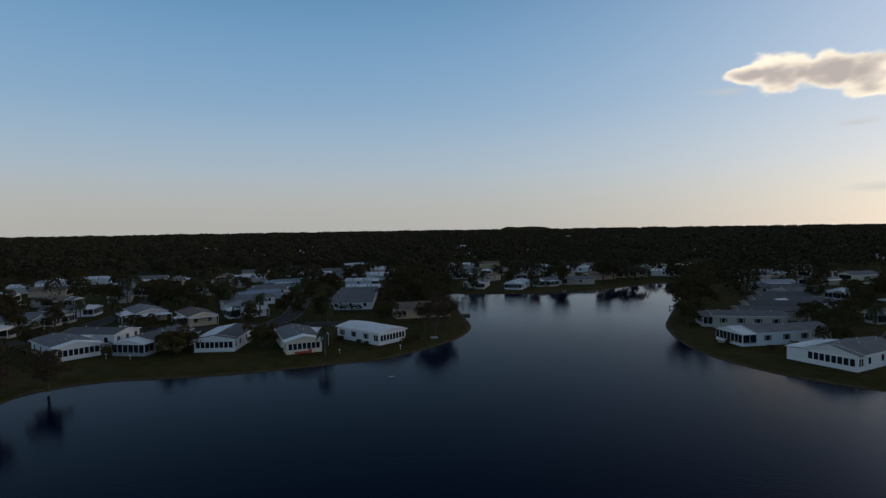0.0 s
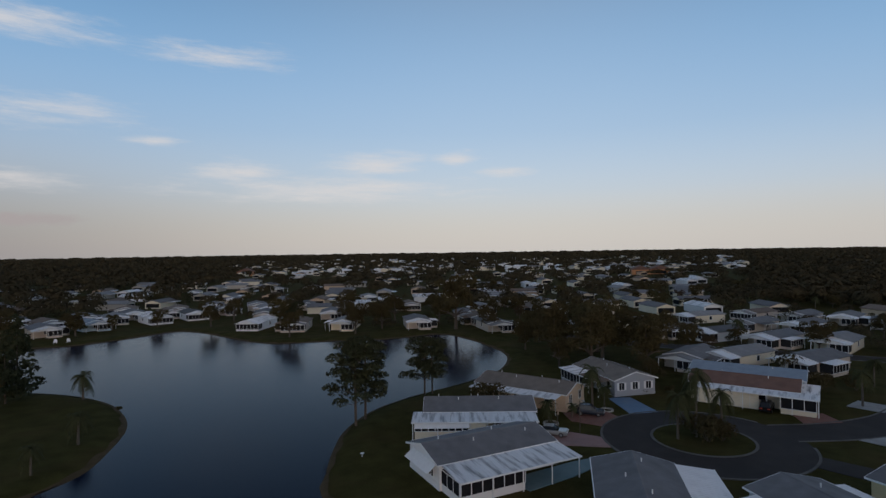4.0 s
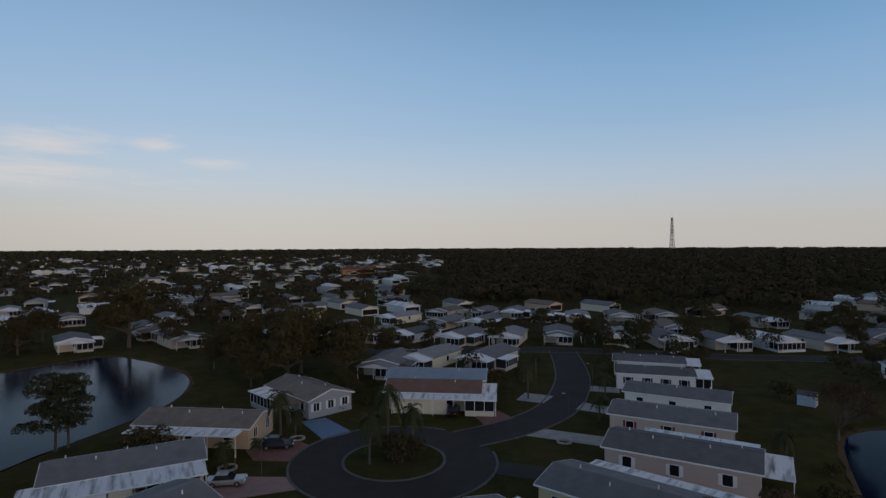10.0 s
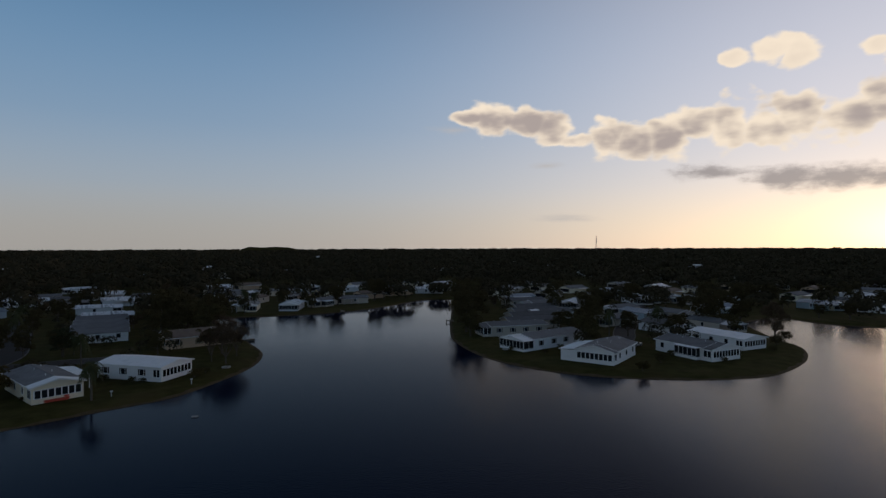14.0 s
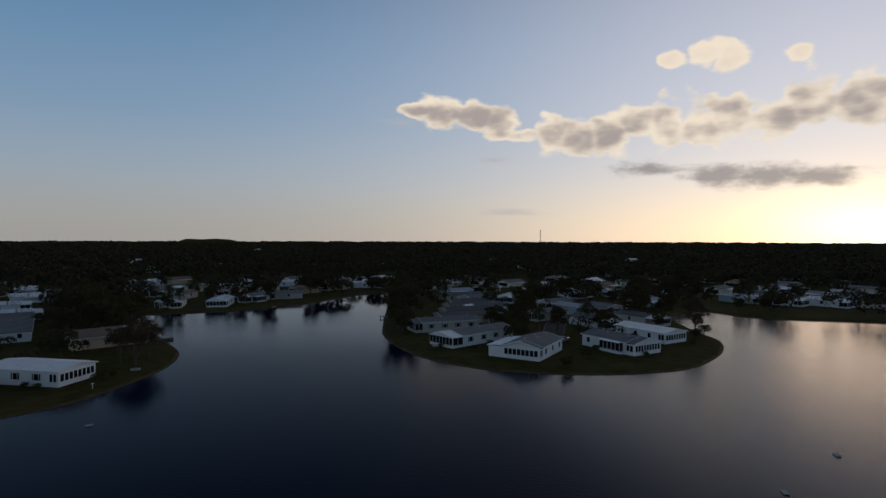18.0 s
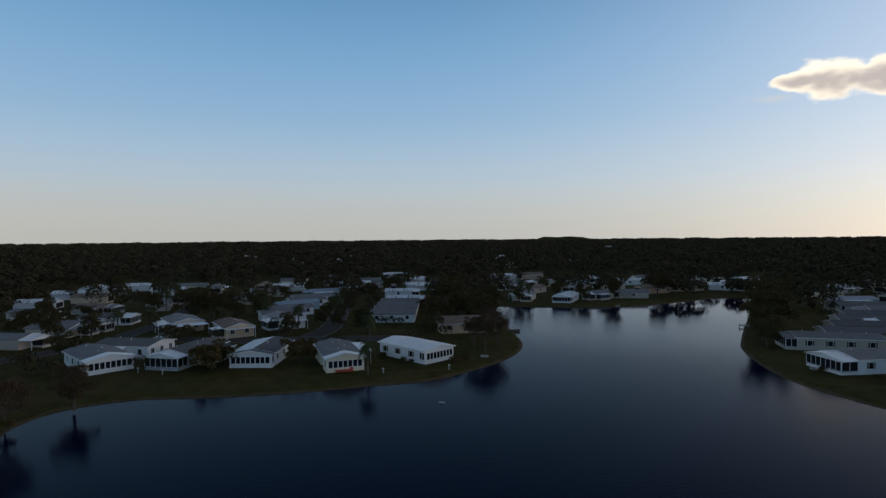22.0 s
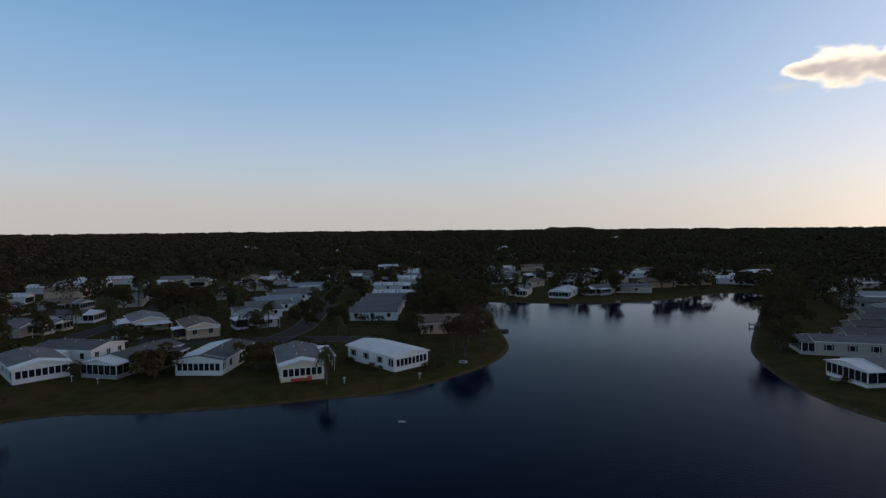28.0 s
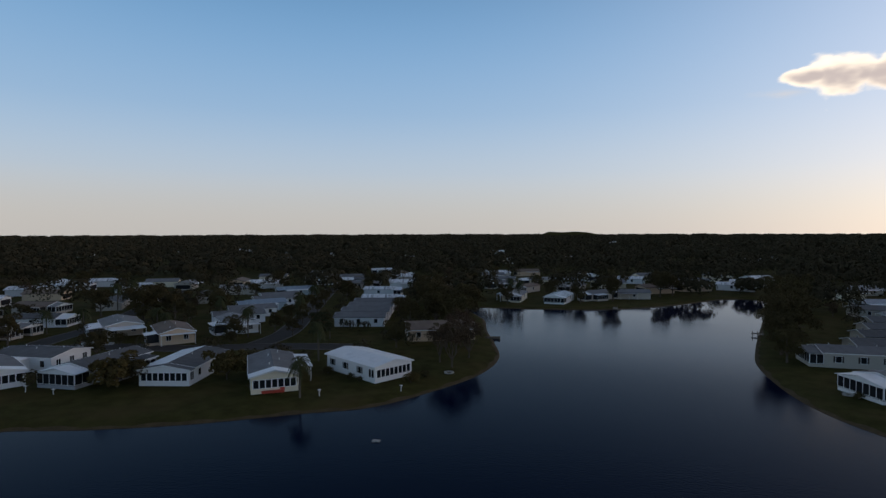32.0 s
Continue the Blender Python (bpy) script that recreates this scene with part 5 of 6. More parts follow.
scatter(112, 99, 146, 215, 620, 15, 34, far_home)
scatter(34, 146, 172, 215, 470, 15, 34, far_home)
scatter(14, 30, 62, 250, 330, 18, 40, far_home)
scatter(34, -55, 30, 265, 360, 18, 40, far_home)
scatter(12, 62, 99, 205, 235, 22, 36, lambda x, y, turn, k: far_home(x, y, turn, (0, 1, 1, 3)[k]))
# past that the homes run together: one mass of small houses
far_spots = []
scatter(420, 97, 147, 600, 1700, 13, 40, lambda x, y, turn, k: far_spots.append((x, y, turn, k)), 900)
scatter(60, -55, 62, 420, 1500, 20, 60, lambda x, y, turn, k: far_spots.append((x, y, turn, k)), 300)
scatter(25, 62, 97, 900, 1900, 20, 60, lambda x, y, turn, k: far_spots.append((x, y, turn, k)), 200)
for name, wall_mat, roof_mat, ks in (("far_homes_white", WALLS["white"], M["clean_metal"], (0, 2)), ("far_homes_cream", WALLS["cream"], SHINGLES[3], (1, 3))):
    walls, roofs = Mesh(), Mesh()
    for x, y, turn, k in far_spots:
        if k not in ks:
            continue
        m = pose(x, y, 0, 0, 0, turn)
        lift = 1.0
        for mesh, prof in ((walls, [(-4, 0), (4, 0), (4, 2.7 + lift), (0, 3.7 + lift), (-4, 2.7 + lift)]), (roofs, [(-4.5, 2.6 + lift), (0, 3.8 + lift), (4.5, 2.6 + lift), (4.5, 2.8 + lift), (0, 4.0 + lift), (-4.5, 2.8 + lift)])):
            one = Mesh().extrude_x(prof, -8, 8)
            mesh.add([m @ Vector(v) for v in one.v], one.f)
    holder = root(name, 0, 0, label="far small homes as pale specks among trees", category="houses")
    tagged(holder, kind="stuff")
    tagged(part("walls", walls, wall_mat, holder), kind="stuff")
    tagged(part("roofs", roofs, roof_mat, holder), kind="stuff")
# ---- things in the gardens and on the water ----
def car(x, y, turn, paint, label, suv=False):
    c = root("car", x, y, 0.05, turn, label=label, category="car", group="parked cars")
    c.matrix_basis = c.matrix_basis @ Matrix.Scale(0.9, 4)
    h, roof_h = (0.95, 1.68) if suv else (0.86, 1.44)
    body = Mesh().extrude_x([(-0.86, 0.28), (0.86, 0.28), (0.9, 0.6), (0.84, h), (-0.84, h), (-0.9, 0.6)], -2.2, 2.2)
    part("body", body, paint, c)
    part("bumper", Mesh().box(2.2, 2.3, -0.8, 0.8, 0.3, 0.62), paint, c)
    part("bumper", Mesh().box(-2.3, -2.2, -0.8, 0.8, 0.3, 0.62), paint, c)
    a, b = (-2.0, 1.0) if suv else (-1.5, 1.0)
    cabin = Mesh().add([(a, -0.8, h), (b, -0.8, h), (b, 0.8, h), (a, 0.8, h), (a + 0.4, -0.66, roof_h - 0.06), (b - 0.75, -0.66, roof_h - 0.06), (b - 0.75, 0.66, roof_h - 0.06), (a + 0.4, 0.66, roof_h - 0.06)],
                       [(0, 1, 5, 4), (1, 2, 6, 5), (2, 3, 7, 6), (3, 0, 4, 7), (4, 5, 6, 7)])
    part("cabin_glass", cabin, M["glass"], c)
    part("roof", Mesh().box(a + 0.35, b - 0.7, -0.68, 0.68, roof_h - 0.06, roof_h), paint, c)
    for wx in (-1.4, 1.4):
        for wy in (-0.84, 0.84):
            w = part("wheel", Mesh().tube((wx, wy - 0.1, 0.32), (wx, wy + 0.1, 0.32), 0.33, 0.33, 14), M["tyre"], c)
            part("rim", Mesh().tube((wx, wy - 0.115, 0.32), (wx, wy + 0.115, 0.32), 0.2, 0.2, 10), M["steel"], w)
    for s in (-0.55, 0.55):
        part("headlight", Mesh().box(2.19, 2.32, s - 0.2, s + 0.2, 0.64, 0.78), M["trim"], c)
        part("tail_light", Mesh().box(-2.32, -2.19, s - 0.2, s + 0.2, 0.66, 0.82), M["red_item"], c)
    return c


def paint(name, colour):
    m = material(name, colour, 0.25, 0.3, vary=0.04, bump=0)
    return m


silver, navy, whitep, black = paint("silver_paint", (0.45, 0.44, 0.42)), paint("navy_paint", (0.03, 0.035, 0.05)), paint("white_paint", (0.75, 0.75, 0.75)), paint("black_paint", (0.02, 0.02, 0.022))
car(-57.6, -30.3, 105, silver, "silver hatchback parked on a pink driveway")
car(-68.7, -29.3, 105, navy, "dark blue estate parked on red pavers", True)
car(-85.0, -8.2, 178, black, "dark car parked under a panel awning", True)
car(54.0, 136.5, 40, silver, "grey car parked between two homes")
car(-126.0, 101.6, 60, whitep, "white car parked by the street")
car(-137.0, 40.0, 95, whitep, "white car standing beside the street")
car(-150.5, -8.5, 165, navy, "dark car in front of a home", True)

shed = root("garden_shed", -95.6, 47.9, 0, 52, label="small dull blue-grey garden shed on the lawn", category="shed")
part("wall", Mesh().extrude_x([(-1.0, 0), (1.0, 0), (1.0, 1.75), (0, 2.2), (-1.0, 1.75)], -1.25, 1.25), WALLS["blue"], shed)
part("roof", Mesh().extrude_x([(-1.2, 1.68), (0, 2.22), (1.2, 1.68), (1.2, 1.77), (0, 2.31), (-1.2, 1.77)], -1.4, 1.4), SHINGLES[1], shed)
part("door", Mesh().box(1.25, 1.29, -0.4, 0.4, 0.08, 1.65), M["door"], shed)


def dock(x, y, turn, length, width, label):
    d = root("dock", x, y, WATER_Z, turn, label=label, category="dock", group="docks")
    n = int(length / 0.28)
    for k in range(n):
        part("plank", Mesh().box(k * 0.28, k * 0.28 + 0.25, -width / 2, width / 2, 0.55, 0.6), M["timber"], d)
    for k in range(3):
        for s in (-1, 1):
            px = length * (k + 0.2) / 2.6
            part("post", Mesh().tube((px, s * (width / 2 - 0.08), -0.8), (px, s * (width / 2 - 0.08), 1.1), 0.08, 0.08, 6), M["timber"], d)
    return d


dock(11.2, 188.0, 180, 3.0, 1.8, "small weathered timber dock on the east bank")
dock(-31.6, 222.0, -80, 5.0, 1.6, "narrow timber dock on the far shore")

boat = root("rowing_boat", -48.0, 153.6, WATER_Z, 25, label="small dark rowing boat moored at the bank", category="boat")
hull = Mesh()
rings = []
for k in range(7):
    u = k / 6
    w = 0.75 * math.sin(math.pi * (0.18 + 0.74 * u)) + 0.05
    rings.append([(-2 + 4 * u, -w, 0.45 + 0.15 * u * u), (-2 + 4 * u, -w * 0.6, -0.12), (-2 + 4 * u, w * 0.6, -0.12), (-2 + 4 * u, w, 0.45 + 0.15 * u * u)])
hull.add([p for r in rings for p in r], [(4 * k + j, 4 * k + j + 1, 4 * k + j + 5, 4 * k + j + 4) for k in range(6) for j in range(3)] + [(0, 1, 2, 3), (27, 26, 25, 24)])
part("hull", hull, M["timber"], boat)
for u in (-0.8, 0.6):
    part("thwart", Mesh().box(u - 0.14, u + 0.14, -0.62, 0.62, 0.25, 0.3), M["timber"], boat)


def raft(x, y, turn, label):
    r = root("float", x, y, WATER_Z, turn, label=label, category="float", group="floats on the lake")
    r.matrix_basis = r.matrix_basis @ Matrix.Scale(0.55, 4)
    part("deck", Mesh().box(-0.9, 0.9, -0.55, 0.55, 0.12, 0.24), M["concrete"], r)
    for s in (-0.4, 0.4):
        part("pontoon", Mesh().tube((-0.9, s, 0.02), (0.9, s, 0.02), 0.14, 0.14, 8), M["steel"], r)
    return r


raft(-34.5, 85.2, 20, "small pale float anchored on the lake")
raft(61.9, 61.9, 70, "small pale float anchored off the spit")
raft(48.0, 53.6, 70, "small pale float drifting on open water")

bench = root("garden_bench", -60.1, 93.0, 0, 45, label="red-orange bench before the glazed lake room", category="bench")
part("front", Mesh().box(-1.75, 1.75, -0.24, -0.18, 0.08, 0.40), M["red_item"], bench)
part("seat", Mesh().box(-1.8, 1.8, -0.27, 0.25, 0.40, 0.47), M["red_item"], bench)
part("backrest", Mesh().box(-1.8, 1.8, 0.2, 0.27, 0.5, 0.85), M["red_item"], bench)
for s in (-1.4, 1.4):
    part("leg", Mesh().box(s - 0.06, s + 0.06, -0.22, 0.24, 0, 0.5), M["red_item"], bench)


def garden_chair(x, y, turn):
    c = root("garden_chair", x, y, 0, turn, label="white slatted garden chair facing the water", category="chair", group="white garden chairs")
    part("seat", Mesh().box(-0.35, 0.35, -0.35, 0.35, 0.34, 0.4), M["trim"], c)
    part("backrest", Mesh().add([(-0.35, 0.3, 0.36), (0.35, 0.3, 0.36), (0.35, 0.62, 1.15), (-0.35, 0.62, 1.15), (-0.35, 0.36, 0.36), (0.35, 0.36, 0.36), (0.35, 0.68, 1.15), (-0.35, 0.68, 1.15)],
                                [(0, 1, 2, 3), (7, 6, 5, 4), (0, 3, 7, 4), (1, 5, 6, 2), (3, 2, 6, 7)]), M["trim"], c)
    for s in (-0.38, 0.38):
        part("armrest", Mesh().box(s - 0.07, s + 0.07, -0.4, 0.45, 0.58, 0.63), M["trim"], c)
        part("leg", Mesh().box(s - 0.04, s + 0.04, -0.38, -0.3, 0, 0.6), M["trim"], c)
        part("leg", Mesh().box(s - 0.04, s + 0.04, 0.3, 0.38, 0, 0.6), M["trim"], c)


garden_chair(-52.6, -178.6, 150)
garden_chair(-55.4, -177.2, 165)


def street_lamp(x, y, turn, label="thin weathered street lamp at the kerb"):
    l = root("street_lamp", x, y, 0, turn, label=label, category="street lamp", group="street lamps")
    part("pole", Mesh().tube((0, 0, 0), (0, 0, 4.4), 0.05, 0.04, 8), M["bark"], l)
    part("arm", Mesh().tube((0, 0, 4.35), (0.7, 0, 4.55), 0.03, 0.025, 6), M["bark"], l)
    part("lamp_head", Mesh().box(0.6, 1.0, -0.1, 0.1, 4.5, 4.6), M["steel"], l)


for x, y, a in ((-82.0, 8.8, -70), (-102.5, 15.2, -90), (-122, 9.3, 90), (-130.2, 60, 180), (-60.0, -27.4, 60)):
    street_lamp(x, y, a)


def planter(x, y, r):
    p = root("planter_ring", x, y, 0, 0, label="pale stone edging ring round a shrub", category="planter", group="planter rings")
    n = 16
    for k in range(n):
        a, b = 2 * math.pi * k / n, 2 * math.pi * (k + 0.86) / n
        m = Mesh()
        q = [(math.cos(a) * r, math.sin(a) * r), (math.cos(b) * r, math.sin(b) * r), (math.cos(b) * (r - 0.2), math.sin(b) * (r - 0.2)), (math.cos(a) * (r - 0.2), math.sin(a) * (r - 0.2))]
        m.add([(*c, 0) for c in q] + [(*c, 0.22) for c in q], [(4, 5, 6, 7), (0, 1, 5, 4), (1, 2, 6, 5), (2, 3, 7, 6), (3, 0, 4, 7)])
        part("stone", m, M["brick_ring"], p)


for x, y, r in ((-61.8, -32.4, 1.1), (-72.2, -28.0, 1.0), (-74.6, 7.4, 1.0), (-41.0, 117.4, 0.9), (20.8, 134.4, 0.8)):
    planter(x, y, r)


def post_sign(x, y, h, label, name="bird_table"):
    b = root(name, x, y, 0, 20, label=label, category="bird table", group="bird tables")
    part("post", Mesh().box(-0.04, 0.04, -0.04, 0.04, 0, h * 0.8), M["trim"], b)
    part("tray", Mesh().box(-0.22, 0.22, -0.18, 0.18, h * 0.8, h * 0.8 + 0.08), M["trim"], b)


post_sign(-96.0, 74.6, 1.2, "white bird table on the lawn")
post_sign(-90.6, 76.0, 1.0, "white bird table by the bank")
post_sign(-52.6, 95.4, 1.1, "white bird table near the water")
post_sign(-42.5, 103.5, 1.1, "white bird table near the lake")
post_sign(-38.0, -45.9, 0.5, "white marker post with tray on the lawn")

flag = root("flag_pole", -60.8, -31.0, 0, 0, label="leaning wooden pole with a furled flag", category="flag pole")
part("pole", Mesh().tube((0, 0, 0), (0.9, 0.6, 3.0), 0.05, 0.04, 6), M["timber"], flag)
part("flag", Mesh().tube((0.6, 0.4, 2.0), (0.9, 0.6, 2.9), 0.12, 0.05, 6), WALLS["peach"], flag)

# ---- far landmarks ----
def mast(x, y, height, w, label, bays=14, thick=1.0):
    t = root("radio_mast", x, y, 0, 20, label=label, category="radio mast", group="masts")
    for sx, sy in ((-1, -1), (1, -1), (1, 1), (-1, 1)):
        part("leg", Mesh().tube((sx * w, sy * w, 0), (sx * w * 0.35, sy * w * 0.35, height), 1.1 * thick, 0.9 * thick, 5), M["steel"], t)
    brace = Mesh()
    for k in range(bays):
        z0, z1 = height * k / bays, height * (k + 1) / bays
        a, b = w * (1 - 0.65 * k / bays), w * (1 - 0.65 * (k + 1) / bays)
        for (px, py), (qx, qy) in (((-1, -1), (1, -1)), ((1, -1), (1, 1)), ((1, 1), (-1, 1)), ((-1, 1), (-1, -1))):
            brace.tube((px * a, py * a, z0), (qx * b, qy * b, z1), 0.6 * thick, 0.6 * thick, 4)
            brace.tube((qx * a, qy * a, z0), (px * b, py * b, z1), 0.6 * thick, 0.6 * thick, 4)
    part("bracing", brace, M["steel"], t)
    for z in (0.62, 0.82, 0.95):
        part("antenna", Mesh().tube((0, 0, height * z - 4), (0, 0, height * z + 4), 5.5 * thick, 5.5 * thick, 8), M["steel"], t)
    part("spike", Mesh().tube((0, 0, height), (0, 0, height * 1.1), 0.6 * thick, 0.4 * thick, 5), M["steel"], t)
    return t


mast(*polar(74.0, 3000), 168, 9, "grey lattice radio mast far beyond the woods")
mast(*polar(-17.8, 3300), 86, 4, "thin far mast against the sunset", 10, 0.26)

hx, hy = polar(15.3, 3600)
hill = Mesh()
rows_h, cols_h = 9, 40
for j in range(rows_h):
    for k in range(cols_h):
        u, v = k / (cols_h - 1) * 2 - 1, j / (rows_h - 1) * 2 - 1
        top = min(1, max(0, (1 - abs(u)) * 2.2)) * min(1, max(0, (1 - abs(v)) * 3))
        hill.v.append((u * 215, v * 120, 30 * top * (0.94 + 0.06 * math.sin(9 * u)) - 0.5))
hill.f = [(j * cols_h + k, j * cols_h + k + 1, (j + 1) * cols_h + k + 1, (j + 1) * cols_h + k) for j in range(rows_h - 1) for k in range(cols_h - 1)]
hill_ob = new("hill", hill.data("hill", M["grass"], True))
hill_ob.matrix_basis = pose(hx, hy, 0, 0, 0, 15.3)
tagged(hill_ob, label="long low flat-topped hill on the horizon", category="hill", kind="structure")

for px_, py_, tr in ((-520, -150, 20), (-540, -138, 20), (-365, -540, 50)):
    hall = root("hall", px_, py_, 0, tr, label="far orange-roofed community building with low sunlight painted into its walls", category="building", group="far halls")
    # warm evening light on these walls is painted in as their colour
    part("wall", Mesh().box(-14, 14, -8, 8, 0, 5), M["stucco_sunlit"], hall)
    part("roof", Mesh().extrude_x([(-9, 4.8), (9, 4.8), (0, 8.5)], -15, 15), SHINGLES[4], hall)
    part("window", Mesh().box(14, 14.1, -5, 5, 1, 3.4), M["glass"], hall)
# ---- trees ----
def leaf_cloud(lobes, count, size, seed):
    """Many small bent leaves on the skins of several lobes (x, y, z, rx, ry, rz)."""
    r = np.random.RandomState(seed)
    weight = np.array([l[3] * l[4] + l[4] * l[5] + l[3] * l[5] for l in lobes])
    pick = r.choice(len(lobes), count, p=weight / weight.sum())
    L = np.array(lobes)[pick]
    d = r.normal(size=(count, 3))
    d /= np.linalg.norm(d, axis=1)[:, None]
    d[:, 2] = np.where(d[:, 2] < -0.55, -d[:, 2], d[:, 2])
    shell = r.uniform(0.55, 1.08, (count, 1)) ** 0.6
    c = L[:, :3] + d * L[:, 3:] * shell
    # leaf clump
    n = d + r.normal(scale=0.7, size=(count, 3))
    n /= np.linalg.norm(n, axis=1)[:, None]
    t = np.cross(n, r.normal(size=(count, 3)))
    t /= np.linalg.norm(t, axis=1)[:, None] + 1e-9
    b = np.cross(n, t)
    s = size * r.uniform(0.6, 1.4, (count, 1))
    return np.stack([c - t * s, c + t * s * 0.7 + b * s * 0.6, c + t * s * 0.5 - b * s * 0.6], 1).reshape(-1, 3)


def leaf_mesh(name, verts, mat):
    me = bpy.data.meshes.new(name)
    me.from_pydata(verts.tolist(), [], np.arange(len(verts)).reshape(-1, 3).tolist())
    me.materials.append(mat)
    return me


def limbs(trunk, r, base, top, spread, radius, count, seed):
    """Limbs that leave the trunk's upper part and carry the crown."""
    ends = []
    for k in range(count):
        a = 2 * math.pi * k / count + r.uniform(-0.4, 0.4)
        h = base + (top - base) * r.uniform(0.45, 0.8)
        end = (math.cos(a) * spread * r.uniform(0.5, 1), math.sin(a) * spread * r.uniform(0.5, 1), top + (top - base) * r.uniform(0.0, 0.5))
        mid = (end[0] * 0.5, end[1] * 0.5, (h + end[2]) / 2 + 0.3)
        trunk.tube((0, 0, h), mid, radius * 0.5, radius * 0.35, 5)
        trunk.tube(mid, end, radius * 0.35, radius * 0.12, 5)
        ends.append(end)
    return ends


def broad_tree(name, seed, height, spread, leaf, label, count=1500, size=0.36, trunk_h=0.24, lobes_n=16):
    r = random.Random(seed)
    t = root(name, 0, 0, 0, 0, label=label, category="tree", group="broad-leaved trees")
    tr = Mesh()
    th = height * trunk_h
    rad = 0.035 * height
    tr.tube((0, 0, -0.3), (0.1, 0.05, th), rad, rad * 0.75, 8)
    tr.tube((0.1, 0.05, th), (0, 0.1, height * 0.75), rad * 0.75, rad * 0.2, 6)
    ends = limbs(tr, r, th * 0.6, th * 1.3, spread * 0.7, rad, 6, seed)
    part("trunk", tr, M["bark"], t)
    lobes = [(0, 0, height * 0.60, spread * 0.55, spread * 0.55, height * 0.30)]
    for k in range(lobes_n):
        a = 2 * math.pi * k / lobes_n + r.uniform(-0.5, 0.5)
        d = spread * r.uniform(0.25, 0.85)
        s = spread * r.uniform(0.16, 0.36)
        lobes.append((math.cos(a) * d, math.sin(a) * d, height * r.uniform(0.30, 0.90), s, s, s * r.uniform(0.6, 1.0)))
    part("crown", leaf_mesh("crown", leaf_cloud(lobes, int(count * 1.8), size * 0.8, seed), leaf), None, t)
    return t


def pine_tree(name, seed, height, spread, label, count=1100, low=0.5):
    r = random.Random(seed)
    t = root(name, 0, 0, 0, 0, label=label, category="tree", group="pines")
    tr = Mesh()
    rad = 0.017 * height
    tr.tube((0, 0, -0.3), (0.1, 0, height * 0.55), rad, rad * 0.8, 8)
    tr.tube((0.1, 0, height * 0.55), (0, 0.1, height * 0.95), rad * 0.8, rad * 0.2, 6)
    lobes = []
    for k in range(24):
        a = 2.4 * k + r.uniform(-0.5, 0.5)
        h = height * (low + (0.96 - low) * (k + 0.5) / 24)
        reach = spread * (1.0 - 0.55 * (h / height - low) / (1 - low)) * r.uniform(0.45, 1)
        end = (math.cos(a) * reach, math.sin(a) * reach, h + 0.3)
        tr.tube((0, 0, h - 0.6), end, rad * 0.3, rad * 0.08, 4)
        s = r.uniform(0.75, 1.25) * spread * 0.3
        lobes.append((end[0], end[1], h + 0.35, s, s, s * 0.5))
    lobes.append((0, 0, height * 0.95, spread * 0.35, spread * 0.35, spread * 0.25))
    part("trunk", tr, M["bark"], t)
    part("crown", leaf_mesh("crown", leaf_cloud(lobes, int(count * 2.2), 0.22, seed), LEAF["pine"]), None, t)
    return t


def conifer(name, seed, height, spread, label, count=1500):
    r = random.Random(seed)
    t = root(name, 0, 0, 0, 0, label=label, category="tree", group="conifers")
    part("trunk", Mesh().tube((0, 0, -0.3), (0, 0, height * 0.95), 0.2, 0.03, 8), M["bark"], t)
    lobes = []
    for k in range(22):
        f = k / 21
        a = r.uniform(0, 2 * math.pi)
        s = spread * (1 - 0.82 * f) * 0.5
        lobes.append((math.cos(a) * s, math.sin(a) * s, height * (0.1 + 0.86 * f), s + 0.3, s + 0.3, height * 0.06))
    part("crown", leaf_mesh("crown", leaf_cloud(lobes, count, 0.4, seed), LEAF["pine"]), None, t)
    return t


def bare_tree(name, seed, height, spread, leaf, label, twigs=260, count=3400, size=0.1):
    r = random.Random(seed)
    t = root(name, 0, 0, 0, 0, label=label, category="tree", group="bare trees")
    tr = Mesh()
    rad = 0.022 * height
    tips = []

    def grow(p, d, length, radius, level):
        q = p + d * length
        tr.tube(p, q, radius, radius * 0.62, 5 if level < 2 else 3)
        if level >= 4:
            tips.append(q)
            return
        for k in range(3 if level else 6):
            nd = (d + Vector((r.uniform(-1, 1), r.uniform(-1, 1), r.uniform(-0.2, 0.6))) * (0.8 if level else 0.95)).normalized()
            grow(q, nd, length * (r.uniform(1.0, 1.35) if level == 0 else r.uniform(0.66, 0.9)), radius * 0.58, level + 1)

    grow(Vector((0, 0, -0.2)), Vector((0.03, 0.02, 1)).normalized(), height * 0.17, rad, 0)
    part("trunk", tr, M["bark"], t)
    lobes = [(p.x, p.y, p.z, spread * 0.13, spread * 0.13, spread * 0.12) for p in tips[::2]]
    part("crown", leaf_mesh("crown", leaf_cloud(lobes, count, size, seed), leaf), None, t, "thin brown winter foliage")
    return t


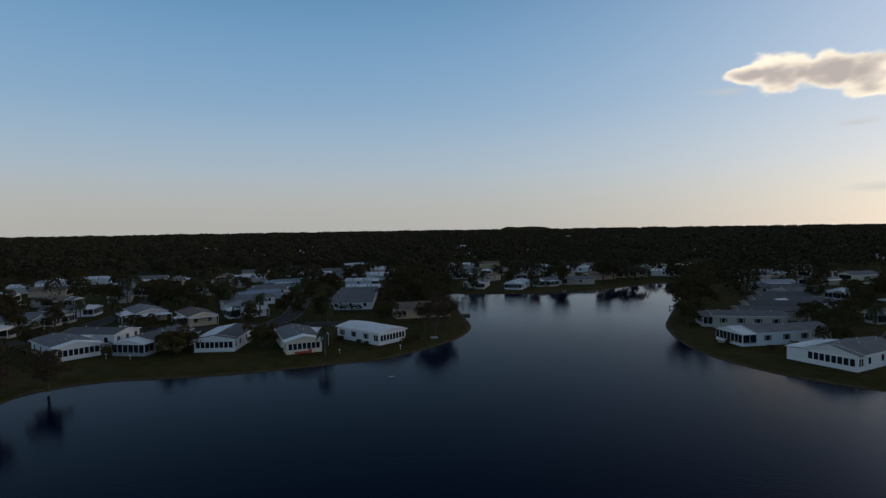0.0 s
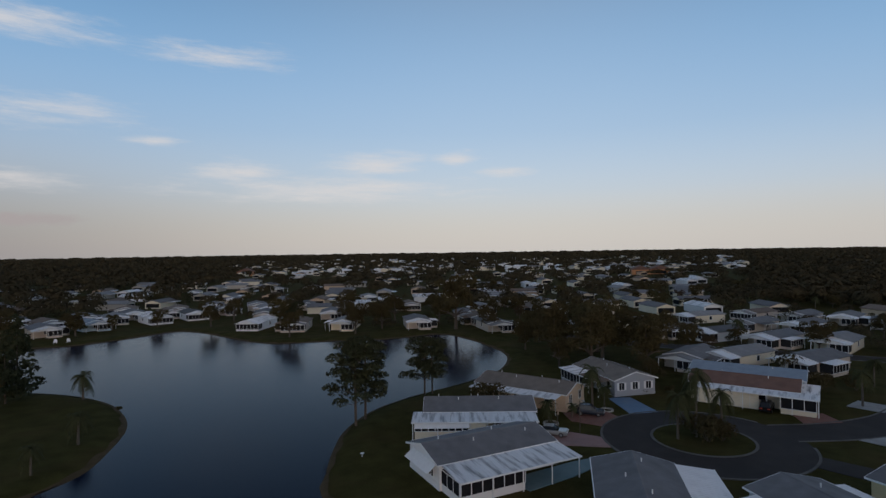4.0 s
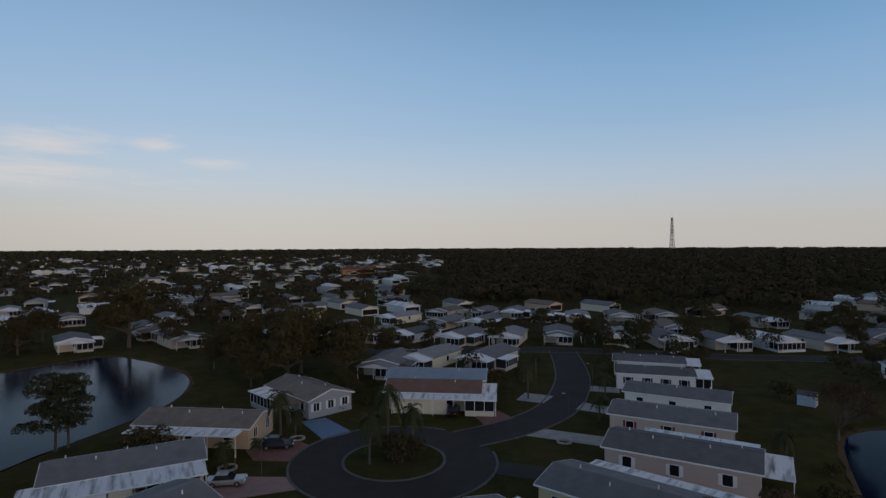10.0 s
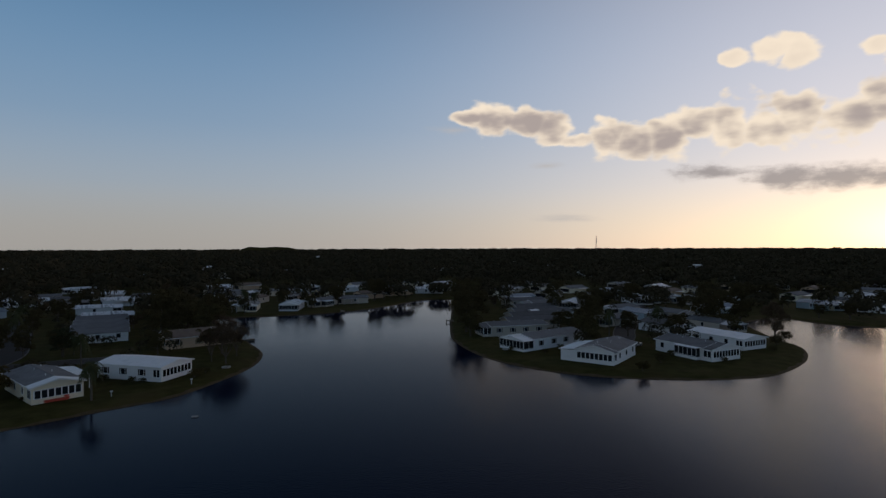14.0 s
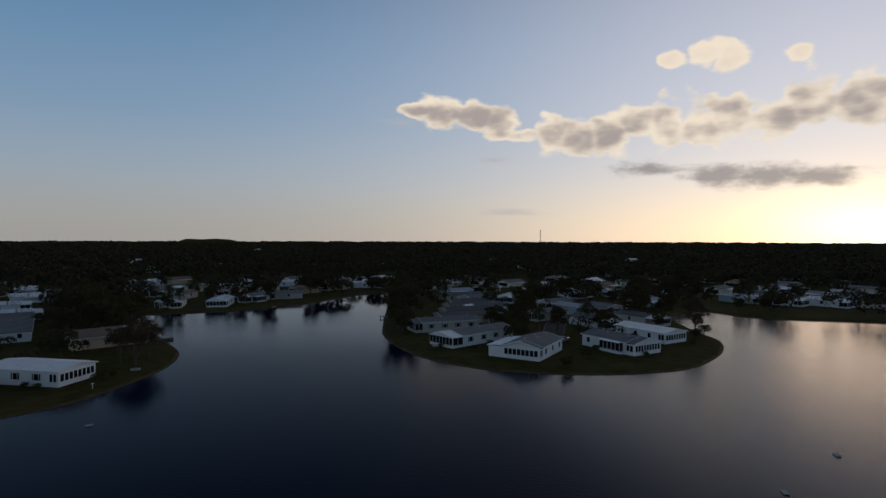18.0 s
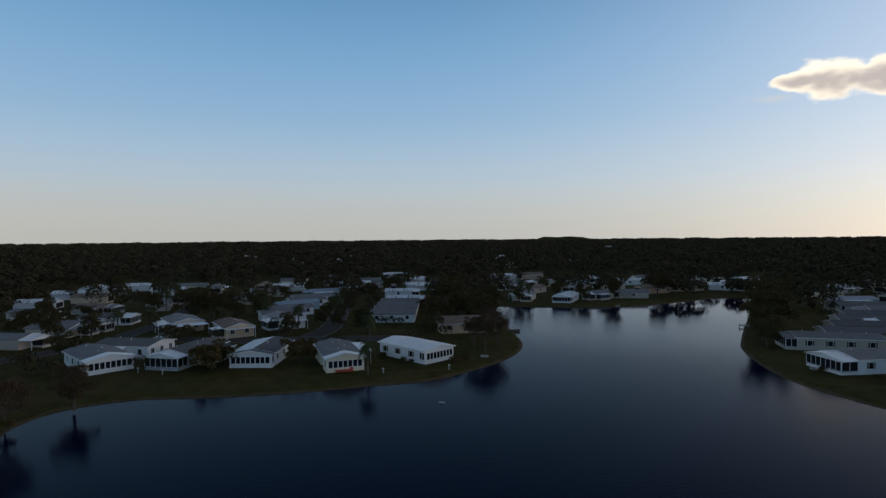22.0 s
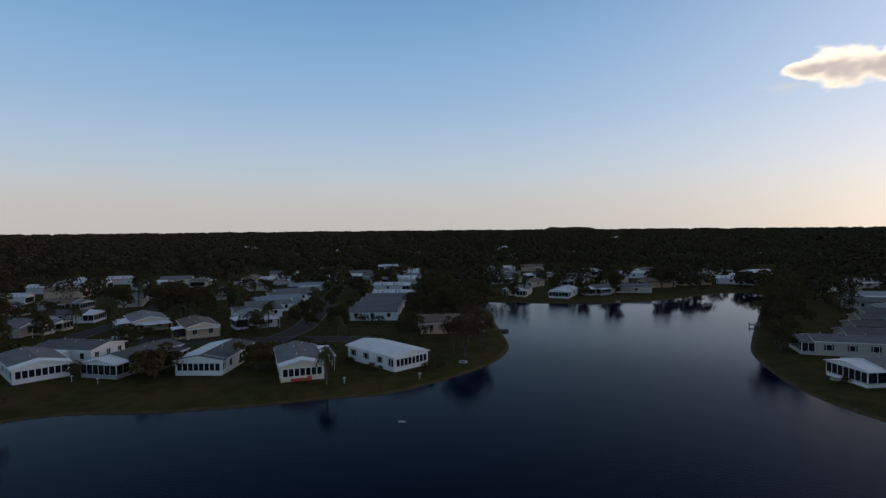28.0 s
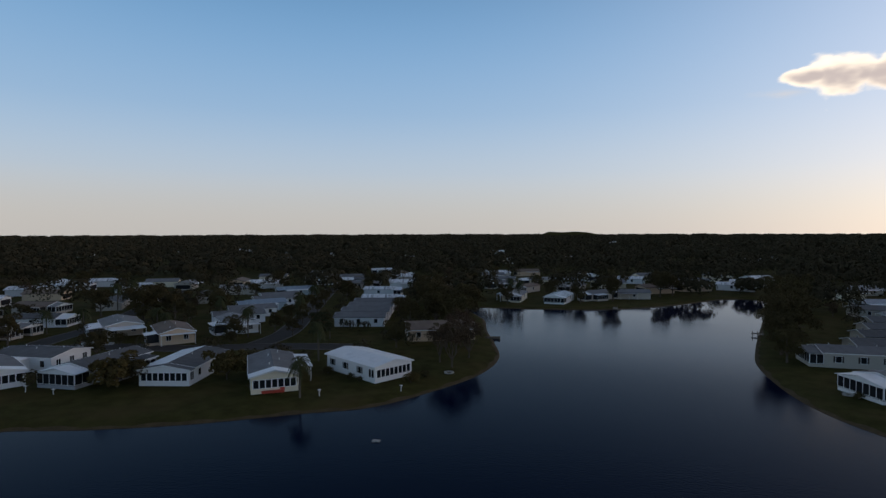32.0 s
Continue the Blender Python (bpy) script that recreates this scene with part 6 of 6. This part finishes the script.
def palm_tree(name, seed, height, label, frond=2.3, fronds=22, joined=False):
    r = random.Random(seed)
    t = root(name, 0, 0, 0, 0, label=label, category="palm", group="palms")
    tr = Mesh()
    bend = r.uniform(-0.3, 0.3)
    prev = Vector((0, 0, -0.2))
    for k in range(1, 7):
        p = Vector((bend * (k / 6) ** 2, 0, height * k / 6))
        tr.tube(prev, p, 0.19 - 0.01 * k, 0.18 - 0.01 * k, 8)
        prev = p
    part("trunk", tr, M["palm_bark"], t)
    crown = Mesh()
    for k in range(fronds):
        a = 2 * math.pi * k / fronds  + r.uniform(-0.2, 0.2)
        lift = r.uniform(-0.6, 1.15)
        m = crown if joined else Mesh()
        pts = []
        for j in range(8):
            u = j / 7
            pts.append(Vector((math.cos(a), math.sin(a), 0)) * frond * (u * (1 - 0.18 * u)) + Vector((0, 0, frond * (lift * u - 1.0 * u * u))) + prev)
        side = Vector((-math.sin(a), math.cos(a), 0))
        for j in range(7):
            w = 0.56 * frond / 2.3 * math.sin(math.pi * (0.12 + 0.86 * (j + 0.5) / 7))
            p, q = pts[j], pts[j + 1]
            for s in (-1, 1):
                for half in (0.0, 0.34, 0.67):
                    b0 = p.lerp(q, half)
                    b1 = p.lerp(q, half + 0.33)
                    tip = b1 + (q - p) * 0.7 + side * s * w - Vector((0, 0, 0.28 * w + 0.05))
                    m.add([b0, b1, tip], [(0, 1, 2)])
        if not joined:
            part("frond", m, LEAF["palm"], t)
    if joined:
        part("crown", crown, LEAF["palm"], t)
    return t


def bush(name, seed, w, h, leaf, label, count=420, size=0.25):
    t = root(name, 0, 0, 0, 0, label=label, category="bush", group="bushes")
    r = random.Random(seed)
    stem = Mesh()
    for k in range(5):
        a = 2 * math.pi * k / 5
        stem.tube((0, 0, -0.1), (math.cos(a) * w * 0.3, math.sin(a) * w * 0.3, h * 0.6), 0.05, 0.02, 5)
    part("stem", stem, M["bark"], t)
    lobes = [(r.uniform(-0.35, 0.35) * w, r.uniform(-0.35, 0.35) * w, h * r.uniform(0.4, 0.6), w * 0.3, w * 0.3, h * 0.42) for _ in range(6)]
    part("foliage", leaf_mesh("foliage", leaf_cloud(lobes, int(count * 2.4), size * 0.7, seed), leaf), None, t)
    return t


class Kind:
    """One build of a tree, repeated where it grows."""

    def __init__(self, thing):
        self.thing, self.fresh, self.members = thing, True, family(thing)

    def at(self, x, y, scale=1.0, turn=0.0, tall=1.0, z=0.0):
        m = pose(x, y, z, 0, 0, turn) @ Matrix.Diagonal((scale, scale, scale * tall, 1))
        if self.fresh:
            self.fresh = False
            self.thing.matrix_basis = m
            return self.thing
        return repeat(self.members, m)


OAKS = [Kind(broad_tree("oak_tree", 11 + k, 10, 5.2, LEAF[l], "dark spreading oak among the homes", 2700, 0.29)) for k, l in enumerate(("oak", "oak", "olive"))]
BROWNS = [Kind(broad_tree("brown_tree", 31, 8, 3.8, LEAF["brown"], "brownish thin-leaved tree in winter foliage", 5200, 0.16)),
          Kind(broad_tree("ochre_tree", 32, 4.4, 3.2, LEAF["ochre"], "low round tree with yellow-brown leaves", 1100, 0.32, 0.2))]
PINES = [Kind(pine_tree("pine_tree", 41 + k, 11.3, 4.7, "tall slash pine with a wide open crown", 2000, 0.27)) for k in range(2)]
CONIFERS = [Kind(conifer("conifer", 51, 14, 4.2, "tall dark conifer beside the water"))]
BARES = [Kind(bare_tree("bare_tree", 61, 8.5, 4.0, LEAF["rust"], "bare reddish-brown tree by the lake")), Kind(bare_tree("bare_tree", 62, 6.5, 3.4, LEAF["brown"], "bare grey-brown tree by the lake"))]
PALMS = [Kind(palm_tree("palm_tree", 71, 6.0, "tall cabbage palm with drooping fronds")), Kind(palm_tree("palm_tree", 72, 3.6, "low palm with dark fronds", 2.0, 30)), Kind(palm_tree("palm_tree", 73, 6.5, "tall palm standing among the homes", 2.4, 26, True))]
BUSHES = [Kind(bush("bush", 81, 4.0, 3.0, LEAF["oak"], "round dark evergreen bush")), Kind(bush("bush", 82, 2.0, 1.4, LEAF["olive"], "small rounded green garden bush", 220, 0.2)),
          Kind(bush("bush", 83, 3.4, 2.2, LEAF["ochre"], "low yellow-brown garden bush", 360, 0.22))]

# spit with the turning circle
for k, (x, y, s, h) in enumerate(((-46.8, -55.6, 1.0, 1.0), (-49.8, -56.6, 1.0, 1.02), (-65.0, -57.2, 0.9, 0.93), (-66.4, -56.6, 0.8, 1.0))):
    PINES[k % 2].at(x, y, s, 70 * k, h)
for x, y, s, tall in ((-70.0, -29.4, 1.0, 1.08), (-74.0, -29.0, 0.75, 0.7), (-66.6, -14.4, 1.1, 1.25), (-64.6, -16.2, 0.95, 1.0), (-67.6, -11.6, 0.95, 1.05), (-95, 3.5, 0.9, 0.9), (-110, 5.5, 0.9, 0.8),
                       (-84.5, 13.5, 0.8, 0.7), (-97, 16.5, 0.8, 0.7), (-107, 17.5, 0.8, 0.6), (-54.6, 93.2, 1.0, 0.9), (-68.6, 113.6, 1.0, 1.15), (-101, 125, 1.0, 1.1), (-129, 120, 1.0, 0.9), (-122, 118, 0.9, 0.9), (-139, 107, 1.0, 1.0), (-125, 137, 1.0, 1.1),
                       (-176, 138, 1.1, 1.2), (-186, 150, 1.1, 1.2), (52, 150, 1.1, 1.0), (70, 160, 1.1, 1.0), (-107, 150, 1.0, 1.2), (-120, 170, 1.0, 1.2), (-150, 104, 0.9, 1.0), (-147, -20, 0.9, 1.0), (-71, 225, 1.0, 1.2), (-66, 221, 1.0, 1.1), (-162, -72, 1.0, 1.0)):
    PALMS[0 if math.hypot(x, y) < 95 else 2].at(x, y, s, x * 40 % 360, tall)
for x, y, s in ((-20.7, -80.0, 1.0), (-31.0, -105.0, 1.1), (-13.4, -73.4, 0.8), (-61.6, -32.6, 0.8), (-66.0, -31.0, 0.5), (-48.0, 27.0, 1.0), (-71, 33, 0.9)):
    PALMS[1].at(x, y, s, x * 50 % 360)
for x, y, s, k in ((-63.4, -43.8, 1.4, 0), (-65.5, -12.8, 1.2, 0), (-67.8, -15.0, 0.95, 0), (-66.8, -11.4, 0.9, 0), (-119, -20, 1.2, 0), (-95.5, -6.5, 0.5, 1), (-88.4, -22.8, 0.8, 1), (-85.2, -26.2, 0.7, 1), (-80.5, -31.2, 0.8, 1), (-103, -2, 1.1, 0), (-106, 3, 1.0, 0),
                   (-57.5, -34.0, 0.8, 1), (-60.5, -35.5, 0.9, 1), (-98.5, 45.5, 1.1, 0), (-94, 26, 0.6, 1), (-60.5, 107.0, 0.9, 1), (-54.5, 105.8, 0.7, 1), (-52.2, 105.2, 0.6, 1), (-44.0, 108.8, 0.8, 2), (-43.6, 113.0, 0.8, 1), (-66.0, 93.4, 0.5, 1),
                   (-88.5, 86.0, 0.9, 0), (-71.5, 105.0, 0.9, 0), (52, 117.0, 0.8, 0), (66.4, 117.6, 0.7, 1), (58.0, 125.0, 0.9, 1), (22.0, 133.0, 0.7, 1), (29.6, 129.8, 0.7, 1), (34.5, 134.0, 0.9, 1), (50.6, 132.0, 0.8, 0), (90.5, 136.5, 0.9, 0), (84.5, 128.8, 0.8, 1), (97.0, 143.0, 0.9, 0), (73.5, 137.0, 0.6, 0),
                   (-31.0, -92.0, 0.5, 1), (-41.0, 20.0, 0.8, 0), (-45.5, 26.5, 0.9, 1), (-57.0, 31.0, 1.0, 0), (-67.0, 36.0, 0.9, 1), (-82.0, 46.5, 0.6, 2), (-122.0, 38, 1.3, 0), (-128, 42, 1.2, 0), (-118, 78, 1.1, 0), (-99, 118, 1.0, 0), (-104, 116, 1.0, 1), (-120, 104.5, 1.0, 0)):
    BUSHES[k].at(x, y, s, (x * 31 + y * 17) % 360)
BROWNS[0].at(-35.4, 9.4, 1.15, 20, 0.95)
BROWNS[0].at(-40.6, 17.6, 1.1, 140, 1.0)
BROWNS[0].at(-33.2, 5.0, 1.0, 250, 0.9)
BROWNS[0].at(-37.6, 13.2, 0.9, 320, 0.95)
BARES[0].at(-79.6, 43.6, 1.15, 0)
BARES[0].at(-83.0, 46.6, 1.0, 130)
BROWNS[0].at(-83.2, 55.8, 0.9, 40, 0.95)
BARES[1].at(-42.5, 121.5, 1.5, 90)
BARES[1].at(-46.5, 124.0, 1.3, 190)
BARES[0].at(-47.5, 133.0, 1.35, 30)
BARES[1].at(-43.0, 130.0, 1.3, 300)
BROWNS[1].at(-86.0, 83.4, 1.45, 10, 0.8)
BROWNS[1].at(-73.6, 95.4, 1.15, 120)
BROWNS[1].at(44.9, 109.4, 0.5, 120, 0.9)
BROWNS[0].at(94.2, 142.6, 1.05, 80, 1.25)
CONIFERS[0].at(-25.6, -118.0, 1.0, 0)
CONIFERS[0].at(-22.4, -113.0, 0.85, 90)
for x, y, s, k in ((-17.0, -104.0, 0.7, 0), (-12.0, -112.0, 0.9, 1), (-104.4, -31, 1.1, 0), (-100.5, -41, 1.2, 1), (-110, -42, 1.25, 2), (-115, -34, 1.1, 0), (-107, -52, 1.2, 1), (-118, -46, 1.25, 2), (-126, -53, 1.2, 0), (-130, -42, 0.8, 1), (-124, -64, 0.85, 2), (-133, -70, 0.8, 0),
                   (-134, -86, 0.8, 0), (-133, -97, 1.65, 1), (-98, -47, 0.6, 0), (-112, -62, 0.7, 1), (-141, -48, 0.8, 0), (-128, -28, 0.7, 2), (-93, -27, 0.5, 0),
                   (13.5, 163, 0.95, 0), (15.0, 172, 1.15, 1), (17.0, 182, 1.1, 0), (15.5, 195, 1.2, 1), (18, 206, 1.1, 0), (17.5, 220, 1.2, 2), (20, 236, 1.1, 0), (22, 250, 1.1, 1), (14.0, 155.5, 0.7, 2),
                   (112, 163, 0.75, 0), (108, 160, 0.6, 1), (114, 168, 0.65, 0), (88, 168, 1.1, 0), (95, 175, 1.1, 1), (102, 172, 0.9, 0), (90, 155, 0.6, 2),
                   (-66, 158, 1.1, 0), (-72, 168, 1.15, 1), (-60, 156, 1.0, 2), (-70, 151, 0.9, 0), (-62, 168, 1.1, 1), (-76, 176, 1.0, 0), (-50, 140, 0.5, 2), (-80, 178, 1.2, 0), (-88, 190, 1.1, 1), (-92, 205, 1.1, 0), (-62, 132, 0.6, 2), (-52, 137, 0.6, 0),
                   (-36, 240, 0.9, 0), (-22, 262, 1.0, 1), (-18, 268, 0.9, 0), (-60, 238, 0.7, 0), (-45, 228, 0.6, 1), (-10, 285, 0.55, 0), (6, 288, 0.45, 1), (18, 285, 0.6, 0),
                   (-150, 130, 1.0, 0), (-141, 134, 0.9, 1), (-160, 140, 1.0, 0), (-136, 145, 0.9, 2), (-168, 128, 0.9, 0), (-172, 96, 0.9, 1), (-147, 20, 0.8, 0), (-144, -3, 0.7, 1), (-146, 34, 0.7, 0), (-148, 47, 0.8, 2), (-146, 58, 0.8, 1), (-145, 84, 0.8, 0), (-142, 92, 0.7, 1), (-140, 24, 0.7, 2),
                   (48, 160, 0.8, 0), (58, 152, 0.7, 1), (70, 150, 0.7, 0), (56, 175, 0.9, 1), (60, 198, 0.9, 0), (52, 212, 0.8, 2), (70, 218, 0.9, 0), (86, 222, 1.0, 1), (60, 250, 1.0, 0), (120, 228, 1.0, 1), (140, 236, 1.0, 0), (128, 212, 1.0, 1), (150, 230, 0.9, 0), (180, 222, 1.0, 1),
                   (-95, -130, 0.8, 0), (-110, -118, 0.9, 1), (-122, -118, 0.9, 0), (-96, -172, 0.8, 1), (-110, -180, 0.9, 0), (-62, -190, 0.7, 1), (-44, -192, 1.0, 0), (-128, -140, 1.0, 1), (-140, -128, 1.0, 0), (-115, -160, 0.9, 2), (-92.5, 131.5, 0.5, 0), (-100.5, 133.5, 0.5, 1), (-103.5, 147, 0.55, 2), (-109.5, 147.5, 0.5, 0), (-112, 163, 0.6, 1), (-119.5, 163.5, 0.5, 2), (-124, 181, 0.6, 0), (-84, 132, 0.6, 1), (-86, -188, 0.6, 0), (-30, -190, 1.1, 0), (-20, -200, 1.1, 1), (-142, -110, 0.9, 1)):
    if not in_water(x, y):
        OAKS[k].at(x, y, s, (x * 37 + y * 11) % 360, 1.0)

# trees among the homes further out, wherever there is room
rng = random.Random(9)
STREETS = np.concatenate([curve_through(p, 4.0) for p, _ in ROADS.values()])
count = 0
while count < 185:
    a = rng.uniform(-55, 170)
    r = rng.uniform(118, 330)
    x, y = polar(a, r)
    if in_water(x, y, 15 if r < 215 else 6) or not free_spot(x, y, 8.5) or np.min(np.hypot(*(STREETS - (x, y)).T)) < 7:
        continue
    rng.choice(OAKS + OAKS + BROWNS[:1] + PINES[:1] + PALMS[2:] * 2).at(x, y, rng.uniform(0.45, 0.8), rng.uniform(0, 360), rng.uniform(0.85, 1.1))
    count += 1

# a dry field left open in the northern woods
CLEARING = (-22, 492)
field_line = [(CLEARING[0] + 18 * math.cos(u), CLEARING[1] + 58 * math.sin(u)) for u in np.linspace(0, 2 * math.pi, 30)[:-1]]
tagged(drive("field", field_line, M["dry_grass"], "dry pale field open among dark woods", 0.06), category="field")

# far woods to the horizon: masses of crowns, nearer ones finer
def woods(name, count, r0, r1, leaves, leaf_size, seed, label, grow=0.0045, tall=1.0, between=False):
    rs = np.random.RandomState(seed)
    ang = np.radians(rs.uniform(-75, 195, count))
    rad = r0 * np.exp(rs.uniform(0, 1, count) * math.log(r1 / r0))
    X, Y, deg = -rad * np.sin(ang), rad * np.cos(ang), np.degrees(ang)
    keep = np.ones(count, bool)
    # the settlement to the south-west is thinly wooded, the woods in the west are closed, and homes come first in the north
    town = (deg > 96) & (rad < np.where(deg > 147, 470, 1500))
    margin = 17 if between else 6
    keep &= ~(town & (rs.uniform(size=count) > np.where(rad < 600, 0.36, 0.5)))
    if not between:
        keep &= ~((deg < 62) & (rad < 345) & (rs.uniform(size=count) > 0.25))
        keep &= ~((deg > 62) & (deg < 96) & (rad < 240))
    keep &= ((X - CLEARING[0]) / 20) ** 2 + ((Y - CLEARING[1]) / 62) ** 2 > 1
    P = np.array(placed)
    for k in np.nonzero(keep & (rad < 1300))[0]:
        if np.min((P[:, 0] - X[k]) ** 2 + (P[:, 1] - Y[k]) ** 2) < (7.5 + 0.005 * rad[k]) ** 2 or in_water(X[k], Y[k], margin):
            keep[k] = False
        elif between:
            near = np.sqrt(np.min((P[:, 0] - X[k]) ** 2 + (P[:, 1] - Y[k]) ** 2))
            keep[k] = near < 15 and np.min(np.hypot(*(STREETS - (X[k], Y[k])).T)) > 6
        elif town[k] or rad[k] < 420:
            toward = P - np.array([X[k], Y[k]]) * (1 + 9.0 / rad[k])
            if np.min(toward[:, 0] ** 2 + toward[:, 1] ** 2) < 60 and rs.uniform() < 0.7:
                keep[k] = False
    X, Y, rad, deg = X[keep], Y[keep], rad[keep], deg[keep]
    n, T = len(X), leaves
    R = (2.9 * (0.62 if between else 1.0) + grow * rad) * rs.uniform(0.7, 1.35, n)
    HT = tall * rs.uniform(5.0, 9.8, n) * np.where(rad > 1500, 1.2, 1.0) * np.where((deg > 96) & (deg < 147) & (rad < 1300), 0.75, 1.0)
    d = rs.normal(size=(n, T, 3))
    d /= np.linalg.norm(d, axis=2)[..., None]
    d[..., 2] = np.abs(d[..., 2]) * np.where(rs.uniform(size=(n, T)) < 0.85, 1, -1)
    lump = 1 + 0.28 * np.sin(5 * d[..., 0] + 9 * rs.uniform(size=(n, 1))) * np.cos(4 * d[..., 1])
    c = np.stack([X[:, None] + d[..., 0] * R[:, None] * lump, Y[:, None] + d[..., 1] * R[:, None] * lump, HT[:, None] * 0.58 + d[..., 2] * HT[:, None] * 0.42 * lump], -1)
    size = (leaf_size * R[:, None] * rs.uniform(0.6, 1.3, (n, T)))[..., None]
    nn = d + rs.normal(scale=0.22, size=d.shape)
    nn /= np.linalg.norm(nn, axis=2)[..., None]
    t1 = np.cross(nn, rs.normal(size=d.shape))
    t1 /= np.linalg.norm(t1, axis=2)[..., None]
    t2 = np.cross(nn, t1)
    tri = np.stack([c + t1 * size, c - t1 * size * 0.5 + t2 * size * 0.8, c - t1 * size * 0.5 - t2 * size * 0.8], 2).reshape(-1, 3)
    fm = bpy.data.meshes.new(name)
    nv = len(tri)
    fm.vertices.add(nv)
    fm.vertices.foreach_set("co", tri.ravel())
    fm.loops.add(nv)
    fm.loops.foreach_set("vertex_index", np.arange(nv))
    fm.polygons.add(nv // 3)
    fm.polygons.foreach_set("loop_start", np.arange(0, nv, 3))
    fm.polygons.foreach_set("loop_total", np.full(nv // 3, 3))
    fm.update()
    fm.materials.append(LEAF["far"])
    return tagged(new(name, fm), label=label, category="woodland", kind="stuff")


woods("garden_thicket", 1300, 112, 240, 170, 0.15, 6, "dark shrubs and small trees between the homes", 0.0, 0.5, True)
woods("woodland", 2300, 215, 400, 330, 0.135, 4, "dark closed woodland behind the homes")
woods("middle_woodland", 3600, 390, 800, 130, 0.20, 7, "dark closed woodland beyond the homes")
woods("far_woodland", 13000, 780, 4300, 40, 0.38, 5, "dark far woodland reaching to the flat horizon")
